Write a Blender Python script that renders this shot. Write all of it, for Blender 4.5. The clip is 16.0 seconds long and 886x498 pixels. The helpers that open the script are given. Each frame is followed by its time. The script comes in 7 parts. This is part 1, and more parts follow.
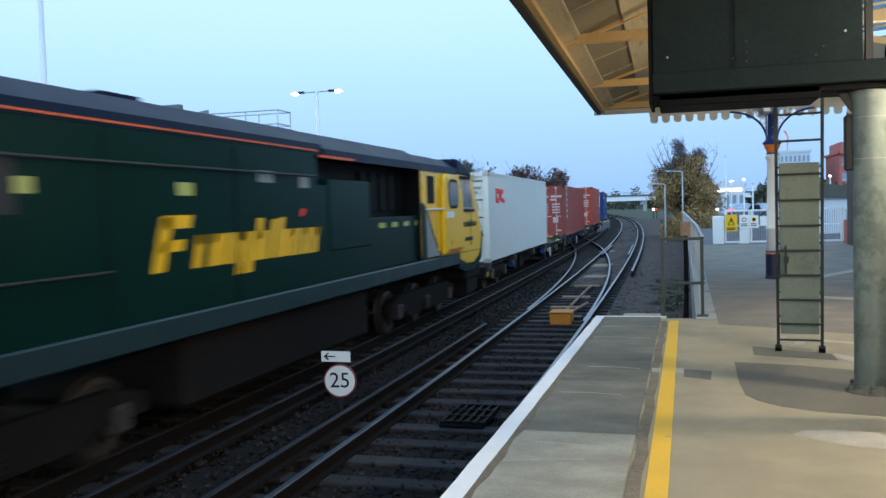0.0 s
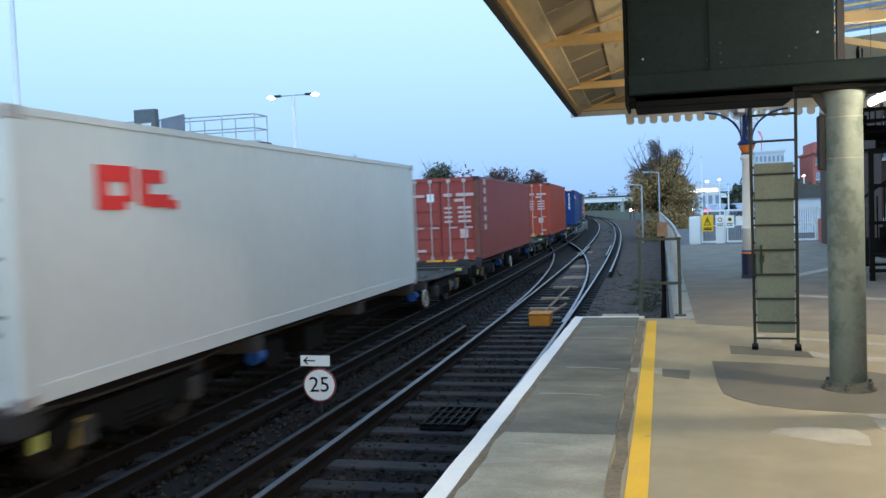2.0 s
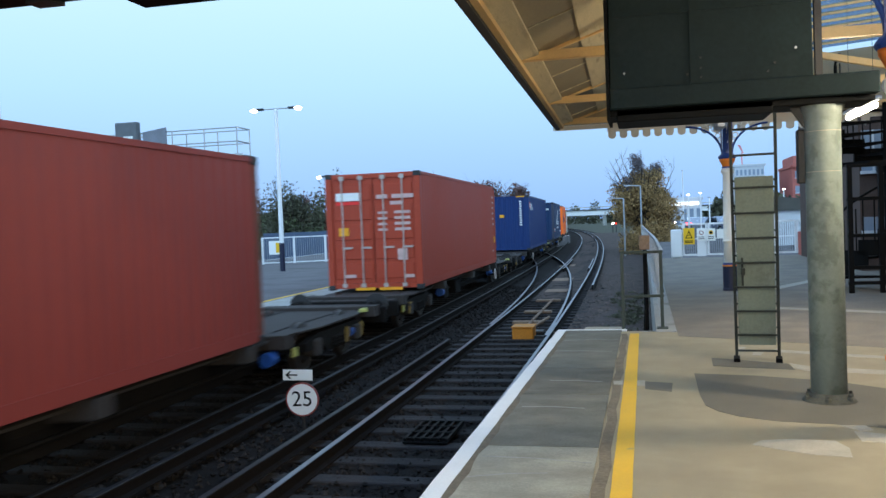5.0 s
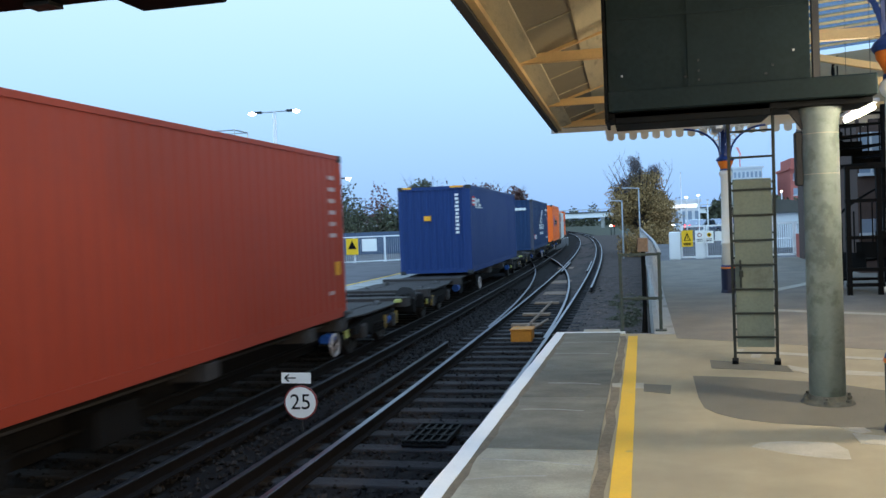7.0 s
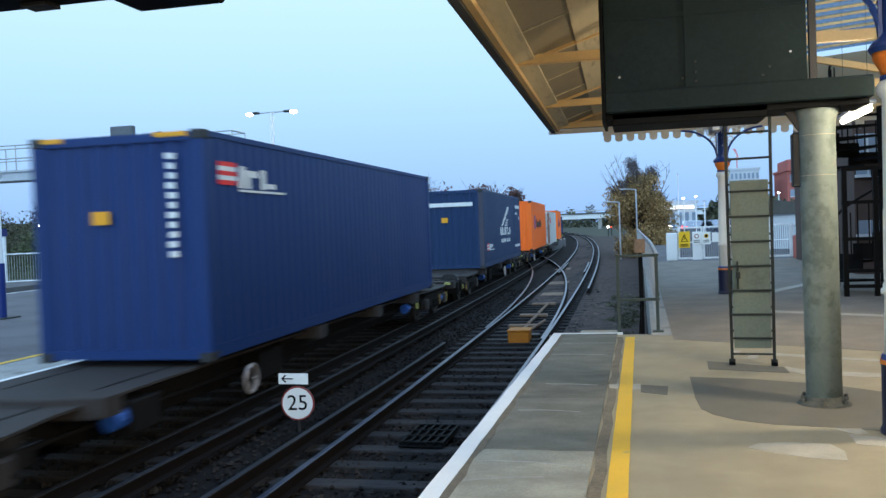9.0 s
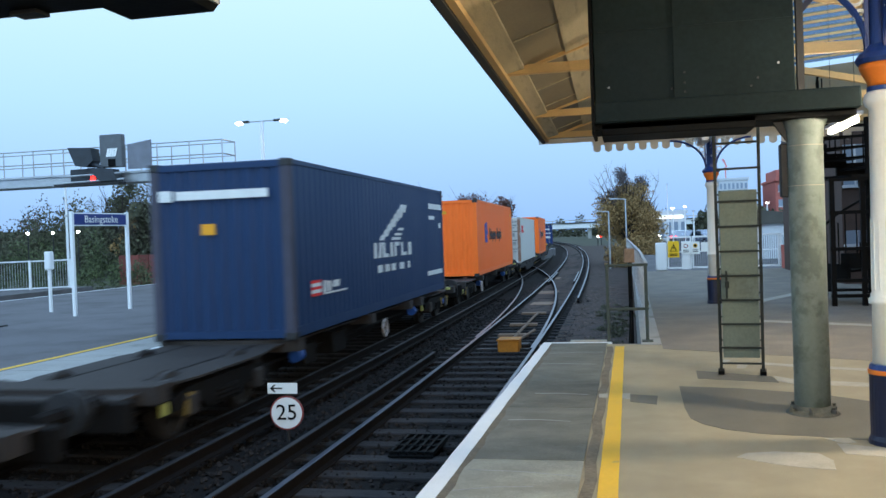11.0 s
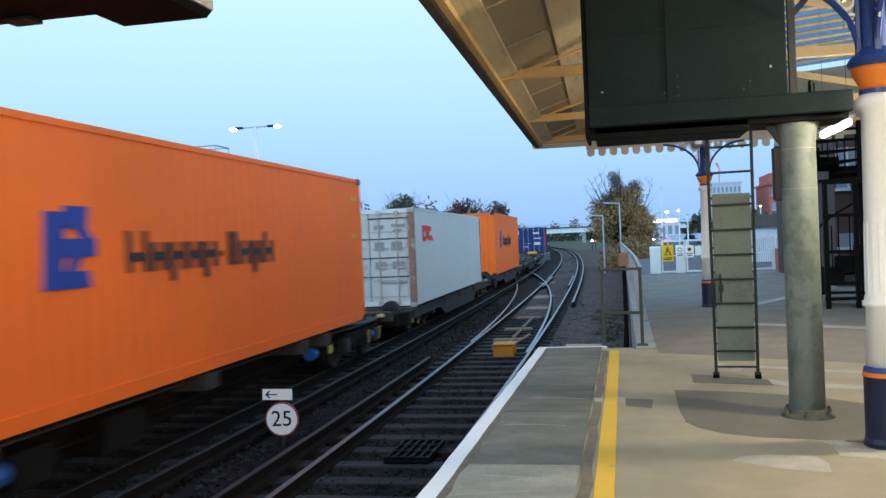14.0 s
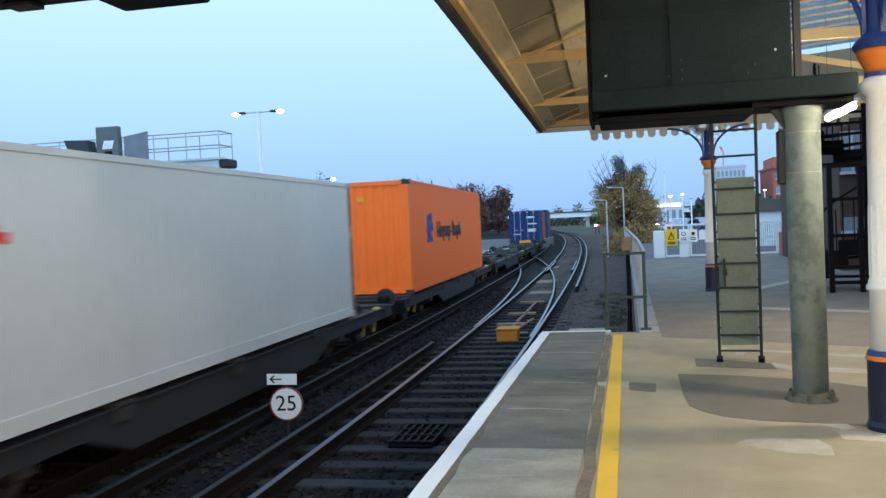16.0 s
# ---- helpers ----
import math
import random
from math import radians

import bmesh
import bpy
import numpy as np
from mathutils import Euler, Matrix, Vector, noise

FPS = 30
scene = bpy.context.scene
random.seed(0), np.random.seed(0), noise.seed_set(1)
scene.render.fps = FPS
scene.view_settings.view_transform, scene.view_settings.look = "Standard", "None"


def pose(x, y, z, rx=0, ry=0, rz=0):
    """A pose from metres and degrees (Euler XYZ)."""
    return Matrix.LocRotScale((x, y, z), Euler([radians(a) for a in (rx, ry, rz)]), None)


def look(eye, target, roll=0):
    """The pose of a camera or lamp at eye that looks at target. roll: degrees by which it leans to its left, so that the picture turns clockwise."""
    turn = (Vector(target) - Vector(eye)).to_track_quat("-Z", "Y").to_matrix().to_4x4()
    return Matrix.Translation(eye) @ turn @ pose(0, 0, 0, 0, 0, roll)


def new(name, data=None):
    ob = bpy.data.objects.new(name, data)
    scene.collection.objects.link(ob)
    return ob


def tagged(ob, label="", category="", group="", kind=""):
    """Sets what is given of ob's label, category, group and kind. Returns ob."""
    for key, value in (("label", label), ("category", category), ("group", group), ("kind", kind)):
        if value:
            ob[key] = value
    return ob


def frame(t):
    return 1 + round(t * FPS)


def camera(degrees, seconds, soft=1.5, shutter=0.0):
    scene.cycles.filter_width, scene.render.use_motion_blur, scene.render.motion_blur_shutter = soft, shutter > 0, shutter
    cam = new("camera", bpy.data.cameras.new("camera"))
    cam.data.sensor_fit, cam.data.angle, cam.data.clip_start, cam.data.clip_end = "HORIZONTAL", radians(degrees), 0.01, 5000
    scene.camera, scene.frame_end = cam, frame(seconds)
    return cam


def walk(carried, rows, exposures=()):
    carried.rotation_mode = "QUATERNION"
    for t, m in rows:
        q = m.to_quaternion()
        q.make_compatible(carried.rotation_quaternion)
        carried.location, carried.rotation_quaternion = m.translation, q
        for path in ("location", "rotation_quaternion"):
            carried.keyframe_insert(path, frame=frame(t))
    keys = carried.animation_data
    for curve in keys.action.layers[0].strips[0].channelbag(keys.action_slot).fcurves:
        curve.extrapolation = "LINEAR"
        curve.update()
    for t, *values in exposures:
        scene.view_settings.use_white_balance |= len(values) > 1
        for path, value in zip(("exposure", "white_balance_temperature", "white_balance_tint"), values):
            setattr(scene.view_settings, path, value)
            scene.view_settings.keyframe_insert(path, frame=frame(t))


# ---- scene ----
EYE = Vector((0.0, 0.0, 1.494))


def aim(t, yaw, pitch, lean):
    """A row of the camera's path: degrees turned left, tilted up, leaned right."""
    y, p = radians(yaw), radians(pitch)
    way = Vector((-math.sin(y) * math.cos(p), math.cos(y) * math.cos(p), math.sin(p)))
    return t, look(EYE, EYE + way * 10, -lean)


cam = camera(54.44, 16.0, soft=1.5, shutter=0.7)
walk(cam, [aim(*r) for r in (
    (0.0, 15.804, -2.645, 1.656), (0.5, 15.378, -2.502, 1.74), (1.0, 14.903, -2.666, 1.868), (1.5, 14.617, -2.693, 2.059),
    (2.0, 14.381, -2.516, 2.16), (2.5, 14.059, -2.246, 2.19), (3.0, 14.004, -1.929, 2.208), (3.5, 13.685, -1.891, 2.002),
    (4.0, 13.375, -1.837, 2.045), (6.5, 13.21, -1.509, 2.294), (7.0, 13.11, -1.496, 2.297), (7.5, 12.938, -1.362, 2.372),
    (8.0, 12.915, -1.43, 2.195), (8.5, 12.863, -1.503, 2.136), (9.0, 12.928, -1.445, 2.229), (11.5, 12.075, -0.807, 2.092),
    (12.0, 11.987, -0.844, 2.112), (12.5, 11.922, -0.784, 2.171), (13.0, 11.814, -0.749, 2.17), (13.5, 11.794, -0.594, 2.243),
    (14.0, 11.862, -0.536, 2.425), (14.5, 11.959, -0.867, 2.415), (15.0, 12.069, -1.159, 2.541), (15.5, 12.213, -1.457, 2.641),
    (16.0, 12.134, -1.533, 2.583))], exposures=((0.0, 0.44), (1.6, 0.44), (3.2, 0.38), (16.0, 0.38)))

# ---- world and light: clear sky after sunset, tubes lit under the canopy ----
world = bpy.data.worlds.new("dusk_sky")
scene.world = world
world.use_nodes = True
wn, wl = world.node_tree.nodes, world.node_tree.links
wn.clear()
wo = wn.new("ShaderNodeOutputWorld")
wb = wn.new("ShaderNodeBackground")
wc = wn.new("ShaderNodeTexCoord")
ws = wn.new("ShaderNodeSeparateXYZ")
wr = wn.new("ShaderNodeValToRGB")
wr.color_ramp.elements[0].position, wr.color_ramp.elements[0].color = 0.0, (0.27, 0.46, 0.83, 1)
wr.color_ramp.elements[1].position, wr.color_ramp.elements[1].color = 0.36, (0.60, 0.85, 1.0, 1)
zen = wr.color_ramp.elements.new(1.0)
zen.color = (0.30, 0.54, 1.0, 1)
mid = wr.color_ramp.elements.new(0.16)
mid.color = (0.42, 0.68, 1.0, 1)
wl.new(wc.outputs["Generated"], ws.inputs[0])
wl.new(ws.outputs["Z"], wr.inputs[0])
wl.new(wr.outputs[0], wb.inputs[0])
wl.new(wb.outputs[0], wo.inputs[0])
# the afterglow lies behind the camera
wg = wn.new("ShaderNodeMapRange")
wg.interpolation_type = "SMOOTHSTEP"
wg.inputs[1].default_value, wg.inputs[2].default_value = 0.3, -1.0
wg.inputs[3].default_value, wg.inputs[4].default_value = 0.95, 2.1
wl.new(ws.outputs["Y"], wg.inputs[0])
wl.new(wg.outputs[0], wb.inputs[1])


def soft_lamp(name, m, radius, watts, color):
    d = bpy.data.lights.new(name, "POINT")
    d.shadow_soft_size, d.energy, d.color = radius, watts, color
    ob = new(name, d)
    ob.matrix_world = m
    return ob


# ---- materials ----
def mat(name, base, rough=0.6, metal=0.0, var=0.2, scale=2.0, fine=40.0, bump=0.15, stain=None, stain_at=0.55, per_object=0.0, island=0.0,
        glow=0.0, stretch=(1, 1, 1), soft=0.08, spec=0.4):
    m = bpy.data.materials.new(name)
    m.use_nodes = True
    n, l = m.node_tree.nodes, m.node_tree.links
    b = n["Principled BSDF"]
    tc = n.new("ShaderNodeTexCoord")
    mp = n.new("ShaderNodeMapping")
    mp.inputs["Scale"].default_value = stretch
    l.new(tc.outputs["Object"], mp.inputs[0])
    big, small = n.new("ShaderNodeTexNoise"), n.new("ShaderNodeTexNoise")
    big.inputs["Scale"].default_value, big.inputs["Detail"].default_value = scale, 5
    small.inputs["Scale"].default_value, small.inputs["Detail"].default_value = fine, 3
    l.new(mp.outputs[0], big.inputs[0])
    l.new(mp.outputs[0], small.inputs[0])
    add = n.new("ShaderNodeMath")
    add.operation = "ADD"
    l.new(big.outputs[0], add.inputs[0])
    l.new(small.outputs[0], add.inputs[1])
    val = n.new("ShaderNodeMapRange")
    val.inputs[1].default_value, val.inputs[2].default_value = 0.6, 1.4
    val.inputs[3].default_value, val.inputs[4].default_value = 1 - var, 1 + var
    l.new(add.outputs[0], val.inputs[0])
    last = val.outputs[0]
    for amount, node, out in ((per_object, "ShaderNodeObjectInfo", "Random"), (island, "ShaderNodeNewGeometry", "Random Per Island")):
        if amount:
            info = n.new(node)
            r = n.new("ShaderNodeMapRange")
            r.inputs[3].default_value, r.inputs[4].default_value = 1 - amount, 1 + amount
            l.new(info.outputs[out], r.inputs[0])
            mul = n.new("ShaderNodeMath")
            mul.operation = "MULTIPLY"
            l.new(last, mul.inputs[0])
            l.new(r.outputs[0], mul.inputs[1])
            last = mul.outputs[0]
    mix = n.new("ShaderNodeVectorMath")
    mix.operation = "SCALE"
    mix.inputs[0].default_value = base[:3]
    l.new(last, mix.inputs["Scale"])
    col = mix.outputs[0]
    if stain:
        sn = n.new("ShaderNodeTexNoise")
        sn.inputs["Scale"].default_value, sn.inputs["Detail"].default_value = scale * 0.7, 8
        sn.inputs["Roughness"].default_value = 0.65
        l.new(mp.outputs[0], sn.inputs[0])
        sr = n.new("ShaderNodeMapRange")
        sr.inputs[1].default_value, sr.inputs[2].default_value = stain_at, stain_at + soft
        l.new(sn.outputs[0], sr.inputs[0])
        sm = n.new("ShaderNodeMix")
        sm.data_type = "RGBA"
        sm.inputs[7].default_value = (*stain[:3], 1)
        l.new(sr.outputs[0], sm.inputs[0])
        l.new(col, sm.inputs[6])
        col = sm.outputs[2]
    l.new(col, b.inputs["Base Color"])
    rr = n.new("ShaderNodeMapRange")
    rr.inputs[3].default_value, rr.inputs[4].default_value = max(0.03, rough - 0.12), min(1, rough + 0.12)
    l.new(big.outputs[0], rr.inputs[0])
    l.new(rr.outputs[0], b.inputs["Roughness"])
    b.inputs["Metallic"].default_value = metal
    b.inputs["Specular IOR Level"].default_value = spec
    if bump:
        bp = n.new("ShaderNodeBump")
        bp.inputs["Strength"].default_value, bp.inputs["Distance"].default_value = bump, 0.01
        l.new(add.outputs[0], bp.inputs["Height"])
        l.new(bp.outputs[0], b.inputs["Normal"])
    if glow:
        b.inputs["Emission Color"].default_value = (*base[:3], 1)
        b.inputs["Emission Strength"].default_value = glow
    return m


M_BALLAST = mat("ballast", (0.014, 0.0125, 0.012), 0.95, spec=0.1, var=0.5, scale=1.2, fine=45, bump=1.0, stain=(0.010, 0.009, 0.0085), stain_at=0.5)
M_STONE = mat("ballast_stone", (0.020, 0.0175, 0.0165), 0.95, spec=0.12, var=0.3, fine=60, bump=0.4, island=0.6)
M_SLEEPER = mat("oiled_sleeper", (0.028, 0.0265, 0.0275), 0.85, spec=0.2, var=0.4, scale=3, fine=30, bump=0.5, stain=(0.022, 0.02, 0.019), per_object=0.35, stretch=(1, 6, 6))
M_RAILTOP = mat("worn_rail_top", (0.19, 0.20, 0.24), 0.36, 1.0, var=0.1, scale=2, bump=0.03)
M_RAILSIDE = mat("rusty_rail_web", (0.010, 0.008, 0.0075), 0.9, 0.0, spec=0.08, var=0.35, scale=8, bump=0.3)
M_RUSTBAR = mat("rusty_bar", (0.23, 0.155, 0.105), 0.8, 0.1, var=0.35, scale=6)
# darker rail top: dull third rails, and shade under the train as colour
M_RAILDULL = mat("dull_shaded_rail_top", (0.03, 0.03, 0.034), 0.55, 0.5, var=0.3)
M_TARMAC = mat("platform_tarmac", (0.372, 0.322, 0.222), 0.93, spec=0.2, var=0.22, scale=2.2, fine=150, bump=0.6, stain=(0.315, 0.270, 0.190), stain_at=0.44, soft=0.3)
M_GREYTARMAC = mat("grey_open_tarmac", (0.245, 0.215, 0.175), 0.92, spec=0.2, var=0.3, scale=1.6, fine=60, bump=0.4, stain=(0.185, 0.168, 0.148), stain_at=0.45, soft=0.3)
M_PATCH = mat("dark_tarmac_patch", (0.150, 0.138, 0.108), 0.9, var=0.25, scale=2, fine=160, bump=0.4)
M_PALEPATCH = mat("pale_mortar_patch", (0.42, 0.385, 0.31), 0.9, var=0.25, scale=5, fine=120, bump=0.3)
SLAB_LOOK = dict(rough=0.9, spec=0.25, var=0.38, scale=2.4, fine=85, bump=0.8, stain_at=0.45, soft=0.3, stretch=(1, 1.6, 1), per_object=0.08)
M_SLAB = mat("coping_slab", (0.195, 0.19, 0.155), stain=(0.130, 0.126, 0.102), **SLAB_LOOK)
M_SLABPALE = mat("pale_coping_slab", (0.33, 0.322, 0.265), stain=(0.225, 0.22, 0.18), **SLAB_LOOK)
M_SLABDARK = mat("dark_coping_slab", (0.150, 0.145, 0.118), stain=(0.105, 0.100, 0.083), **SLAB_LOOK)
M_JOINT = mat("slab_joint_dirt", (0.185, 0.152, 0.105), 0.95, var=0.4, scale=6, bump=0.6)
M_WHITELINE = mat("worn_white_line", (0.80, 0.81, 0.80), 0.7, var=0.06, scale=5, fine=60, bump=0.2, stain=(0.5, 0.5, 0.46), stain_at=0.66)
M_YELLOWLINE = mat("worn_yellow_line", (0.78, 0.47, 0.04), 0.7, var=0.1, scale=4, fine=80, bump=0.25, stain=(0.5, 0.36, 0.12), stain_at=0.64)
M_CONCRETE = mat("concrete", (0.33, 0.33, 0.31), 0.9, var=0.2, scale=1.5, fine=50, bump=0.3, stain=(0.22, 0.22, 0.2))
M_BRICKWALL = mat("platform_brick_face", (0.13, 0.09, 0.07), 0.9, var=0.3, scale=3, fine=25, bump=0.5)
M_FARPLAT = mat("far_platform_surface", (0.128, 0.124, 0.13), 0.92, var=0.25, scale=0.9, fine=40, bump=0.4, stain=(0.088, 0.084, 0.086), stain_at=0.46, soft=0.2)
M_BOX = mat("green_grey_steel_box", (0.0125, 0.0205, 0.0225), 0.62, 0.0, spec=0.06, var=0.22, scale=3, fine=30, bump=0.1, stain=(0.022, 0.030, 0.032), stain_at=0.54, soft=0.2)
M_BLACK = mat("black_paint", (0.004, 0.0045, 0.005), 0.6, spec=0.08, var=0.2)
M_DARK = mat("dark_steel", (0.03, 0.031, 0.033), 0.6, 0.3, var=0.25, bump=0.15)
M_PILLAR = mat("grey_green_pillar_paint", (0.22, 0.26, 0.235), 0.55, var=0.14, scale=6, fine=35, bump=0.1, stain=(0.15, 0.18, 0.16), stain_at=0.5)
M_LADDER = mat("ladder_steel", (0.036, 0.042, 0.038), 0.6, 0.3, var=0.25)
M_LADPANEL = mat("ladder_guard_panel", (0.16, 0.19, 0.155), 0.65, var=0.16, scale=4, fine=40, bump=0.1, stain=(0.13, 0.145, 0.12))
M_CREAM = mat("cream_column_paint", (0.82, 0.82, 0.76), 0.45, var=0.05, scale=4, bump=0.05, stain=(0.62, 0.61, 0.53), stain_at=0.64)
M_BLUE = mat("royal_blue_paint", (0.015, 0.045, 0.19), 0.4, var=0.12)
M_NAVY = mat("navy_paint", (0.008, 0.012, 0.036), 0.4, var=0.12)
M_ORANGEP = mat("orange_band_paint", (0.72, 0.19, 0.02), 0.45, var=0.08)
M_BOARD = mat("canopy_boarding", (0.62, 0.51, 0.31), 0.75, var=0.14, scale=1.5, fine=18, bump=0.15, stain=(0.38, 0.29, 0.18), stain_at=0.52, stretch=(8, 1, 1), soft=0.2)
M_GLAZE = mat("brown_canopy_sheet", (0.32, 0.255, 0.155), 0.7, var=0.16, scale=2, bump=0.1)
M_TIMBER = mat("cream_canopy_timber", (0.74, 0.49, 0.21), 0.6, var=0.1, scale=4, bump=0.08)
M_FASCIA = mat("dark_fascia", (0.07, 0.065, 0.055), 0.7, var=0.25)
M_VALANCE = mat("white_valance", (0.66, 0.63, 0.55), 0.6, var=0.1, scale=4)
M_GALV = mat("galvanised_steel", (0.42, 0.44, 0.46), 0.45, 0.6, var=0.15, scale=5)
M_WHITE = mat("white_paint", (0.78, 0.79, 0.8), 0.5, var=0.05)
M_SIGNWHITE = mat("sign_white", (0.85, 0.85, 0.82), 0.4, var=0.02, bump=0)
M_SIGNRED = mat("sign_red", (0.26, 0.045, 0.04), 0.4, var=0.05, bump=0)
M_SIGNBLUE = mat("station_sign_blue", (0.012, 0.03, 0.16), 0.35, var=0.05, bump=0)
M_SIGNYEL = mat("warning_yellow", (0.85, 0.5, 0.01), 0.4, var=0.03, bump=0)
M_RAILGREEN = mat("green_railing_paint", (0.042, 0.055, 0.046), 0.6, var=0.25, scale=6)
M_YELBOX = mat("orange_yellow_point_box", (0.46, 0.17, 0.012), 0.6, var=0.3, scale=5, stain=(0.3, 0.15, 0.03), stain_at=0.58)
M_BRIDGE = mat("bridge_white_girder", (0.75, 0.76, 0.76), 0.7, var=0.12)
M_TUBE = mat("lit_tube", (1.0, 0.93, 0.74), 0.4, var=0, bump=0, glow=9.0)
M_LAMPGLOW = mat("lit_street_lamp", (1.0, 0.95, 0.82), 0.4, var=0, bump=0, glow=14.0)
M_REDGLOW = mat("lit_red_signal", (1.0, 0.02, 0.015), 0.4, var=0, bump=0, glow=4.0)
M_BRICKRED = mat("red_brick_far", (0.44, 0.125, 0.10), 0.85, var=0.15)
M_PALEWALL = mat("pale_render", (0.55, 0.57, 0.6), 0.8, var=0.1)
M_BRICKDARK = mat("dark_station_brick", (0.075, 0.05, 0.042), 0.9, var=0.3, scale=4)
M_TRUNK = mat("bark", (0.05, 0.04, 0.032), 0.9, var=0.3, scale=6, bump=0.5)
M_LEAF_AUTUMN = mat("autumn_leaves", (0.29, 0.185, 0.075), 0.8, var=0.4, scale=0.8, island=0.6, bump=0)
M_TWIGS = mat("fine_bare_twigs", (0.10, 0.085, 0.09), 0.9, var=0.3, island=0.4, bump=0)
M_LEAF_DARK = mat("dusk_leaves", (0.078, 0.080, 0.048), 0.85, var=0.4, scale=0.3, island=0.5, bump=0)
M_LEAF_GREEN = mat("olive_leaves", (0.075, 0.095, 0.042), 0.85, var=0.4, scale=0.3, island=0.6, bump=0)
M_LEAF_RUST = mat("rust_leaves", (0.12, 0.06, 0.05), 0.85, var=0.35, scale=0.3, island=0.4, bump=0)
M_GRASS = mat("trackside_grass", (0.05, 0.052, 0.03), 0.95, var=0.4, scale=0.6, fine=20, bump=0.6)
M_COLLAR = mat("dirty_foot_collar", (0.085, 0.085, 0.07), 0.9, var=0.3, scale=10, bump=0.5)
# pale base stands in for the dusk sky seen through the cab
M_CABGLASS = mat("cab_glass_sky_tint", (0.12, 0.15, 0.17), 0.12, var=0.3, scale=1.5, bump=0, spec=0.8)
M_MARKYEL = mat("marking_orange_yellow", (0.75, 0.33, 0.01), 0.5, var=0.05, bump=0)
M_BROWNBALLAST = mat("brown_cess_ballast", (0.080, 0.062, 0.055), 0.95, spec=0.15, var=0.4, scale=3, fine=40, bump=1.0, stain=(0.04, 0.034, 0.028), stain_at=0.52)
M_CRANE = mat("faded_red_crane", (0.75, 0.27, 0.27), 0.6)
M_SHOPGLOW = mat("lit_shop_sign", (1.0, 0.97, 0.92), 0.5, var=0, bump=0, glow=1.0)
# distance haze and sky reflection are put into this pale base colour
M_PALEGLASS = mat("pale_hazy_window", (0.22, 0.27, 0.34), 0.3, var=0.2, scale=0.3, bump=0)
M_BROWNSTONE = mat("brown_ballast_stone", (0.130, 0.100, 0.082), 0.95, spec=0.12, var=0.3, fine=60, bump=0.4, island=0.6)
M_GLASS = bpy.data.materials.new("dark_window_glass")
M_GLASS.use_nodes = True
M_GLASS.node_tree.nodes["Principled BSDF"].inputs["Base Color"].default_value = (0.02, 0.025, 0.03, 1)
M_GLASS.node_tree.nodes["Principled BSDF"].inputs["Roughness"].default_value = 0.06


# ---- mesh helpers ----
def link(name, bm, material, parent=None, label="", m=None, smooth=False):
    me = bpy.data.meshes.new(name)
    bm.to_mesh(me)
    bm.free()
    if smooth:
        me.shade_smooth()
    me.materials.append(material)
    ob = new(name, me)
    if parent:
        ob.parent = parent
    if m is not None:
        ob.matrix_local = m
    if label:
        ob["label"] = label
    return ob


def part(name, bm, material, parent, label="", m=None, smooth=False):
    return link(name, bm, material, parent, label, m, smooth)


def empty(name, m, label, category, group="", kind=""):
    ob = new(name)
    ob.matrix_world = m
    return tagged(ob, label, category, group, kind)


def raw(name, verts, faces, material, parent=None, label=""):
    me = bpy.data.meshes.new(name)
    me.from_pydata(verts, [], faces)
    me.update()
    me.materials.append(material)
    ob = new(name, me)
    if parent:
        ob.parent = parent
    if label:
        ob["label"] = label
    return ob


def add_box(bm, x0, x1, y0, y1, z0, z1, bevel=0.0):
    v = [bm.verts.new(p) for p in ((x0, y0, z0), (x1, y0, z0), (x1, y1, z0), (x0, y1, z0), (x0, y0, z1), (x1, y0, z1), (x1, y1, z1), (x0, y1, z1))]
    f = [bm.faces.new([v[i] for i in q]) for q in ((3, 2, 1, 0), (4, 5, 6, 7), (0, 1, 5, 4), (1, 2, 6, 5), (2, 3, 7, 6), (3, 0, 4, 7))]
    if bevel:
        es = list({e for q in f for e in q.edges})
        bmesh.ops.bevel(bm, geom=es, offset=bevel, segments=1, affect="EDGES")
    return bm


def box(x0, x1, y0, y1, z0, z1, bevel=0.0):
    return add_box(bmesh.new(), x0, x1, y0, y1, z0, z1, bevel)


def add_bar(bm, a, b, r, r2=None, n=8, caps=True):
    """A round bar from a to b."""
    a, b = Vector(a), Vector(b)
    r2 = r if r2 is None else r2
    q = (b - a).to_track_quat("Z", "Y")
    ra = [bm.verts.new(a + q @ Vector((r * math.cos(k * math.tau / n), r * math.sin(k * math.tau / n), 0))) for k in range(n)]
    rb = [bm.verts.new(b + q @ Vector((r2 * math.cos(k * math.tau / n), r2 * math.sin(k * math.tau / n), 0))) for k in range(n)]
    for k in range(n):
        bm.faces.new((ra[k], ra[(k + 1) % n], rb[(k + 1) % n], rb[k]))
    if caps:
        bm.faces.new(ra[::-1])
        bm.faces.new(rb)
    return bm


def bar(a, b, r, r2=None, n=8):
    return add_bar(bmesh.new(), a, b, r, r2, n)


def lathe(profile, n=24):
    """Turned about z: profile of (radius, z) from the bottom up."""
    bm = bmesh.new()
    rings = [[bm.verts.new((r * math.cos(k * math.tau / n), r * math.sin(k * math.tau / n), z)) for k in range(n)] for r, z in profile]
    for lo, hi in zip(rings, rings[1:]):
        for k in range(n):
            bm.faces.new((lo[k], lo[(k + 1) % n], hi[(k + 1) % n], hi[k]))
    bm.faces.new(rings[0][::-1])
    bm.faces.new(rings[-1])
    return bm


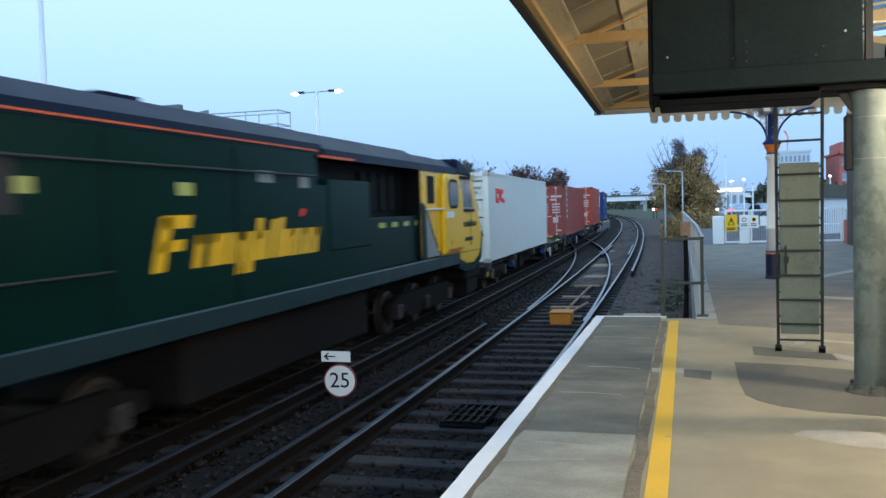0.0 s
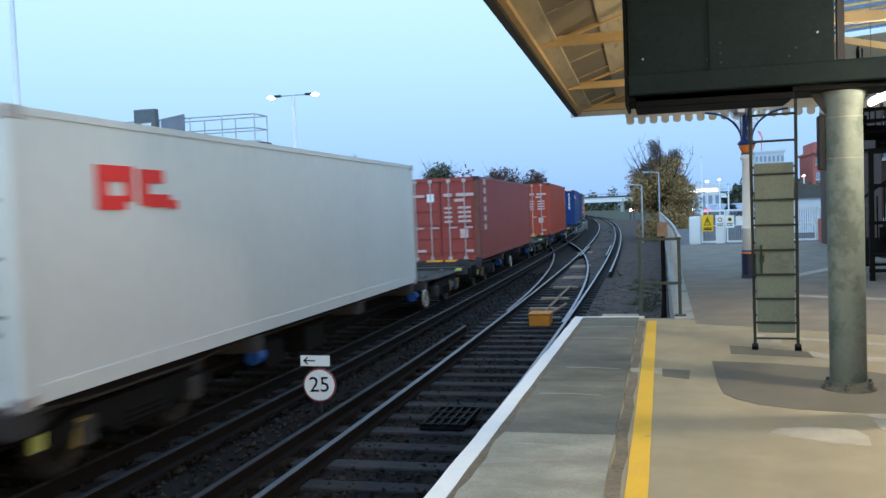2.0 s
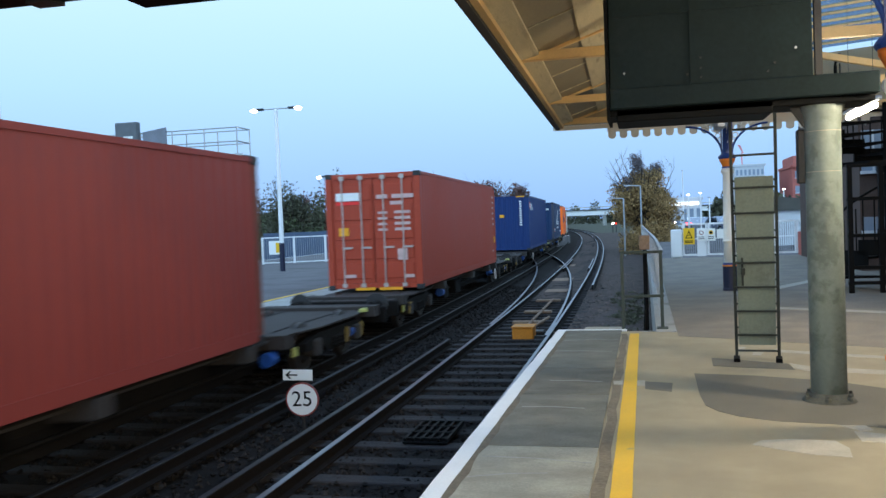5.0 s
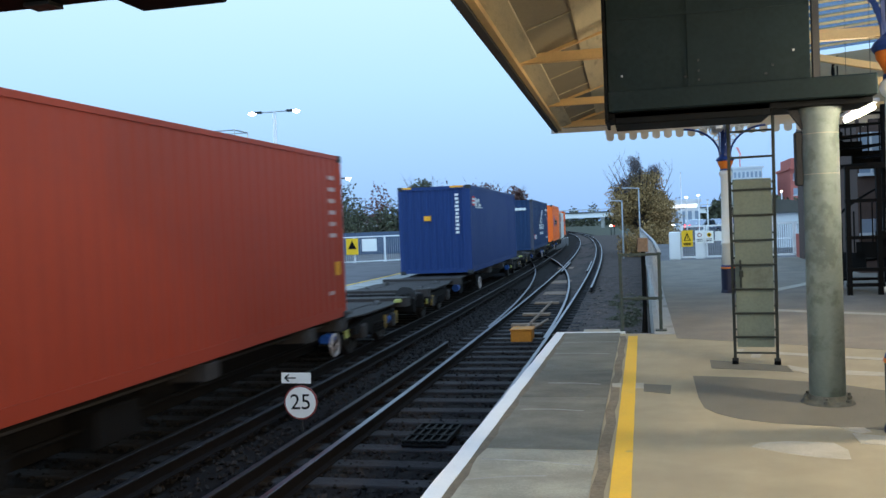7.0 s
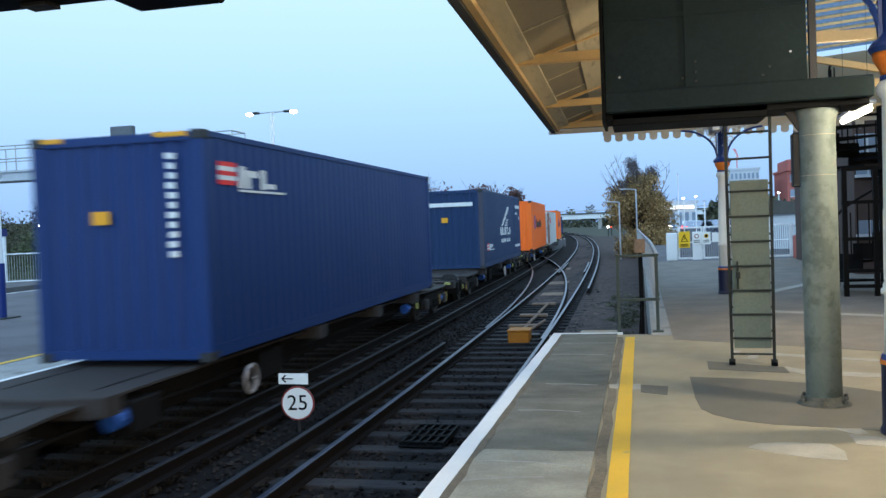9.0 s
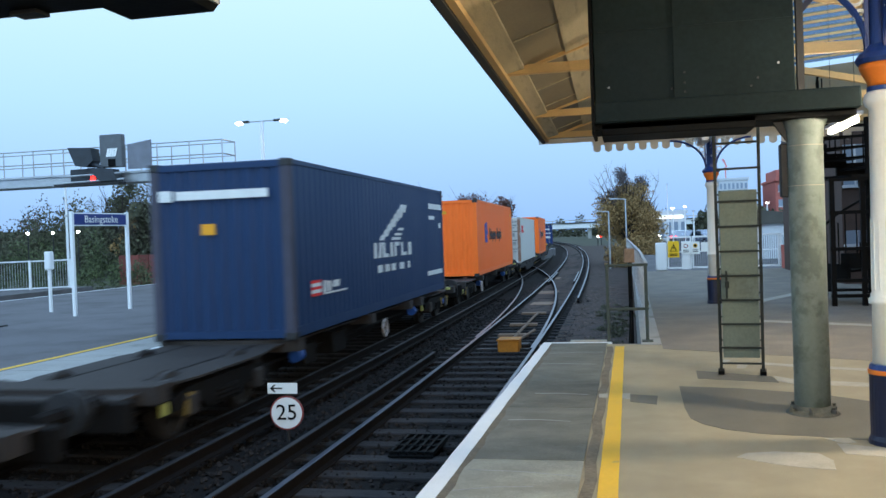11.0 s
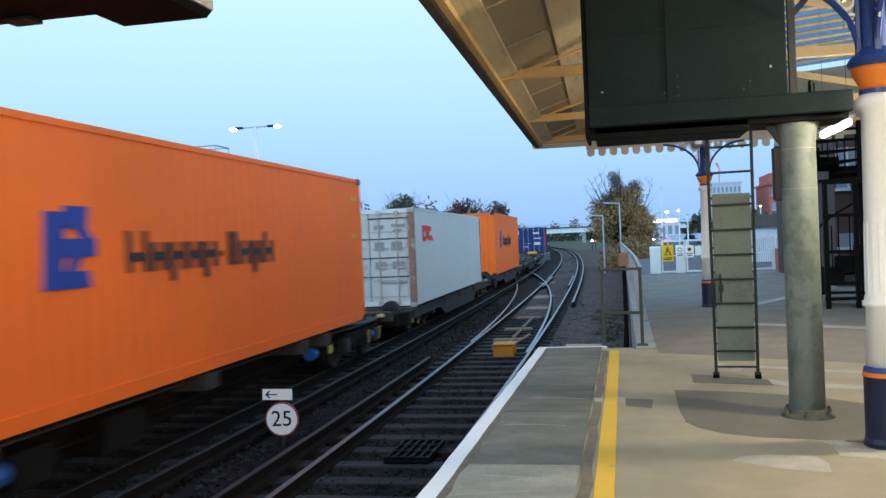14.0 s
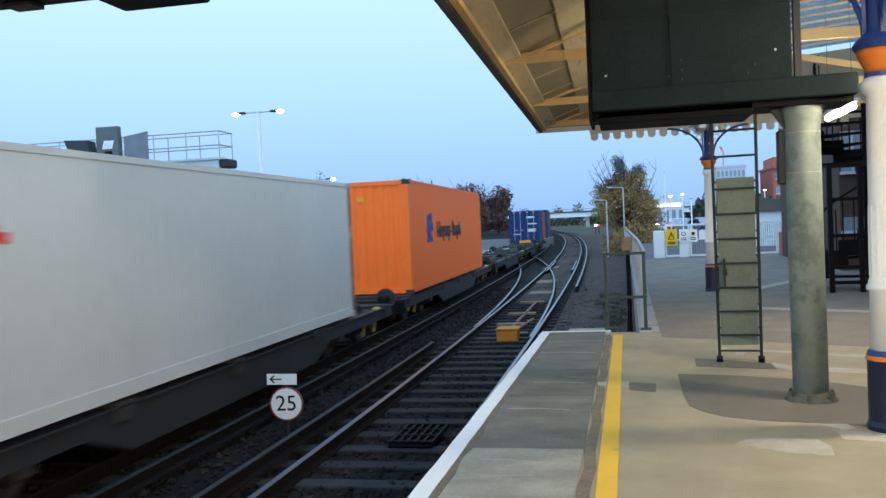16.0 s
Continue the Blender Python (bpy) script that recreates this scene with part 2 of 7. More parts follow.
def torus(cx, cy, cz, big, small, n=20, k=8):
    """A ring in the y-z plane."""
    bm = bmesh.new()
    rings = []
    for i in range(n):
        a = i * math.tau / n
        rings.append([bm.verts.new((cx + small * math.sin(j * math.tau / k), cy + (big + small * math.cos(j * math.tau / k)) * math.cos(a), cz + (big + small * math.cos(j * math.tau / k)) * math.sin(a))) for j in range(k)])
    for i in range(n):
        for j in range(k):
            bm.faces.new((rings[i][j], rings[(i + 1) % n][j], rings[(i + 1) % n][(j + 1) % k], rings[i][(j + 1) % k]))
    bmesh.ops.recalc_face_normals(bm, faces=bm.faces)
    return bm


def prism(outline, axis, a, b):
    """An outline of 2D points drawn out along an axis from a to b."""
    bm = bmesh.new()

    def place(p, d):
        return {"x": (d, p[0], p[1]), "y": (p[0], d, p[1]), "z": (p[0], p[1], d)}[axis]
    lo = [bm.verts.new(place(p, a)) for p in outline]
    hi = [bm.verts.new(place(p, b)) for p in outline]
    k = len(outline)
    for i in range(k):
        bm.faces.new((lo[i], lo[(i + 1) % k], hi[(i + 1) % k], hi[i]))
    bm.faces.new(lo[::-1])
    bm.faces.new(hi)
    bmesh.ops.recalc_face_normals(bm, faces=bm.faces)
    return bm


def sweep(line, section, closed_ends=True):
    """A section of (across, up) points carried along a line of points."""
    bm = bmesh.new()
    rings = []
    for i, p in enumerate(line):
        a, b = Vector(line[max(0, i - 1)]), Vector(line[min(len(line) - 1, i + 1)])
        d = (b - a).normalized()
        side = Vector((d.y, -d.x, 0)).normalized()
        rings.append([bm.verts.new(Vector(p) + side * u + Vector((0, 0, w))) for u, w in section])
    k = len(section)
    for lo, hi in zip(rings, rings[1:]):
        for i in range(k):
            bm.faces.new((lo[i], lo[(i + 1) % k], hi[(i + 1) % k], hi[i]))
    if closed_ends:
        bm.faces.new(rings[0][::-1])
        bm.faces.new(rings[-1])
    bmesh.ops.recalc_face_normals(bm, faces=bm.faces)
    return bm


def writing(name, text, size, material, parent, m):
    """Letters of the built-in font as a mesh, centred."""
    cu = bpy.data.curves.new(name, "FONT")
    cu.body, cu.size, cu.align_x, cu.align_y, cu.extrude = text, size, "CENTER", "CENTER", 0.002
    tmp = new("tmp_text", cu)
    bpy.context.view_layer.update()
    me = bpy.data.meshes.new_from_object(tmp.evaluated_get(bpy.context.evaluated_depsgraph_get()))
    bpy.data.objects.remove(tmp)
    me.materials.clear()
    me.materials.append(material)
    ob = new(name, me)
    ob.parent = parent
    ob.matrix_local = m
    return ob


# ---- the line of the tracks: straight past the platform, then bending away ----
RAIL_Z, BED_Z = -0.915, -1.11
NEAR_X, TRAIN_X = -2.72, -6.457


def bend(y):
    u = max(0.0, y - 12.0)
    return -(0.009 * u + 3.6e-4 * u * u) if u < 220 else -(0.009 * 220 + 3.6e-4 * 220 * 220) - (0.009 + 7.2e-4 * 220) * (u - 220)


TRACK_Y = [-60.0]
while TRACK_Y[-1] < 420:
    TRACK_Y.append(TRACK_Y[-1] + (12 if TRACK_Y[-1] < 0 else 2.5))
ARC = [0.0]
for ya, yb in zip(TRACK_Y, TRACK_Y[1:]):
    ARC.append(ARC[-1] + math.hypot(yb - ya, bend(yb) - bend(ya)))
ARC0 = float(np.interp(0.0, TRACK_Y, ARC))


def on_track(s, x0):
    """Place and turn at s metres along a track from the camera."""
    y = float(np.interp(s + ARC0, ARC, TRACK_Y))
    slope = (bend(y + 1) - bend(y - 1)) / 2
    return Vector((x0 + bend(y), y, 0)), math.atan(slope)


def track_line(x0, y0, y1, z=0.0, shift=None):
    ys = [y for y in TRACK_Y if y0 < y < y1]
    return [(x0 + bend(y) + (shift(y) if shift else 0), y, z) for y in [y0, *ys, y1]]


RAIL_SECTION = ((-0.07, 0), (0.07, 0), (0.07, 0.012), (0.012, 0.03), (0.012, 0.11), (0.036, 0.122), (0.036, 0.147), (-0.036, 0.147), (-0.036, 0.122), (-0.012, 0.11), (-0.012, 0.03), (-0.07, 0.012))
HEAD_SECTION = ((-0.033, 0.147), (0.033, 0.147), (0.028, 0.155), (-0.028, 0.155))


def rail(parent, x0, y0, y1, shift=None, worn=True):
    web = part("rail", sweep(track_line(x0, y0, y1, RAIL_Z - 0.155, shift), RAIL_SECTION), M_RAILSIDE, parent)
    part("rail_head", sweep(track_line(x0, y0, y1, RAIL_Z - 0.155, shift), HEAD_SECTION), M_RAILTOP if worn else M_RAILDULL, web, "worn rail head")
    return web


def railway(label, x0, y0, y1, worn=True):
    t = empty("track", Matrix(), label, "railway track", "tracks", "structure")
    for side in (-0.752, 0.752):
        rail(t, x0 + side, y0, y1, worn=worn)
    return t


ground = link("ground", box(-2500, 2500, -600, 4000, -3.0, BED_Z - 0.06), M_GRASS)
tagged(ground, "dark rough grass and earth beyond the railway", "ground", kind="structure")
bm = bmesh.new()
prev = None
for y in [-60, *[v for v in TRACK_Y if -60 < v < 400]]:
    row = [bm.verts.new((x + (bend(y) if x < 0.5 else bend(y) * 0.9), y, BED_Z)) for x in (-24, -12, -8, -6, -4, -2, 0.2)]
    if prev:
        for a, b, c, d in zip(prev, prev[1:], row[1:], row):
            bm.faces.new((a, b, c, d))
    prev = row
bed = link("ballast_bed", bm, M_BALLAST)
tagged(bed, "dark oily stone ballast under the tracks", "ballast", kind="structure")

near_track = railway("sleepered track beside the platform with bright rails", NEAR_X, -40, 380)
# worn=False darkens these heads to stand for the train's shade
train_track = railway("track under the freight train with dark sleepers", TRAIN_X, -40, 380, worn=False)


def third_rail(label, x0, y0, y1, worn=True):
    t = empty("conductor_rail", Matrix(), label, "conductor rail", "conductor rails", "structure")
    web = part("rail", sweep(track_line(x0, y0, y1, RAIL_Z - 0.08), RAIL_SECTION), M_RAILSIDE, t)
    part("rail_head", sweep(track_line(x0, y0, y1, RAIL_Z - 0.08), HEAD_SECTION), M_RAILTOP if worn else M_RAILDULL, web, "worn conductor rail head")
    pot = lathe(((0.06, 0), (0.06, 0.03), (0.04, 0.05), (0.04, 0.07)), 8)
    first = part("insulator", pot, M_SLEEPER, t, "grimy pot insulator", pose(x0, y0 + 1, BED_Z + 0.02))
    y = y0 + 3.6
    while y < min(y1, 60):
        o = new("insulator", first.data)
        o.parent = t
        o.matrix_local = pose(x0 + bend(y), y, BED_Z + 0.02)
        y += 2.6
    return t


third_rail("third rail on pot insulators beside the near track", NEAR_X - 0.752 - 0.42, -40, 17.0, worn=False)
third_rail("third rail on pot insulators beside the near track", NEAR_X + 0.752 + 0.42, 30.5, 300)
third_rail("third rail between the two tracks", -4.92, -40, 300, worn=False)


# turnout that leaves the near track
def veer(y):
    return -max(0.0, y - 17.0) ** 2 / 580.0


turnout = empty("turnout", Matrix(), "diverging rails of a turnout crossing the near track", "turnout", "", "structure")
rail(turnout, NEAR_X + 0.70, 18, 75, veer)
rail(turnout, NEAR_X - 0.80, 20, 62, veer)
for dx in (-0.62, 0.62):
    rail(turnout, NEAR_X + dx, 42, 52)
for x, y in ((-2.89, 21.2), (-2.93, 23.6), (-3.0, 26.9)):
    part("stretcher_bar", box(x - 0.38, x + 0.38, y - 0.12, y + 0.12, -1.06, -0.99, 0.012), M_RUSTBAR, turnout, "tan rusty stretcher cover")
for y0, y1 in ((19.3, 21.0), (21.4, 23.4), (23.8, 26.7)):
    part("point_rod", bar((-2.78 - (y0 - 19) * 0.012, y0, -1.0), (-2.74 - (y1 - 19) * 0.012, y1, -0.98), 0.035), M_RUSTBAR, turnout, "rusty point rod")
for x, y, n in ((-3.15, 30.5, 1.2), (-3.45, 36.0, 1.6), (-4.2, 47.0, 1.5)):
    part("board", box(x - 0.4, x + 0.4, y, y + n, -1.09, -1.055, 0.008), M_RUSTBAR, turnout, "tan board between the rails")

pbox = empty("point_machine", pose(-0.08, 2.2, 0), "orange-yellow weathered point machine between the rails", "point machine")
bm = box(-2.80, -2.34, 16.3, 16.8, -1.09, -0.83, 0.02)
part("casing", bm, M_YELBOX, pbox)
part("lid", box(-2.82, -2.32, 16.28, 16.84, -0.83, -0.80, 0.01), M_YELBOX, pbox)
part("foot_plate", box(-2.95, -2.2, 16.9, 17.25, -1.05, -0.98, 0.01), M_DARK, pbox, "dark steel plate")
part("detector_rod", bar((-2.55, 17.2, -0.98), (-2.35, 19.6, -0.97), 0.035), M_RUSTBAR, pbox, "rusty detector rod")
part("foot_bar", box(-3.3, -1.95, 16.5, 16.62, -1.07, -1.03), M_DARK, pbox)

grid = empty("track_grid", Matrix(), "black slotted steel grid panel lying between the rails", "grid panel")
part("frame", box(-2.84, -2.30, 9.62, 10.6, -1.06, -1.035, 0.006), M_BLACK, grid)
for i in range(6):
    part("slat", box(-2.83 + i * 0.1, -2.80 + i * 0.1, 9.64, 10.58, -1.035, -1.0), M_BLACK, grid)
for i in range(4):
    part("cross_slat", box(-2.83, -2.31, 9.66 + i * 0.29, 9.69 + i * 0.29, -1.03, -0.995), M_BLACK, grid)

# ---- the near platform ----
PLAT_END = 11.62
platform = link("platform", prism([(-1.2, -40), (60, -40), (60, 30.9), (0.36, 30.9), (0.36, PLAT_END - 0.3), (-1.15, PLAT_END)], "z", -1.3, 0.0), M_TARMAC)
tagged(platform, "tan worn tarmac station platform", "platform", kind="structure")
face = link("platform_wall", box(-1.21, -1.15, -40, PLAT_END - 0.01, -1.3, -0.08), M_BRICKWALL)
tagged(face, "dark brick platform face", "wall", kind="structure")
def edge_x(y):
    return -1.278 + 0.009 * y


M_EDGEDIRT = mat("edge_dirt", (0.15, 0.125, 0.09), 0.95, var=0.35, scale=8, fine=60, bump=0.6)
coping = empty("platform_edge", Matrix(), "grey concrete coping slabs along the platform edge", "coping slabs", kind="structure")
lines_y = [-6.0, -4.4, -2.8, -1.2, 0.5, 2.1, 3.9, 5.62, 7.32, 8.62, PLAT_END - 0.02]
for a, b in zip(lines_y, lines_y[1:]):
    part("slab", prism([(edge_x(a), a + 0.008), (-0.335, a + 0.008), (-0.335, b - 0.008), (edge_x(b), b - 0.008)], "z", -0.075, 0.006), M_SLABPALE if a < 5 else M_SLABDARK if 7 < a < 8 else M_SLAB, coping)
part("white_line", sweep([(edge_x(-6 + i * 0.25) + 0.058 + 0.003 * math.sin(i * 1.7), -6 + i * 0.25, 0.0065) for i in range(70)] + [(edge_x(PLAT_END) + 0.058, PLAT_END, 0.0065)], ((-0.062, -0.03), (0.052, -0.01), (0.052, 0.003), (-0.062, 0.003))), M_WHITELINE, coping, "painted white edge line")
part("end_line", box(-1.17, -0.27, PLAT_END - 0.085, PLAT_END - 0.01, -0.02, 0.010), M_WHITELINE, coping, "painted white line across the end")
part("end_face", box(-1.24, 0.3, PLAT_END, PLAT_END + 0.012, -1.3, -0.02), M_CONCRETE, coping)
part("edge_dirt", sweep([(edge_x(-6 + i * 0.2) + 0.135 + 0.012 * math.sin(i * 1.3) + 0.008 * math.sin(i * 3.7), -6 + i * 0.2, 0.0055) for i in range(88)], ((-0.03, -0.01), (0.024, -0.01), (0.024, 0.002), (-0.03, 0.002))), M_EDGEDIRT, coping, "brown dirt beside the white line")
for x0, y0, x1, y1 in ((-1.05, 5.35, -0.36, 5.25), (-1.0, 6.82, -0.5, 6.78), (-1.02, 9.75, -0.4, 9.7), (-1.06, 4.9, -0.6, 5.02), (-1.0, 10.6, -0.36, 10.66), (-0.9, 7.95, -0.42, 7.9), (-1.08, 3.3, -0.37, 3.2)):
    mid_y = (y0 + y1) / 2 + 0.03
    part("mortar_line", sweep([(x0, y0, 0.0045), ((x0 + x1) / 2, mid_y, 0.0045), (x1, y1, 0.0045)], ((-0.007, -0.01), (0.007, -0.01), (0.007, 0.003), (-0.007, 0.003))), M_CONCRETE, coping, "thin pale mortar line")
strip = link("slab_border", sweep([(-0.29 + 0.012 * math.sin(i * 2.3), -6 + i * 0.4, 0.001) for i in range(44)], ((-0.032, -0.01), (0.042, -0.01), (0.042, 0.002), (-0.032, 0.003))), M_JOINT)
tagged(strip, "gritty dirt joint behind the coping slabs", "joint", kind="structure")
yline = link("yellow_line", sweep([(-0.168 + 0.0012 * math.sin(i * 3.1), -6 + i * 0.4, 0.002) for i in range(44)], ((-0.058, -0.01), (0.058, -0.01), (0.058, 0.003), (-0.058, 0.003))), M_YELLOWLINE)
tagged(yline, "worn yellow safety line painted on the platform", "painted line", kind="structure")


def patch(name, outline, material, label, z=0.0035):
    ob = link(name, prism(outline, "z", -0.02, z), material)
    return tagged(ob, label, "surface patch", "surface patches", "structure")


patch("dark_patch", [(0.41, 8.35), (0.40, 7.4), (0.42, 6.95), (0.50, 6.75), (0.64, 6.58), (0.88, 6.45), (1.25, 6.38), (1.7, 6.25), (2.6, 6.5), (2.6, 7.5), (1.88, 7.68), (1.57, 7.97), (0.95, 8.24)], M_PATCH, "dark repaired tarmac patch round the pillar")
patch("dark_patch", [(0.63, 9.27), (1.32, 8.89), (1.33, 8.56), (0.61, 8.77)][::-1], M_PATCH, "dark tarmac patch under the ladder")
patch("dark_patch", [(-0.04, 7.94), (0.2, 7.87), (0.18, 7.49), (-0.04, 7.6)][::-1], M_PATCH, "small square dark tarmac repair")
patch("pale_patch", [(0.63, 5.79), (0.70, 5.90), (0.9, 5.95), (1.15, 5.92), (1.2, 5.75), (1.17, 5.53), (0.98, 5.57), (0.8, 5.66)][::-1], M_PALEPATCH, "pale mortar patch on the tarmac")
patch("pale_patch", [(1.27, 6.34), (1.43, 6.35), (1.45, 6.23), (1.37, 6.19)][::-1], M_PALEPATCH, "small pale mortar patch beside the column", 0.005)
patch("pale_patch", [(1.32, 6.19), (1.8, 6.0), (1.8, 5.8), (1.31, 5.92)][::-1], M_PALEPATCH, "pale mortar patch beside the column", 0.0045)
patch("pale_patch", [(1.32, 9.83), (1.64, 9.66), (3.6, 8.75), (3.6, 8.62), (1.62, 9.49), (1.35, 9.61)][::-1], M_PALEPATCH, "pale worn streak across the platform")
patch("pale_patch", [(1.34, 8.93), (1.49, 8.74), (2.14, 8.52), (3.6, 7.95), (3.6, 7.75), (2.09, 8.32), (1.42, 8.49), (1.33, 8.66)][::-1], M_PALEPATCH, "pale worn streak across the platform", 0.004)
patch("pale_patch", [(-0.32, 7.93), (-0.235, 7.95), (-0.235, 7.75), (-0.31, 7.77)][::-1], M_PALEPATCH, "pale square cover beside the yellow line", 0.0085)
patch("pale_patch", [(-0.122, 7.97), (-0.04, 7.99), (-0.04, 7.72), (-0.122, 7.74)][::-1], M_PALEPATCH, "pale square cover beside the yellow line", 0.0045)
patch("chalk_marks", [(0.96, 10.03), (1.05, 10.0), (1.0, 9.8), (0.95, 9.8)][::-1], M_PALEPATCH, "faded pale chalk marks on the tarmac")
patch("chalk_marks", [(1.1, 9.75), (1.21, 9.72), (1.13, 9.4), (1.05, 9.42)][::-1], M_PALEPATCH, "faded pale chalk marks on the tarmac")
patch("grey_tarmac", [(0.362, 10.95), (0.95, 10.67), (1.75, 10.25), (2.49, 9.88), (6.4, 8.0), (40, 8.0), (40, 30.85), (0.362, 30.85)], M_GREYTARMAC, "grey open tarmac beyond the canopy", 0.003)
patch("trench_repair", [(1.9, 14.2), (6, 11.9), (6, 11.6), (1.85, 13.9)][::-1], M_PALEPATCH, "pale trench line across the grey tarmac", 0.0055)
patch("trench_repair", [(2.2, 17.5), (4.5, 21.5), (4.7, 21.4), (2.45, 17.4)][::-1], M_PALEPATCH, "pale trench line across the grey tarmac", 0.0055)
path_edge = link("concrete_kerb", box(0.10, 0.36, PLAT_END - 0.28, 60, -1.3, 0.012, 0.006), M_CONCRETE)
tagged(path_edge, "pale concrete kerb along the walkway beside the railing", "kerb", kind="structure")
def ballast_sheet(name, left, right, y0, y1, z, label, seed, cols=7):
    """Uneven ballast between two lines along the track."""
    rng = random.Random(seed)
    bm = bmesh.new()
    prev, y = None, y0
    while y < y1:
        row = [bm.verts.new((left(y) + (right(y) - left(y)) * i / cols, y, z + rng.uniform(-0.012, 0.012))) for i in range(cols + 1)]
        if prev:
            for p, q, u, v in zip(prev, prev[1:], row[1:], row):
                bm.faces.new((p, q, u, v))
        prev, y = row, y + (0.4 if y < 40 else 3.0)
    return tagged(link(name, bm, M_BROWNBALLAST, smooth=True), label, "ballast", kind="structure")


ballast_sheet("cess_ballast", lambda y: NEAR_X + 1.0 + bend(y), lambda y: 0.09, PLAT_END + 0.02, 150, BED_Z + 0.035, "brown dusty ballast beside the walkway railing", 2, 10)
ballast_sheet("track_ballast", lambda y: NEAR_X - 0.68 + bend(y), lambda y: NEAR_X + 0.68 + bend(y), 27.5, 170, -1.072, "brown ballast filled up between the rails", 3, 4)
step = link("timber_step", box(-0.85, -0.35, PLAT_END + 0.25, PLAT_END + 0.5, -1.3, -0.02, 0.01), M_PALEPATCH)
tagged(step, "pale concrete block at the platform end", "block")

# ---- the far island platform ----
FAR_Z = -0.25
far = link("far_platform", prism([(-7.97, -40), (-7.97, 95), (-22, 95), (-22, -40)], "z", -1.3, FAR_Z), M_FARPLAT)
tagged(far, "grey island platform across the tracks", "platform", kind="structure")
for name, x0, x1, zz, mm, lab in (("far_white_line", -8.08, -7.98, 0.004, M_WHITELINE, "white edge line on the island platform"), ("far_yellow_line", -9.25, -9.13, 0.004, M_YELLOWLINE, "yellow safety line on the island platform"),
                                  ("far_white_line", -21.98, -21.85, 0.004, M_WHITELINE, "white edge line on the back of the island platform")):
    tagged(link(name, box(x0, x1, -40, 95, FAR_Z - 0.02, FAR_Z + zz), mm), lab, "painted line", kind="structure")
far_slabs = empty("far_platform_edge", Matrix(), "pale coping slabs along the island platform edge", "coping slabs", kind="structure")
y = 2.0
while y < 60:
    part("slab", box(-9.05, -8.0, y, y + 0.985, FAR_Z - 0.02, FAR_Z + 0.003), M_CONCRETE, far_slabs)
    y += 1.0
far2 = link("third_platform", box(-60, -24.7, -40, 36.0, -1.3, FAR_Z), M_FARPLAT)
tagged(far2, "grey platform farther across the station", "platform", kind="structure")


# ---- the train ----
SPEED = 8.95
MOVERS = []


def shape_side(length, height, pitch=0.278, deep=0.026):
    """A corrugated sheet along y, standing on z = 0, ridges towards +x."""
    bm = bmesh.new()
    y, cols = 0.0, []
    while y < length - 1e-6:
        for dy, dx in ((0.0, 0.0), (0.072, 0.0), (0.139, -deep), (0.211, -deep)):
            if y + dy < length:
                cols.append((dx, y + dy))
        y += pitch
    cols.append((0.0, length))
    lo = [bm.verts.new((x, yy, 0)) for x, yy in cols]
    hi = [bm.verts.new((x, yy, height)) for x, yy in cols]
    for i in range(len(cols) - 1):
        bm.faces.new((lo[i], lo[i + 1], hi[i + 1], hi[i]))
    return bm


def paint(name, base, dirt, rough=0.5):
    return mat(name, base, rough, spec=0.25, var=0.08, scale=0.5, fine=12, bump=0.04, stain=dirt, stain_at=0.57, soft=0.22, stretch=(1, 1, 0.35))


P_GREY = paint("grey_container_paint", (0.60, 0.60, 0.57), (0.52, 0.51, 0.47))
P_RED = paint("maroon_container_paint", (0.27, 0.048, 0.038), (0.22, 0.045, 0.035))
P_RED2 = paint("brick_red_container_paint", (0.35, 0.048, 0.022), (0.30, 0.044, 0.022))
P_BLUE = paint("blue_container_paint", (0.007, 0.031, 0.128), (0.009, 0.029, 0.100))
P_NAVY = paint("navy_container_paint", (0.010, 0.034, 0.096), (0.012, 0.032, 0.082))
P_ORANGE = paint("orange_container_paint", (0.96, 0.165, 0.020), (0.86, 0.145, 0.024))
P_GREEN = mat("dark_green_loco_paint", (0.0015, 0.0200, 0.0155), 0.35, spec=0.07, var=0.15, scale=0.8, bump=0.02)
P_YELLOW = mat("yellow_cab_paint", (0.84, 0.47, 0.01), 0.3, var=0.06, scale=1.5, bump=0.02)
P_LOCOROOF = mat("dark_loco_roof", (0.003, 0.009, 0.028), 0.5, spec=0.09, var=0.2, scale=1, bump=0.05)
P_SILL = mat("loco_sill_paint", (0.006, 0.026, 0.031), 0.45, var=0.15)
P_LOCOGREY = mat("loco_grey_paint", (0.22, 0.24, 0.24), 0.4, var=0.1)
P_UNDER = mat("sooty_underframe", (0.010, 0.009, 0.0085), 0.85, 0.0, spec=0.12, var=0.4, scale=4, bump=0.3)
P_DECK = mat("worn_wagon_deck", (0.036, 0.031, 0.029), 0.8, 0.0, spec=0.3, var=0.25, scale=1.5, bump=0.2)
P_SKIRT = mat("dull_grey_wagon_side", (0.022, 0.022, 0.024), 0.7, 0.1, var=0.3, scale=2)
P_WHEEL = mat("wheel_steel", (0.05, 0.045, 0.042), 0.55, 0.6, var=0.3)
P_BLUEPART = mat("blue_brake_part", (0.02, 0.09, 0.35), 0.5, var=0.15)
P_LINEORANGE = mat("orange_lining", (0.55, 0.09, 0.02), 0.5, var=0.05)
P_WHITEM = mat("white_markings", (0.7, 0.71, 0.7), 0.6, var=0.12, scale=6, bump=0)
P_PINKM = mat("faded_pink_white_markings", (0.52, 0.36, 0.34), 0.6, var=0.3, scale=9, bump=0)
P_RUSTPOST = mat("rusty_corner_post", (0.24, 0.13, 0.09), 0.8, var=0.4, scale=5, stain=(0.45, 0.42, 0.38), stain_at=0.56)
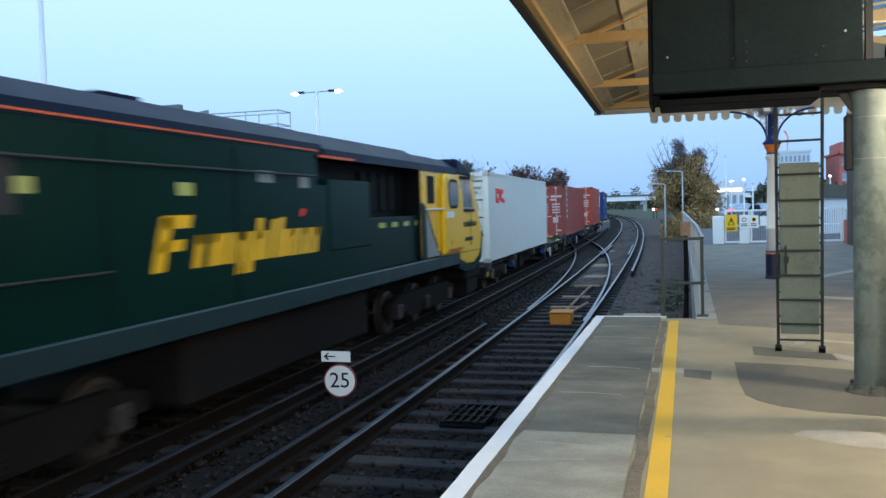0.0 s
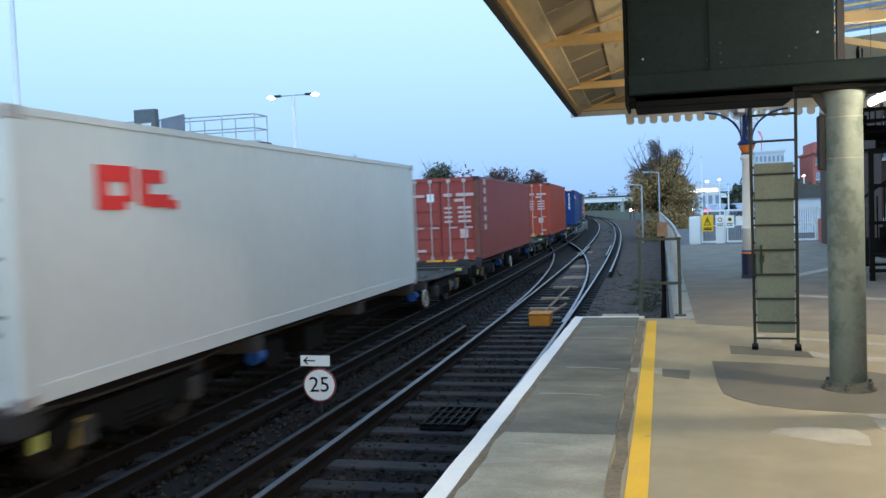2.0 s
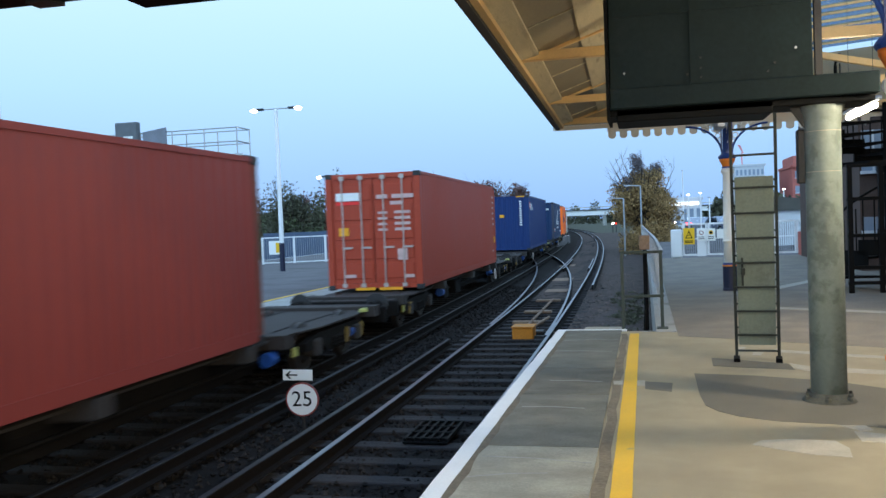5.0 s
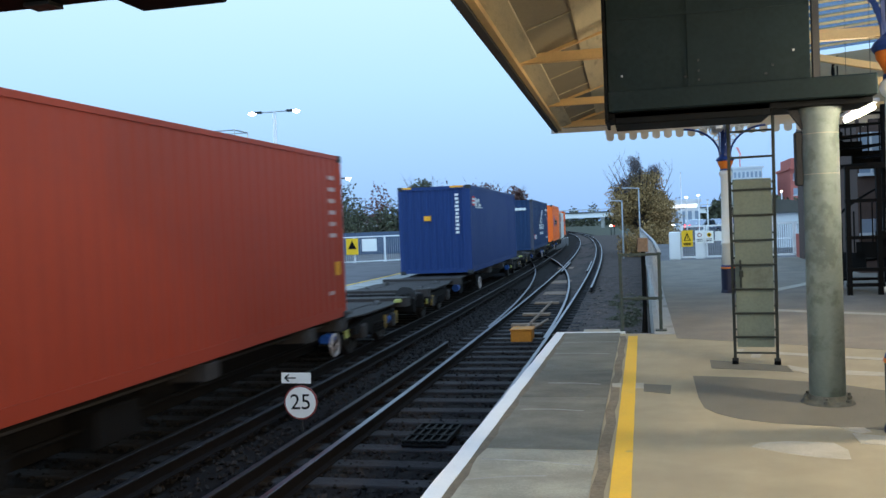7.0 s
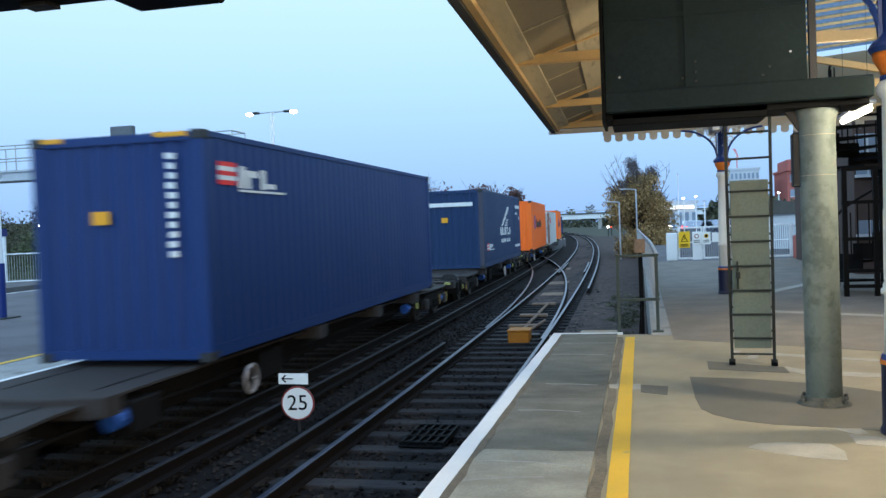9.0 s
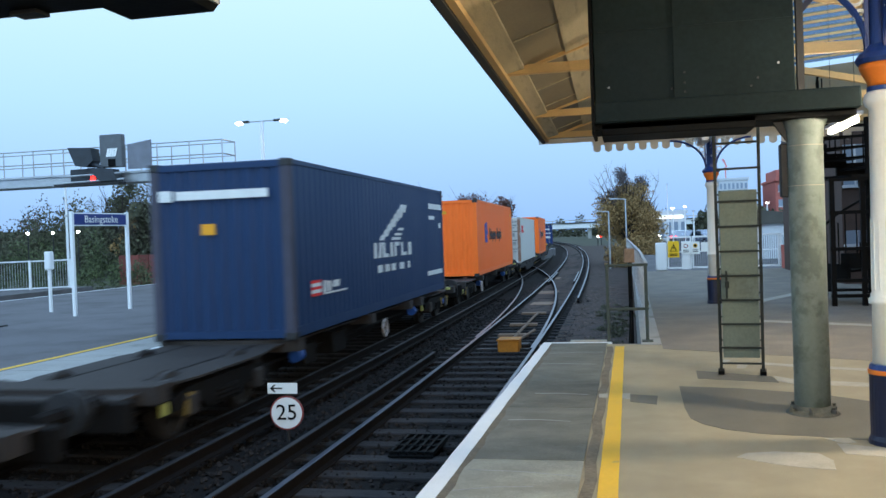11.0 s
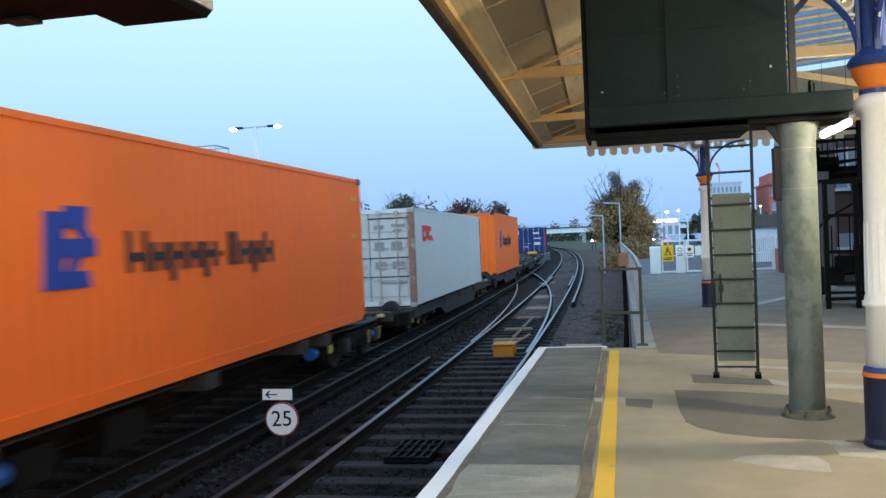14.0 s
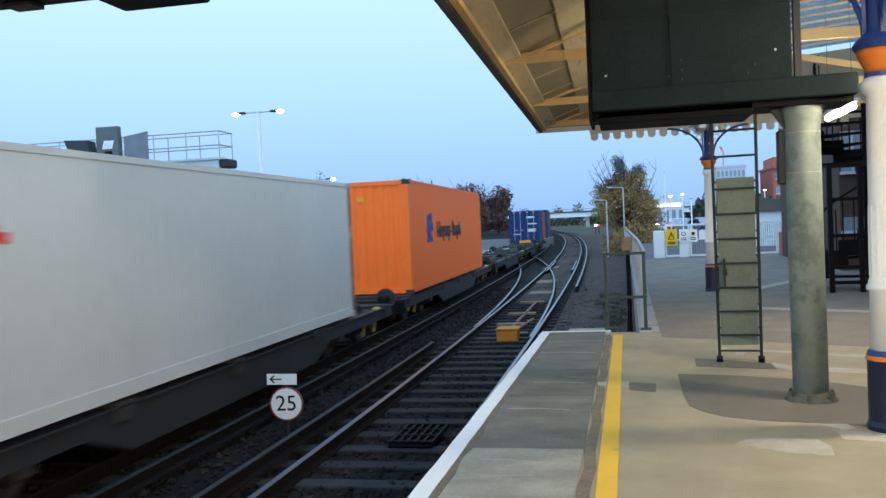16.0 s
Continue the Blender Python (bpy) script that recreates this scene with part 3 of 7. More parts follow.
P_BROWNPOST = mat("browned_corner_post", (0.16, 0.052, 0.036), 0.8, var=0.35, scale=4)
P_REDM = mat("red_markings", (0.75, 0.03, 0.025), 0.6, var=0.08, bump=0)
P_BLUEM = mat("blue_markings", (0.02, 0.05, 0.3), 0.6, var=0.08, bump=0)
P_BLACKM = mat("black_markings", (0.03, 0.02, 0.02), 0.6, var=0.1, bump=0)
P_RUST = mat("door_bar_galvanised", (0.42, 0.36, 0.33), 0.5, 0.4, var=0.25, scale=5)

P_GREYDIRTY = mat("grimy_grey_container_paint", (0.50, 0.50, 0.48), 0.55, spec=0.25, var=0.15, scale=1.4, fine=14, bump=0.05, stain=(0.24, 0.225, 0.20), stain_at=0.52, soft=0.2, stretch=(1, 1, 0.25))
P_DULLPOST = mat("dull_navy_corner_post", (0.05, 0.05, 0.075), 0.7, var=0.35, scale=4)
P_DULLYEL = mat("grimy_yellow_paint", (0.22, 0.14, 0.03), 0.7, var=0.4, scale=6)
P_FADED = mat("faded_label", (0.42, 0.42, 0.12), 0.6, var=0.1)
WID = 2.438


def bars_on_side(parent, name, rects, x, material):
    """Flat marks on a side that faces +x: (y0, y1, z0, z1, slant)."""
    for y0, y1, z0, z1, sl in rects:
        bm = bmesh.new()
        q = [bm.verts.new((x, *p)) for p in ((y0, z0), (y1, z0), (y1 + sl, z1), (y0 + sl, z1))]
        w = [bm.verts.new((x - 0.012, *p)) for p in ((y0, z0), (y1, z0), (y1 + sl, z1), (y0 + sl, z1))]
        bm.faces.new(q)
        for i in range(4):
            bm.faces.new((w[i], w[(i + 1) % 4], q[(i + 1) % 4], q[i]))
        bmesh.ops.recalc_face_normals(bm, faces=bm.faces)
        part(name, bm, material, parent)


def bars_on_end(parent, name, rects, y, material):
    """Flat marks on the end that faces -y: (x0, x1, z0, z1)."""
    for x0, x1, z0, z1 in rects:
        part(name, box(x0, x1, y, y + 0.012, z0, z1), material, parent)


def container(s, length, height, floor, color, label, doors=False, smooth_side=False, posts=None, door_paint=None):
    """A steel box whose leading end is at s at the start; origin at the middle of the leading end's foot."""
    c = empty("shipping_container", Matrix(), label, "container", "containers on the train")
    w = WID / 2
    post = part("corner_post", box(w - 0.16, w, 0, 0.16, 0, height, 0.012), posts or color, c)
    for x, y in ((-w + 0.16, 0), (0 + w, length - 0.16), (-w + 0.16, length - 0.16)):
        o = new("corner_post", post.data)
        o.parent = c
        o.matrix_local = pose(x - w, y, 0)
    cast = part("corner_casting", box(w - 0.17, w + 0.008, -0.008, 0.178, height - 0.118, height + 0.008, 0.012), M_DARK if color is not P_GREY else P_RUST, c)
    for x in (0, -2 * w + 0.162):
        for y in (0, length - 0.17):
            for z in (0, -height + 0.11):
                if (x, y, z) != (0, 0, 0):
                    o = new("corner_casting", cast.data)
                    o.parent = c
                    o.matrix_local = pose(x, y, z)
    for x0, x1 in ((w - 0.06, w - 0.002), (-w + 0.002, -w + 0.06)):
        part("top_rail", box(x0, x1, 0.16, length - 0.16, height - 0.075, height - 0.004), color, c)
        part("bottom_rail", box(x0, x1, 0.16, length - 0.16, 0.03, 0.19), color, c)
    deep = 0.006 if smooth_side else 0.015
    part("side_panel", shape_side(length - 0.32, height - 0.26, deep=deep), color, c, m=pose(w - 0.012, 0.16, 0.187))
    part("side_panel", shape_side(length - 0.32, height - 0.26, deep=deep), color, c, m=pose(-w + 0.012, length - 0.16, 0.187, 0, 0, 180))
    part("roof", box(-w + 0.06, w - 0.06, 0.1, length - 0.1, height - 0.04, height - 0.012), color, c)
    part("floor", box(-w + 0.06, w - 0.06, 0.1, length - 0.1, 0.12, 0.16), P_UNDER, c)
    part("far_end_panel", box(-w + 0.15, w - 0.15, length - 0.06, length - 0.03, 0.05, height - 0.05), color, c)
    part("end_sill", box(-w + 0.16, w - 0.16, 0.01, 0.12, 0.03, 0.15), color, c)
    part("end_header", box(-w + 0.16, w - 0.16, 0.01, 0.12, height - 0.12, height - 0.01), color, c)
    if doors:
        for sgn in (-1, 1):
            x0, x1 = (0.012, w - 0.165) if sgn > 0 else (-w + 0.165, -0.012)
            d = part("door", box(x0, x1, 0.045, 0.075, 0.155, height - 0.125), door_paint or color, c)
            k = 5
            for i in range(k):
                z = 0.22 + i * (height - 0.45) / k
                part("door_panel", box(x0 + 0.05, x1 - 0.05, 0.02, 0.046, z + 0.05, z + (height - 0.45) / k - 0.05, 0.01), door_paint or color, d)
            for f in (0.25, 0.72):
                x = x0 + (x1 - x0) * f
                part("locking_bar", bar((x, 0.0, 0.06), (x, 0.0, height - 0.05), 0.019), P_RUST, d, "grey galvanised locking bar")
                part("bar_handle", box(x - 0.02, x + 0.24, -0.03, -0.005, 1.02, 1.07), P_RUST, d)
                part("bar_keeper", box(x - 0.06, x + 0.06, -0.02, 0.03, 0.06, 0.15), P_RUST, d)
                part("bar_keeper", box(x - 0.06, x + 0.06, -0.02, 0.03, height - 0.16, height - 0.06), P_RUST, d)
    else:
        part("end_panel", shape_side(2 * w - 0.32, height - 0.26, 0.25, 0.04), color, c, m=pose(-w + 0.16, 0.03, 0.145, 0, 0, -90))
    MOVERS.append((c, s, floor))
    return c


SPINNERS = []


def wheelset():
    """Two wheels on an axle along x, turned about their own middle."""
    bm = bmesh.new()
    prof = ((0.12, 0.64), (0.40, 0.68), (0.425, 0.70), (0.445, 0.715), (0.425, 0.735), (0.42, 0.82), (0.36, 0.835), (0.33, 0.80), (0.14, 0.79), (0.12, 0.84), (0.08, 0.85))
    for sgn in (-1, 1):
        n = 20
        rings = [[bm.verts.new((sgn * x, r * math.cos(k * math.tau / n), r * math.sin(k * math.tau / n))) for k in range(n)] for r, x in prof]
        for lo, hi in zip(rings, rings[1:]):
            for k in range(n):
                bm.faces.new((lo[k], lo[(k + 1) % n], hi[(k + 1) % n], hi[k]))
        for k in range(0, n, 4):
            add_bar(bm, (sgn * 0.83, 0.24 * math.cos(k * math.tau / n), 0.24 * math.sin(k * math.tau / n)), (sgn * 0.80, 0.24 * math.cos(k * math.tau / n), 0.24 * math.sin(k * math.tau / n)), 0.035, n=6)
    add_bar(bm, (-0.86, 0, 0), (0.86, 0, 0), 0.08, n=10)
    bmesh.ops.recalc_face_normals(bm, faces=bm.faces)
    return bm


WHEELS = None


def bogie(parent, y, axles=(-1.0, 1.0), name="bogie", high=0.55):
    """A bogie centred at y, in its vehicle's space, rails at z = 0."""
    global WHEELS
    b = empty_part(name, parent, pose(0, y, 0))
    lo, hi = axles[0] - 0.45, axles[-1] + 0.45
    for sgn in (-1, 1):
        part("side_frame", prism([(lo, 0.42), (lo, high), (lo + 0.5, high + 0.12), (hi - 0.5, high + 0.12), (hi, high), (hi, 0.42), (axles[-1] - 0.35, 0.42), (axles[-1] - 0.55, 0.30), (axles[0] + 0.55, 0.30), (axles[0] + 0.35, 0.42)], "x", sgn * 1.0 - 0.07, sgn * 1.0 + 0.07), P_UNDER, b)
        for a in axles:
            part("axle_box", box(sgn * 1.0 - 0.13, sgn * 1.0 + 0.13, a - 0.14, a + 0.14, 0.3, 0.58, 0.03), P_DECK, b)
        for c in (-0.22, 0.0, 0.22):
            part("spring", lathe(((0.07, 0.34), (0.085, 0.37), (0.07, 0.40), (0.085, 0.43), (0.07, 0.46), (0.085, 0.49), (0.07, 0.52)), 10), P_UNDER, b, m=pose(sgn * 1.06, c, 0))
    for a in axles:
        if WHEELS is None:
            o = part("wheelset", wheelset(), P_WHEEL, b, m=pose(0, a, 0.425))
            WHEELS = o.data
        else:
            o = new("wheelset", WHEELS)
            o.parent = b
            o.matrix_local = pose(0, a, 0.425)
        SPINNERS.append((o, a))
    part("bolster", box(-1.0, 1.0, -0.2, 0.2, 0.4, 0.68), P_UNDER, b)
    return b


def empty_part(name, parent, m):
    bm = box(-0.9, 0.9, -0.3, 0.3, 0.45, 0.6)
    return part(name, bm, P_UNDER, parent, m=m)


def flat_wagon(s0, s1, deck, label, skirt=False, wheel=None):
    """A container flat whose leading headstock is at s0; deck height is given as world z."""
    n = s1 - s0
    g = empty("flat_wagon", Matrix(), label, "wagon", "wagons of the train")
    dz = deck - RAIL_Z
    low = dz - 0.07
    spine = [(0.1, low), (n - 0.1, low), (n - 0.1, low - 0.22), (n - 4.4, low - 0.22), (n - 5.2, low - 0.5), (5.2, low - 0.5), (4.4, low - 0.22), (0.1, low - 0.22)]
    if skirt:
        for sgn in (-1, 1):
            part("side_sill", prism([(u, v - 0.0) for u, v in spine], "x", sgn * 1.12 - 0.05, sgn * 1.12 + 0.05), P_SKIRT, g, "dull grey side sill")
            part("sill_flange", box(sgn * 1.12 - 0.10, sgn * 1.12 + 0.10, 0.1, n - 0.1, low, low + 0.02), P_SKIRT, g)
    for sgn in (-1, 1):
        part("spine_web", prism(spine, "x", sgn * 0.60 - 0.03, sgn * 0.60 + 0.03), P_UNDER, g)
    wide = [(-1.06, 0.1), (1.06, 0.1), (1.06, 1.2), (1.14, 1.7), (1.14, 3.6), (1.0, 4.4), (1.0, n - 4.4), (1.14, n - 3.6), (1.14, n - 1.7), (1.06, n - 1.2), (1.06, n - 0.1)]
    wide += [(-u, v) for u, v in wide[::-1]][1:-1]
    part("deck_plate", prism(wide, "z", low - 0.03, low), P_DECK, g)
    for y in (0.55, 4.9, n / 2 - 0.3, n / 2 + 3.0, n - 5.2, n - 0.85):
        part("outrigger", prism([(-1.22, y), (-0.6, y - 0.16), (0.6, y - 0.16), (1.22, y), (1.22, y + 0.3), (0.6, y + 0.46), (-0.6, y + 0.46), (-1.22, y + 0.3)], "z", low - 0.14, low + 0.065), P_DECK, g)
    for y in (1.0, n - 1.25):
        for x in (-1.12, 1.12):
            part("twist_lock", lathe(((0.09, low + 0.0), (0.09, low + 0.05), (0.05, low + 0.067)), 8), P_FADED if y > 2 else P_WHEEL, g, m=pose(x, y, 0))
    part("brake_pipe", bar((0.8, 0.4, low - 0.3), (0.8, n - 0.4, low - 0.3), 0.03, n=6), P_UNDER, g)
    part("equipment_box", box(0.65, 1.0, n / 2 - 2.2, n / 2 - 1.4, low - 0.5, low - 0.1, 0.02), P_UNDER, g)
    part("equipment_box", box(0.65, 1.05, 5.6, 6.2, low - 0.48, low - 0.12, 0.02), P_UNDER, g)
    for y in (0.0, n - 0.16):
        part("headstock", box(-1.2, 1.2, y, y + 0.16, dz - 0.42, dz - 0.08, 0.02), P_UNDER, g)
    for y, sg in ((0.0, -1), (n, 1)):
        for x in (-0.87, 0.87):
            b = part("buffer", bar((x, y, dz - 0.2 if dz > 0.9 else 0.76), (x, y + sg * 0.42, dz - 0.2 if dz > 0.9 else 0.76), 0.09), P_UNDER, g)
            part("buffer_head", bar((x, y + sg * 0.42, dz - 0.2 if dz > 0.9 else 0.76), (x, y + sg * 0.47, dz - 0.2 if dz > 0.9 else 0.76), 0.23, n=14), M_DARK, b)
    for y in (2.6, n - 2.6):
        bogie(g, y)
    for y, mm in ((5.3, P_BLUEPART), (n - 5.4, P_BLUEPART)):
        part("brake_cylinder", bar((0.98, y, 0.50), (0.98, y + 0.22, 0.50), 0.11, n=12), mm, g, "blue brake cylinder")
    part("air_tank", bar((0.6, n / 2 - 1, 0.6), (0.6, n / 2 + 0.6, 0.6), 0.2, n=12), P_UNDER, g)
    if wheel is not None:
        hub = part("wheel_spoke", bar((1.0, wheel - s0, 0.46), (1.28, wheel - s0, 0.46), 0.025), P_UNDER, g)
        for k in range(3):
            c, d = 0.18 * math.cos(k * 2.1), 0.18 * math.sin(k * 2.1)
            part("spoke", bar((1.27, wheel - s0, 0.46), (1.27, wheel - s0 + c, 0.46 + d), 0.012, n=6), P_RUST, hub)
        part("hand_wheel", torus(1.27, wheel - s0, 0.46, 0.18, 0.026), P_RUST, hub, "pale hand brake wheel")
    for y in (n - 1.5, n - 2.3, 1.4):
        part("release_handle", prism([(y, dz - 0.50), (y + 0.14, dz - 0.52), (y + 0.22, dz - 0.26), (y + 0.1, dz - 0.24)], "x", 1.08, 1.12), P_DULLYEL, g, "grimy yellow release handle")
    for y in (n - 1.9,):
        part("brake_cylinder", bar((1.0, y, 0.48), (1.0, y + 0.26, 0.46), 0.10, n=12), P_BLUEPART, g, "blue brake cylinder")
    for y in (1.2, 3.9, n - 4.4, n - 1.0):
        part("hanger_bracket", prism([(y, 0.42), (y + 0.1, 0.42), (y + 0.22, low - 0.1), (y - 0.1, low - 0.1)], "x", 0.86, 0.92), P_SKIRT, g)
    for y in (0.9, n - 4.6):
        part("label_plate", box(1.05, 1.09, y, y + 0.14, dz - 0.42, dz - 0.28), P_FADED, g, "small yellow plate")
        part("plate_bracket", box(0.6, 1.06, y + 0.04, y + 0.1, dz - 0.36, dz - 0.3), P_UNDER, g)
    MOVERS.append((g, s0, RAIL_Z))
    return g


FLOOR_A, FLOOR_B = -0.07, -0.19
C40, HC, ST = 12.192, 2.896, 2.591
w1 = container(23.95, C40, ST, FLOOR_A, P_GREY, "pale grey forty foot shipping container with red lettering shapes", doors=True, smooth_side=True)
r1 = container(43.7, C40, ST, FLOOR_A, P_RED, "maroon shipping container with galvanised door bars", doors=True, posts=P_BROWNPOST)
r2 = container(65.2, C40, HC, FLOOR_A, P_RED2, "brick red high shipping container with white door markings", doors=True)
b1 = container(90.3, C40, HC, FLOOR_A, P_BLUE, "blue corrugated shipping container with white code column", doors=False)
b2 = container(111.3, C40, HC, FLOOR_A, P_NAVY, "dark blue shipping container with white emblem shapes", posts=P_DULLPOST)
o1 = container(130.2, C40, HC, FLOOR_A, P_ORANGE, "orange corrugated shipping container with blue emblem")
w2 = container(147.15, C40, ST, FLOOR_B, P_GREY, "weathered grey shipping container with red emblem and doors", doors=True, smooth_side=True, posts=P_RUSTPOST, door_paint=P_GREYDIRTY)
o2 = container(164.2, C40, HC, FLOOR_B, P_ORANGE, "orange corrugated shipping container with blue emblem")
b3 = container(213.0, 6.06, ST, FLOOR_B, P_BLUE, "short blue shipping container with door bars", doors=True)
r3 = container(219.3, 6.06, ST, FLOOR_B, P_RED2, "short rust red shipping container on a flat wagon")
x1 = container(234.0, C40, HC, FLOOR_B, P_NAVY, "dark blue corrugated shipping container on a flat wagon")
x2 = container(252.0, C40, ST, FLOOR_B, P_RED, "maroon shipping container with galvanised door bars", doors=True)
x3 = container(270.0, C40, HC, FLOOR_B, P_ORANGE, "orange corrugated shipping container on a flat wagon")

for (a, b, d, sk), hw in zip(((23.3, 41.9, FLOOR_A, False), (42.9, 61.8, FLOOR_A, False), (62.8, 82.2, FLOOR_A, False), (83.2, 105.6, FLOOR_A, False),
                    (106.6, 125.4, FLOOR_A, False), (126.4, 145.0, FLOOR_A, False), (146.3, 162.3, FLOOR_B, True), (163.3, 179.3, FLOOR_B, True),
                    (180.3, 196.3, FLOOR_B, True), (197.3, 211.5, FLOOR_B, True), (212.5, 226.5, FLOOR_B, True), (233.0, 248.5, FLOOR_B, True), (250.5, 266.0, FLOOR_B, True), (268.0, 284.0, FLOOR_B, True)), (36.6, 49.4, 76.5, 91.3, 116.5, 130.6, None, None, None, None, None, None, None, None)):
    flat_wagon(a, b, d, "grey steel container flat wagon with low deck" if sk else "dark steel container flat wagon with bogies", sk, hw)


# ---- markings on the containers, as plain shapes ----
W2 = WID / 2 + 0.003


def code_bars(c, items, height, material=P_WHITEM, y=-0.012):
    bars_on_end(c, "plain_bar", items, y, material)


for c in (w1, w2):
    bars_on_side(c, "emblem_shape", [(1.15, 1.32, 1.70, 2.14, 0.0), (1.32, 1.75, 1.98, 2.14, 0.0), (1.32, 1.6, 1.70, 1.84, 0.0), (1.6, 1.75, 1.78, 1.98, 0.0),
                                     (1.85, 2.02, 1.74, 2.12, 0.0), (2.02, 2.42, 1.72, 1.86, 0.0), (2.02, 2.3, 1.98, 2.12, 0.0), (2.42, 2.56, 1.70, 1.80, 0.0)], W2, P_REDM)
    code_bars(c, [(0.15, 0.42, 2.05, 2.16), (0.62, 1.0, 2.1, 2.18), (0.66, 0.9, 1.98, 2.05), (0.15, 0.4, 1.5, 1.72), (0.6, 0.9, 1.5, 1.72), (0.15, 0.45, 1.0, 1.2), (0.6, 0.95, 1.0, 1.2), (0.3, 1.0, 0.62, 0.67), (-0.9, -0.2, 0.62, 0.67)], 2.5, P_LOCOGREY, 0.008)
    code_bars(c, [(-0.02, 1.05, z, z + 0.035) for z in (0.78, 1.28, 1.78, 2.32)] + [(-1.05, -0.06, z, z + 0.035) for z in (0.78, 1.28, 1.78)], 2.5, M_DARK, 0.012)
code_bars(w2, [(-0.95, -0.3, 2.0, 2.14), (-0.9, -0.35, 1.88, 1.98)], 2.5, P_REDM, 0.006)
code_bars(w2, [(-0.85, -0.6, 1.0, 1.3)], 2.5, P_NAVY, 0.006)
bars_on_side(r1, "plain_bar", [(0.84, 1.26, 2.36 - i * 0.285, 2.53 - i * 0.285, 0.0) for i in range(6)], W2 - 0.002, P_PINKM)
for c, k in ((r1, 0), (r2, 0.25)):
    code_bars(c, [(0.1, 0.38, 2.0 + k, 2.1 + k), (0.5, 1.05, 2.0 + k, 2.1 + k), (0.45, 0.75, 1.84 + k, 1.93 + k)], 2.5, P_PINKM, 0.006)
    for i in range(4):
        code_bars(c, [(0.12, 0.36, 1.62 + k - i * 0.14, 1.68 + k - i * 0.14), (0.55, 0.95, 1.62 + k - i * 0.14, 1.69 + k - i * 0.14)], 2.5, P_PINKM, 0.006)
    code_bars(c, [(0.6, 0.85, 0.72, 1.0), (0.75, 1.0, 0.28, 0.36), (-0.8, -0.5, 0.3, 0.38), (-0.95, -0.5, 2.0 + k, 2.08 + k)], 2.5, P_PINKM, 0.005)
code_bars(r1, [(-0.42, -0.2, 1.85, 2.1)], 2.5, P_WHITEM, 0.004)
code_bars(r2, [(-0.95, -0.35, 2.22, 2.42)], 2.5, P_WHITEM, 0.003)
code_bars(r2, [(-0.95, -0.35, 2.12, 2.2)], 2.5, P_REDM, 0.003)
code_bars(r2, [(-0.9, -0.65, 1.35, 1.55)], 2.5, M_MARKYEL, 0.003)
bars_on_side(r2, "plain_bar", [(11.72, 11.95, 0.78, 1.02, 0)], W2 - 0.002, M_MARKYEL)
bars_on_side(r2, "plain_bar", [(11.35, 11.6, 0.46, 0.52, 0)] + [(11.5, 11.8, 1.45 + i * 0.2, 1.52 + i * 0.2, 0) for i in range(6)], W2 - 0.002, P_PINKM)
for c in (r1, r2):
    code_bars(c, [(0.1, 0.7, -0.02, 0.05), (-0.5, 0.0, -0.02, 0.05)], 2.5, M_MARKYEL, -0.02)
code_bars(b1, [(0.70 + (i % 3) * 0.01, 0.83 - (i % 2) * 0.015, 2.55 - i * 0.123, 2.625 - i * 0.123) for i in range(11)], 2.8, P_WHITEM, -0.0125)
code_bars(b1, [(-0.36, -0.12, 1.76, 1.93)], 2.8, M_MARKYEL, -0.0125)
code_bars(b1, [(-1.15, -0.75, 2.83, 2.89), (0.55, 1.0, 2.83, 2.89)], 2.8, M_MARKYEL, -0.004)
bars_on_side(b1, "emblem_shape", [(0.4, 0.9, 2.23 + i * 0.12, 2.29 + i * 0.12, 0.0) for i in range(3)], W2 - 0.002, P_REDM)
bars_on_side(b1, "emblem_shape", [(0.4, 0.9, 2.29 + i * 0.12, 2.35 + i * 0.12, 0.0) for i in range(2)] + [(0.97, 1.12, 2.2, 2.5, 0.06), (1.2, 1.34, 2.2, 2.45, 0.0), (1.34, 1.6, 2.36, 2.45, 0.0), (1.7, 1.85, 2.2, 2.48, 0.0), (1.85, 2.2, 2.22, 2.29, 0.0), (1.0, 2.55, 2.15, 2.18, 0.0)], W2 - 0.002, P_WHITEM)
code_bars(b2, [(-1.05, -0.82, 2.28, 2.46), (-0.76, 0.85, 2.3, 2.44)], 2.8, P_WHITEM, -0.0125)
code_bars(b2, [(-0.32, -0.08, 1.72, 1.9)], 2.8, M_MARKYEL, -0.0125)
bars_on_side(b2, "emblem_shape", [(0.85, 1.32, 0.62 + i * 0.11, 0.67 + i * 0.11, 0.0) for i in range(3)], W2 - 0.002, P_REDM)
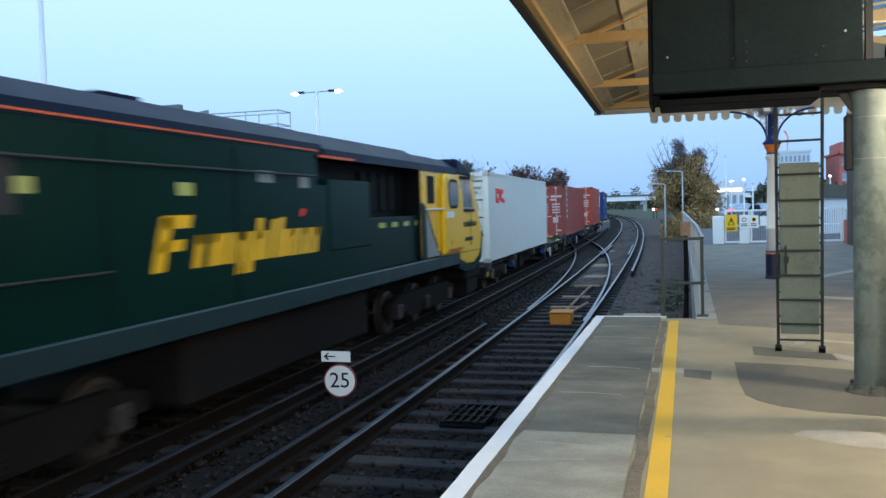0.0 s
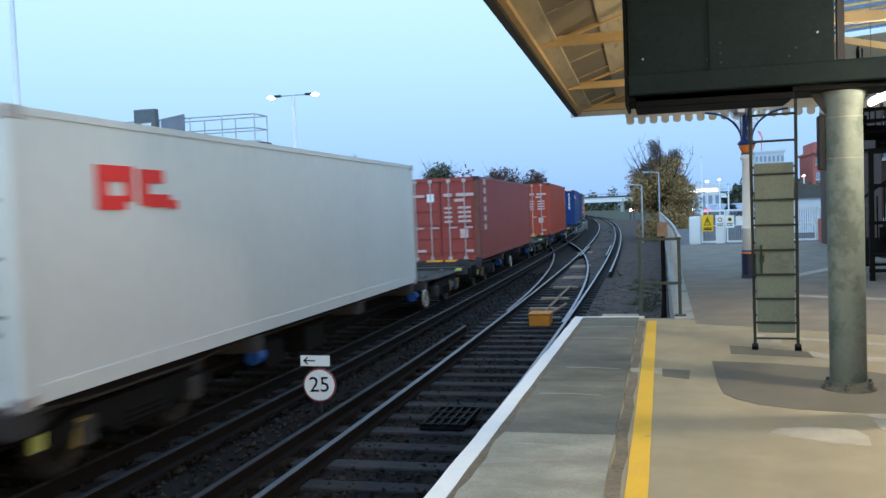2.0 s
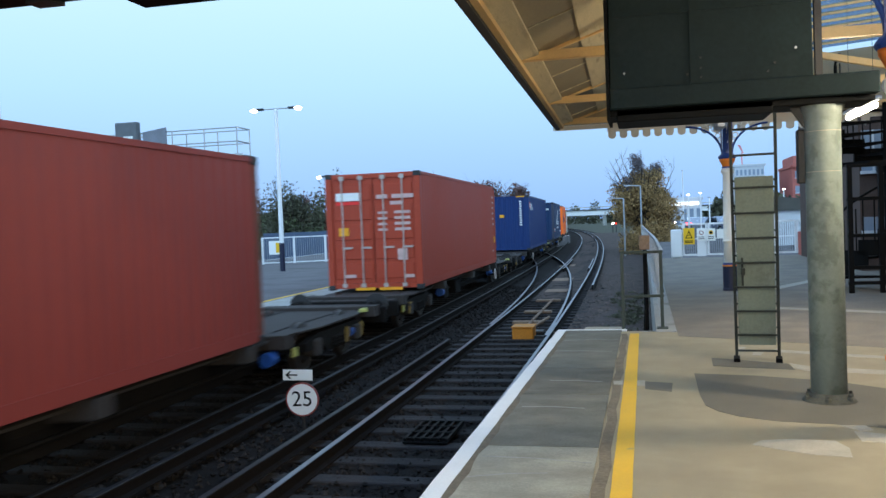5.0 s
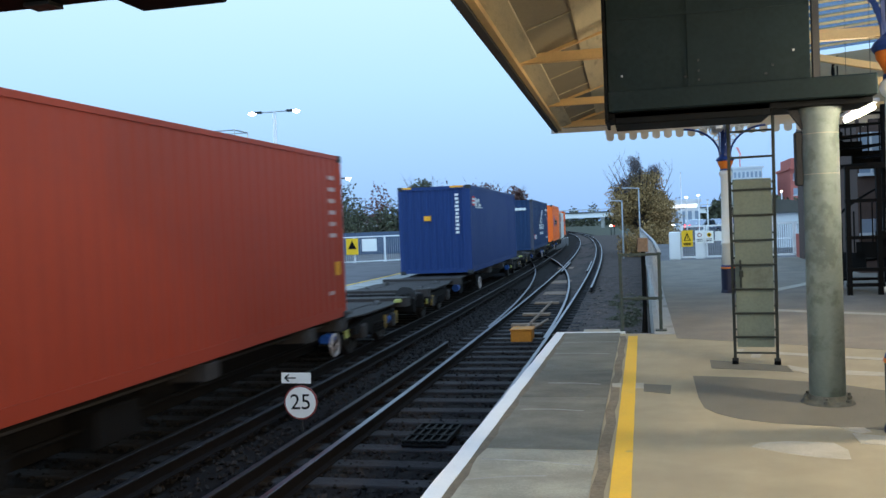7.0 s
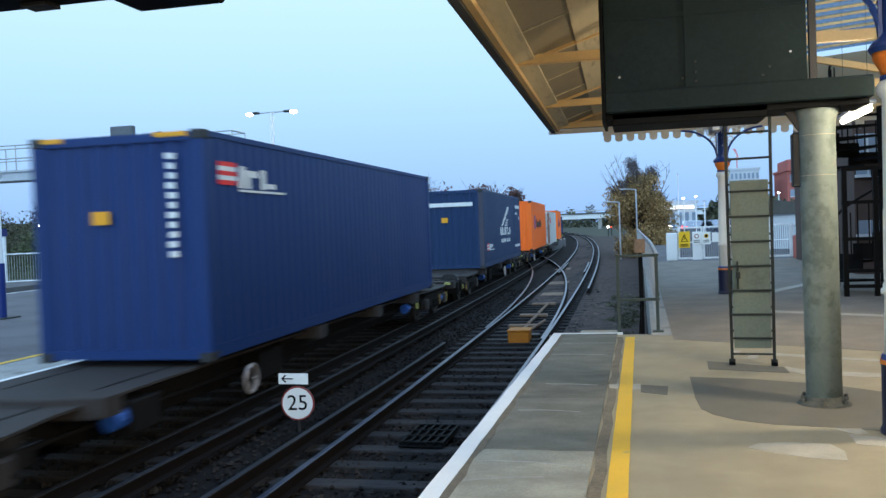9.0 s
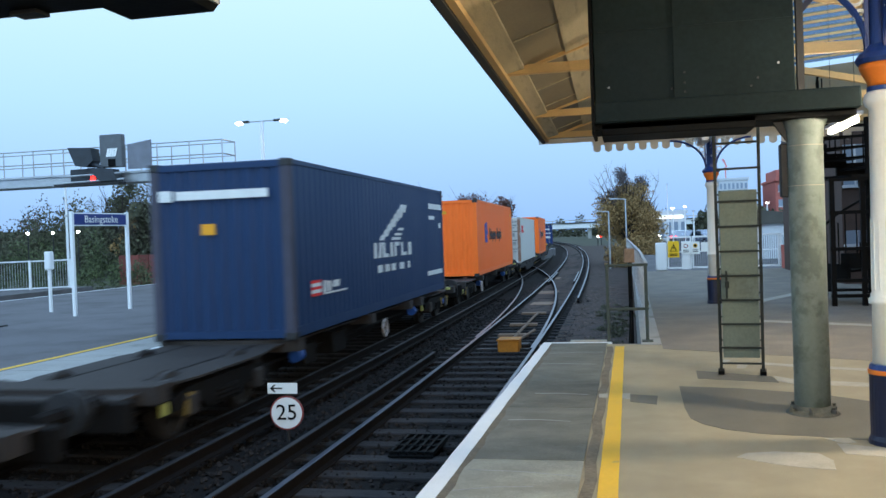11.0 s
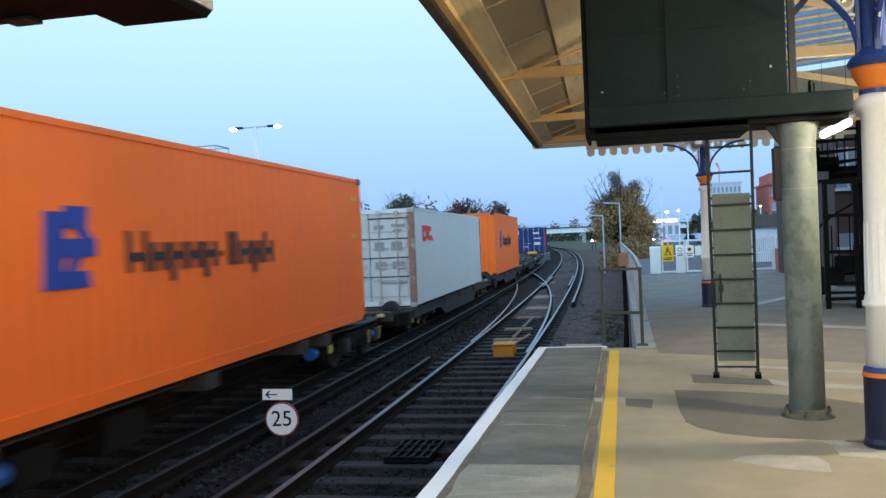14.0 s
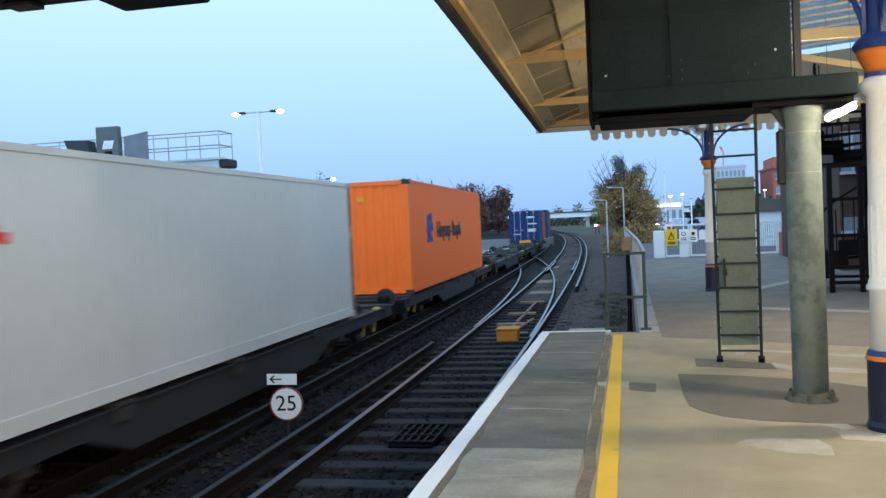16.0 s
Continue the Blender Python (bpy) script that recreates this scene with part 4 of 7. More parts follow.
bars_on_side(b2, "emblem_shape", [(0.85, 1.32, 0.67, 0.73, 0), (0.85, 1.32, 0.78, 0.84, 0), (1.42, 1.6, 0.66, 0.86, 0.05), (1.7, 1.85, 0.66, 0.84, 0), (1.95, 2.3, 0.72, 0.84, 0.04), (1.45, 2.75, 0.62, 0.65, 0),
                                  (4.75, 4.95, 1.14, 1.47, 0), (5.1, 5.28, 1.14, 1.47, 0.1), (5.45, 5.62, 1.14, 1.47, 0), (5.62, 5.9, 1.14, 1.22, 0), (6.1, 6.3, 1.14, 1.47, 0), (6.45, 6.62, 1.14, 1.47, 0), (6.62, 6.9, 1.38, 1.47, 0), (7.1, 7.25, 1.14, 1.47, 0), (7.25, 7.6, 1.14, 1.22, 0), (7.8, 8.1, 1.14, 1.45, 0),
                                  (5.0, 5.35, 0.82, 0.98, 0), (5.6, 5.95, 0.82, 0.98, 0), (6.15, 6.5, 0.82, 0.98, 0), (6.9, 7.3, 0.82, 0.98, 0), (7.7, 7.9, 0.82, 0.98, 0),
                                  (10.3, 12.0, 2.33, 2.48, 0), (10.3, 11.0, 2.04, 2.14, 0), (11.6, 11.85, 1.8, 1.95, 0), (9.95, 11.9, 0.50, 0.62, 0)], W2 - 0.002, P_WHITEM)
bars_on_side(b2, "emblem_shape", [(5.2 + i * 0.3, 5.55 + i * 0.34, 1.52 + i * 0.11 - (i % 2) * 0.03, 1.64 + i * 0.12, 0.18) for i in range(7)] + [(6.2, 7.0, 1.52, 1.58, 0.1), (6.5, 7.1, 1.62, 1.68, 0.1), (6.8, 7.3, 1.74, 1.8, 0.1)], W2 - 0.002, P_WHITEM)
for c in (o1, o2, x3):
    bars_on_side(c, "emblem_shape", [(2.1, 2.4, 1.25, 2.0, 0.06), (2.4, 2.8, 1.84, 2.06, 0.05), (2.4, 2.95, 1.56, 1.74, 0.0), (2.4, 2.85, 1.25, 1.42, -0.04), (2.45, 2.62, 1.42, 1.56, 0.1), (2.7, 2.9, 1.74, 1.84, -0.1)], W2 - 0.002, P_BLUEM)
    y = 3.5
    strokes = []
    for wd, hi, lo in ((0.44, 0.46, 0), (0.36, 0.33, 0), (0.36, 0.33, -0.13), (0.36, 0.33, 0), (0.36, 0.33, -0.13), (0.2, 0.2, 0.13), (0.12, 0.46, 0), (0.12, 0.46, 0), (0.36, 0.33, 0), (0.34, 0.33, -0.13), (0.36, 0.46, 0)):
        strokes.append((y, y + 0.11, 1.36 + lo, 1.36 + hi, 0))
        if wd > 0.3:
            strokes += [(y + wd - 0.11, y + wd, 1.36, 1.36 + (hi if wd > 0.4 else 0.33), 0), (y + 0.11, y + wd - 0.11, 1.36 + 0.12, 1.36 + 0.22, 0)]
        y += wd + 0.065
    bars_on_side(c, "lettering_bar", strokes, W2 - 0.002, P_BLACKM)
    code_bars(c, [(-0.12, 0.06, 2.38, 2.5)], 2.8, M_MARKYEL, -0.0125)
    bars_on_side(c, "plain_bar", [(11.5, 11.85, 2.45, 2.53, 0), (11.6, 11.85, 1.7, 1.78, 0)], W2 - 0.002, M_MARKYEL)
code_bars(b3, [(0.2, 0.85, 2.0, 2.15), (0.3, 1.0, 1.5, 1.6), (0.3, 0.9, 0.9, 1.15), (-0.9, -0.3, 0.7, 0.75)], 2.5, P_WHITEM, 0.005)
part("yellow_block", box(-0.4, 0.5, -0.6, -0.2, 0.0, 0.22, 0.03), M_MARKYEL, b3)


# ---- the locomotive ----
def locomotive(s_front, s_rear):
    n = s_rear - s_front
    g = empty("locomotive", Matrix(), "dark green diesel locomotive with yellow cab and dark roof", "locomotive")
    # lengths below are from the leading end; rails at z = 0
    Z = -RAIL_Z
    part("underframe", box(-1.32, 1.34, 0.6, 19.2, Z + 0.20, Z + 0.46, 0.02), P_SILL, g, "blue-green side sill")
    part("body_side", prism([(-1.30, Z + 0.46), (1.30, Z + 0.46), (1.30, Z + 2.36), (-1.30, Z + 2.36)], "y", 2.2, 11.2), P_GREEN, g)
    part("roof", prism([(-1.31, Z + 2.36), (1.31, Z + 2.36), (1.29, Z + 2.50), (0.85, Z + 2.74), (-0.85, Z + 2.80), (-1.29, Z + 2.50)], "y", 2.2, 11.4), P_LOCOROOF, g, "dark sloping roof")
    part("lining", box(1.30, 1.318, 2.2, 11.2, Z + 2.385, Z + 2.41), P_LINEORANGE, g, "orange lining stripe")
    part("radiator_body", prism([(-1.28, Z + 0.46), (1.28, Z + 0.46), (1.28, Z + 1.9), (-1.28, Z + 1.9)], "y", 11.2, 13.4), P_GREEN, g)
    part("radiator_roof", prism([(-1.34, Z + 2.30), (1.34, Z + 2.30), (1.32, Z + 2.44), (0.8, Z + 2.74), (-0.8, Z + 2.80), (-1.32, Z + 2.44)], "y", 11.4, 16.75), P_LOCOROOF, g, "dark overhanging radiator roof")
    part("lining", box(1.335, 1.352, 11.2, 12.6, Z + 2.30, Z + 2.34), P_LINEORANGE, g)
    part("inner_body", box(-0.95, 0.95, 11.2, 16.4, Z + 0.46, Z + 2.3), M_BLACK, g)
    part("equipment_cabinet", box(0.9, 1.30, 11.6, 13.4, Z + 0.9, Z + 2.0, 0.03), P_GREEN, g)
    part("equipment_cabinet", box(0.9, 1.22, 13.4, 16.3, Z + 0.46, Z + 1.38, 0.02), P_GREEN, g)
    for i in range(7):
        y = 13.7 + i * 0.5
        part("louvre", box(0.94, 1.0, y, y + 0.36, Z + 1.5, Z + 2.2), M_BLACK, g)
    for i in range(4):
        part("yellow_label", box(1.22, 1.228, 14.0 + i * 0.7, 14.3 + i * 0.7, Z + 1.19, Z + 1.28), P_FADED, g)
    for y in (4.2, 6.4, 8.8):
        part("door_seam", box(1.30, 1.306, y, y + 0.03, Z + 0.5, Z + 2.3), M_BLACK, g)
    for z0 in (Z + 2.02, Z + 1.0):
        part("handrail", bar((1.36, 2.4, z0), (1.36, 11.0 if z0 > 2.5 else 6.4, z0), 0.016), M_DARK, g)
    for y0, y1, z0, z1 in ((3.0, 4.1, 1.75, 2.1), (4.6, 5.3, 1.65, 2.15), (9.4, 9.8, 2.0, 2.15), (10.6, 10.9, 1.95, 2.1)):
        part("side_grille", box(1.30, 1.31, y0, y1, Z + z0 - 0.1, Z + z1 - 0.1), M_DARK if y0 > 4.2 and y0 < 6 else P_LOCOGREY, g)
    for y0 in (7.6, 5.2):
        part("yellow_label", box(1.30, 1.308, y0, y0 + 0.3, Z + 1.72, Z + 1.86), P_FADED, g)
    # yellow lettering shapes along the side, drawn as plain slanted strokes
    L0 = 7.5 - s_front
    strokes = [(0, 0.2, 0.0, 0.56, 0.2), (0.2, 0.72, 0.44, 0.58, 0.05), (0.16, 0.55, 0.2, 0.32, 0.05)]
    x = 0.74
    for wd, hi, lo in ((0.26, 0.36, 0), (0.36, 0.36, 0), (0.14, 0.36, 0), (0.4, 0.36, -0.14), (0.34, 0.52, 0), (0.16, 0.5, 0), (0.12, 0.52, 0), (0.12, 0.36, 0), (0.36, 0.36, 0), (0.36, 0.36, 0), (0.26, 0.36, 0)):
        strokes.append((x, x + 0.16, lo, hi, (hi - lo) * 0.3))
        if wd > 0.3:
            strokes.append((x + wd - 0.17, x + wd - 0.0, lo if lo < 0 else 0, 0.36, 0.11))
            strokes.append((x + 0.12, x + wd - 0.1, 0.26, 0.36, 0.03))
        elif wd > 0.2:
            strokes.append((x + 0.1, x + wd, 0.25, 0.36, 0.03))
        x += wd + 0.05
    bars_on_side(g, "lettering_bar", [(L0 + a, L0 + b, Z + 0.93 + c, Z + 0.93 + d, e) for a, b, c, d, e in strokes], 1.306, P_YELLOW)
    bars_on_side(g, "lettering_bar", [(L0 + 3.5, L0 + 3.62, Z + 1.46, Z + 1.56, 0.05)], 1.307, P_REDM)
    # trailing cab; lengths run from the leading end
    def q(v):
        return v - s_front
    outline = [(16.7, 0.5), (19.4, 0.42), (19.75, 0.30), (20.3, 0.16), (21.05, 0.14), (21.6, 0.28), (21.86, 0.5), (21.93, 0.9), (21.62, 1.44), (21.3, 1.9), (21.02, 2.34), (16.7, 2.42)]
    cab = part("cab", prism([(q(u), Z + v) for u, v in outline], "x", -1.28, 1.31), P_YELLOW, g, "yellow cab end")
    bv = cab.modifiers.new("round", "BEVEL")
    bv.width, bv.segments, bv.limit_method = 0.03, 2, "ANGLE"
    part("cab_roof", prism([(-1.31, Z + 2.29), (1.335, Z + 2.29), (1.31, Z + 2.44), (1.0, Z + 2.63), (0.55, Z + 2.74), (-0.55, Z + 2.74), (-1.0, Z + 2.63), (-1.29, Z + 2.44)], "y", q(16.72), q(19.5)), P_LOCOROOF, g, "dark cab roof")
    dome = part("roof_visor", prism([(q(19.5), Z + 2.29), (q(21.0), Z + 2.26), (q(20.9), Z + 2.36), (q(20.5), Z + 2.49), (q(20.0), Z + 2.60), (q(19.5), Z + 2.67)], "x", -1.25, 1.33), P_LOCOROOF, g, "blue-grey sloping roof end")
    bvd = dome.modifiers.new("round", "BEVEL")
    bvd.width, bvd.segments, bvd.limit_method = 0.09, 3, "ANGLE"
    part("skirt_band", prism([(q(19.6), Z + 0.1), (q(20.2), Z - 0.02), (q(21.2), Z - 0.03), (q(21.9), Z + 0.2), (q(22.1), Z + 0.9), (q(21.93), Z + 0.9), (q(21.86), Z + 0.5), (q(21.6), Z + 0.28), (q(21.05), Z + 0.14), (q(20.3), Z + 0.16), (q(19.75), Z + 0.30)], "x", -1.27, 1.30), P_GREEN, g, "dark green band under the yellow end")
    part("doorway", box(1.30, 1.318, q(17.1), q(17.62), Z + 1.62, Z + 2.2, 0.004), M_BLACK, g, "dark cab door window")
    part("bulkhead", box(-1.29, 1.295, q(16.60), q(16.69), Z + 0.47, Z + 2.41), M_BLACK, g, "black bulkhead before the cab")
    def rounded(y0, y1, z0, z1, rad):
        pts = []
        for cy, cz, a0 in ((y1 - rad, z1 - rad, 0), (y0 + rad, z1 - rad, 90), (y0 + rad, z0 + rad, 180), (y1 - rad, z0 + rad, 270)):
            pts += [(q(cy + rad * math.cos(radians(a0 + 22.5 * i))), Z + cz + rad * math.sin(radians(a0 + 22.5 * i))) for i in range(5)]
        return pts
    block = part("cab_door", prism([(q(u), Z + v) for u, v in ((18.12, 0.5), (19.74, 0.5), (19.74, 1.72), (19.62, 2.0), (19.36, 2.18), (18.95, 2.27), (18.3, 2.28), (18.12, 2.16))], "x", 1.312, 1.41), P_YELLOW, g, "yellow bulging cab side")
    bvb = block.modifiers.new("round", "BEVEL")
    bvb.width, bvb.segments, bvb.limit_method = 0.035, 3, "ANGLE"
    part("window_rubber", prism(rounded(18.42, 19.24, 1.5, 2.16, 0.2), "x", 1.405, 1.418), M_BLACK, block, "black window rubber")
    win = part("side_window", prism(rounded(18.49, 19.17, 1.57, 2.09, 0.16), "x", 1.41, 1.424), M_CABGLASS, block, "rounded cab side window")
    part("white_plate", box(1.411, 1.419, q(18.25), q(18.85), Z + 1.30, Z + 1.44), P_WHITEM, block)
    part("door_line", box(1.411, 1.415, q(18.3), q(19.6), Z + 0.56, Z + 0.60), P_LINEORANGE, block)
    part("door_line", box(1.411, 1.415, q(18.5), q(19.3), Z + 0.54, Z + 0.555), M_BLACK, block)
    scr = part("windscreen", prism([(q(19.88), Z + 1.48), (q(21.08), Z + 1.47), (q(20.76), Z + 2.2), (q(19.88), Z + 2.18)], "x", 1.30, 1.32), M_CABGLASS, g)
    part("window_frame", prism([(q(19.8), Z + 1.42), (q(21.16), Z + 1.41), (q(21.12), Z + 1.475), (q(19.8), Z + 1.485)], "x", 1.305, 1.335), M_BLACK, scr)
    part("window_frame", prism([(q(19.86), Z + 1.49), (q(21.06), Z + 1.475), (q(21.04), Z + 1.52), (q(19.86), Z + 1.535)], "x", 1.32, 1.33), P_LOCOGREY, scr)
    part("window_frame", prism([(q(19.8), Z + 2.19), (q(20.82), Z + 2.2), (q(20.76), Z + 2.28), (q(19.8), Z + 2.27)], "x", 1.305, 1.335), M_BLACK, scr)
    part("green_edge", prism([(q(u), Z + v) for u, v in ((16.7, 0.47), (18.11, 0.47), (17.92, 0.62), (17.6, 0.90), (17.32, 1.2), (17.08, 1.5), (16.86, 1.62), (16.7, 1.64))], "x", 1.30, 1.316), P_GREEN, g, "dark green edge before the yellow")
    part("grey_swoosh", prism([(q(u), Z + v) for u, v in ((17.0, 0.5), (17.95, 0.5), (17.78, 0.63), (17.5, 0.88), (17.24, 1.16), (17.02, 1.44), (16.96, 1.45))], "x", 1.30, 1.321), P_LOCOGREY, g, "grey swoosh behind the cab door")
    part("handrail", bar((1.37, q(16.85), Z + 1.5), (1.37, q(19.25), Z + 1.5), 0.02), P_WHITEM, g)
    for y in (17.75, 18.04):
        part("grab_rail", bar((1.35, q(y), Z + 0.6), (1.35, q(y), Z + 1.95), 0.016), P_YELLOW, g)
    bars_on_side(g, "plain_bar", [(q(19.75) + i * 0.15, q(19.75) + i * 0.15 + 0.10, Z + 1.05, Z + 1.05 + (0.17 if i in (0, 5, 7) else 0.12), 0.02) for i in range(11)], 1.318, P_GREEN)
    bars_on_side(g, "plain_bar", [(q(20.2) + i * 0.16, q(20.2) + i * 0.16 + 0.12, Z + 0.70, Z + 0.80, 0.01) for i in range(5)], 1.318, P_GREEN)
    part("seam", box(1.309, 1.315, q(19.75), q(21.7), Z + 0.44, Z + 0.455), M_DARK, g)
    part("buffer_beam", box(-1.25, 1.25, q(20.4), q(21.9), Z - 0.25, Z + 0.12, 0.04), P_UNDER, g)
    part("snow_plough", prism([(n - 1.3, Z - 0.65), (n - 0.3, Z - 0.6), (n - 0.15, Z - 0.2), (n - 1.3, Z - 0.24)], "x", -1.2, 1.2), P_UNDER, g)
    for x in (-0.87, 0.87):
        b = part("buffer", bar((x, n - 0.3, 1.05), (x, n + 0.2, 1.05), 0.1), P_UNDER, g)
        part("buffer_head", bar((x, n + 0.2, 1.05), (x, n + 0.26, 1.05), 0.26, n=16), M_DARK, b)
    bogie(g, 5.0, (-1.8, 0.0, 1.8), "bogie", 0.62)
    bogie(g, n - 4.4, (-1.8, 0.0, 1.8), "bogie", 0.62)
    part("fuel_tank", box(-1.2, 1.2, 7.8, 13.4, 0.28, Z + 0.18, 0.08), P_UNDER, g)
    for y in (8.6, 12.0):
        part("yellow_label", box(1.32, 1.33, y, y + 0.35, Z + 0.27, Z + 0.35), M_SIGNYEL, g)
    part("nose_skirt", box(-1.28, 1.28, 0.0, 2.3, Z + 0.25, Z + 2.4, 0.2), P_YELLOW, g)
    part("roof_vent", box(-0.6, 0.7, 7.2, 7.9, Z + 2.74, Z + 2.82, 0.01), P_LOCOROOF, g)
    MOVERS.append((g, s_front, RAIL_Z))
    return g


locomotive(0.4, 22.0)


# ---- sleepers and loose ballast ----
def sleepers(parent, x0, y0, y1, gap=0.68, length=2.55):
    first = part("sleeper", box(-length / 2, length / 2, -0.125, 0.125, -0.14, 0.0, 0.012), M_SLEEPER, parent, m=pose(x0, y0, -1.072))
    y = y0 + gap
    while y < y1:
        o = new("sleeper", first.data)
        o.parent = parent
        o.matrix_local = pose(x0 + bend(y) + random.uniform(-0.03, 0.03), y, -1.072, 0, 0, random.uniform(-0.6, 0.6))
        y += gap


sleepers(near_track, NEAR_X, -9.4, 110)
sleepers(train_track, TRAIN_X, -9.4, 70)


def stones(n, x0, x1, y0, y1, seed):
    rng = np.random.default_rng(seed)
    base = np.array(((1, 0, 0), (-1, 0, 0), (0, 1, 0), (0, -1, 0), (0, 0, 1), (0, 0, -1)), float)
    tri = np.array(((0, 2, 4), (2, 1, 4), (1, 3, 4), (3, 0, 4), (2, 0, 5), (1, 2, 5), (3, 1, 5), (0, 3, 5)))
    y = y0 + (y1 - y0) * rng.random(n) ** 1.6
    x = rng.uniform(x0, x1, n) + np.array([bend(v) for v in y])
    z = rng.uniform(BED_Z - 0.005, BED_Z + 0.028, n)
    size = rng.uniform(0.022, 0.048, (n, 1, 1)) * rng.uniform(0.6, 1.2, (n, 6, 1))
    a = rng.uniform(0, math.tau, n)
    c, s = np.cos(a), np.sin(a)
    v = base[None] * size
    vx = v[:, :, 0] * c[:, None] - v[:, :, 1] * s[:, None]
    vy = v[:, :, 0] * s[:, None] + v[:, :, 1] * c[:, None]
    vz = v[:, :, 2] * 0.8 + v[:, :, 0] * 0.25
    pts = np.stack((vx + x[:, None], vy + y[:, None], vz + z[:, None]), 2).reshape(-1, 3)
    faces = (tri[None] + (np.arange(n) * 6)[:, None, None]).reshape(-1, 3)
    return pts.tolist(), faces.tolist()


tagged(raw("loose_ballast", *stones(30000, -9.0, -1.2, -2.0, 34, 5), M_STONE), "dark angular ballast stones between the sleepers", "ballast", kind="stuff")

tagged(raw("cess_stones", *stones(9000, -1.72, 0.02, 11.8, 40, 6), M_BROWNSTONE), "brown angular ballast stones beside the railing", "ballast", kind="stuff")

# ---- speed sign between the tracks ----
sp = empty("speed_sign", pose(-4.42, 10.45, 0, 0, 0, 6), "round white speed limit sign with red rim on a short post", "sign")
part("post", bar((0, 0.03, -1.12), (0, 0.03, -0.42), 0.022), M_DARK, sp)
rim = part("disc", bar((0, 0.02, -0.725), (0, 0.0, -0.725), 0.222, n=32), M_SIGNRED, sp, "dull red rim")
part("face", bar((0, -0.001, -0.725), (0, -0.006, -0.725), 0.203, n=32), M_SIGNWHITE, rim, "white disc face")
writing("numeral", "25", 0.285, M_BLACK, sp, pose(0, -0.010, -0.725, 90, 0, 0))
ap = part("arrow_plate", box(-0.235, 0.16, 0.0, 0.012, -0.475, -0.335), M_SIGNWHITE, sp, "white plate with black arrow", pose(0, 0, 0, 0, 1.5, 0))
part("arrow_shaft", box(-0.19, -0.04, -0.006, 0.0, -0.412, -0.396), M_BLACK, ap)
for sg in (1, -1):
    part("arrow_head", prism([(-0.20, -0.404), (-0.145, -0.404 + sg * 0.05), (-0.125, -0.404 + sg * 0.045), (-0.172, -0.404)], "y", -0.0065, -0.0005), M_BLACK, ap)

# ---- pillar with the steel box on it ----
pil = empty("steel_pillar", pose(1.36, 7.18, 0), "grey-green round steel pillar carrying a beam", "pillar")
part("shaft", lathe(((0.132, 0.0), (0.132, 2.14), (0.142, 2.22), (0.17, 2.30)), 32), M_PILLAR, pil, smooth=True)
part("foot_collar", lathe(((0.20, 0.004), (0.19, 0.02), (0.15, 0.035), (0.134, 0.07)), 28), M_COLLAR, pil, "dirty worn foot collar")
for k in range(6):
    a = k * math.tau / 6 + 0.3
    part("bolt", lathe(((0.022, 0.0), (0.022, 0.025), (0.013, 0.03), (0.013, 0.05)), 8), M_COLLAR, pil, m=pose(0.175 * math.cos(a), 0.175 * math.sin(a), 0.02))
for sg in (-1,):
    part("gusset", prism([(sg * 0.125, 2.12), (sg * 0.125, 2.295), (sg * 0.24, 2.295)], "y", -0.02, 0.02), M_DARK, pil, "dark triangular gusset")
for z in (1.78, 2.09):
    part("tape_ring", lathe(((0.1335, z), (0.1335, z + 0.005)), 28), M_PALEPATCH, pil)
part("conduit_box", box(-0.185, -0.12, 0.0, 0.08, 1.70, 2.12, 0.01), M_DARK, pil)

stb = empty("screen_cabinet", pose(0, 0, 0, 0, 0, 0), "dark green-grey riveted steel cabinet on a beam", "cabinet")
part("carcass", box(-0.235, 1.27, 6.98, 7.5, 2.42, 3.6, 0.008), M_BOX, stb)
part("base_beam", box(-0.24, 1.72, 6.93, 7.42, 2.34, 2.50, 0.01), M_BOX, stb)
part("black_tray", box(-0.19, 0.98, 7.0, 7.55, 2.245, 2.338, 0.006), M_BLACK, stb)
part("black_tray", box(-0.25, 1.70, 7.0, 7.46, 2.29, 2.34, 0.006), M_BLACK, stb)
part("end_plate", box(-0.262, -0.238, 6.9, 7.55, 2.26, 3.65), M_BLACK, stb)
for x in (0.40,):
    part("seam_strip", box(x - 0.02, x + 0.02, 6.968, 6.979, 2.50, 3.6), M_BOX, stb)
for z in (3.06,):
    part("seam_strip", box(-0.2, 1.26, 6.97, 6.979, z, z + 0.03), M_BOX, stb)
for x, z in ((0.46, 2.55), (0.46, 2.62), (0.46, 2.70), (0.36, 2.58), (0.95, 2.56), (1.0, 2.62), (-0.12, 2.62), (1.15, 2.72)):
    part("rivet", bar((x, 6.978, z), (x, 6.968, z), 0.009, n=8), M_GALV if x in (-0.12, 1.15) else M_DARK, stb)
part("upright", box(1.29, 1.34, 7.0, 7.06, 2.50, 3.9), M_DARK, stb)
part("brace", prism([(1.30, 3.05), (1.95, 3.75), (1.95, 3.82), (1.30, 3.12)], "y", 7.05, 7.09), M_NAVY, stb)
for x in (0.0, 1.25):
    part("hanger", bar((x, 7.2, 3.58), (x, 7.2, 4.2), 0.025), M_DARK, stb)

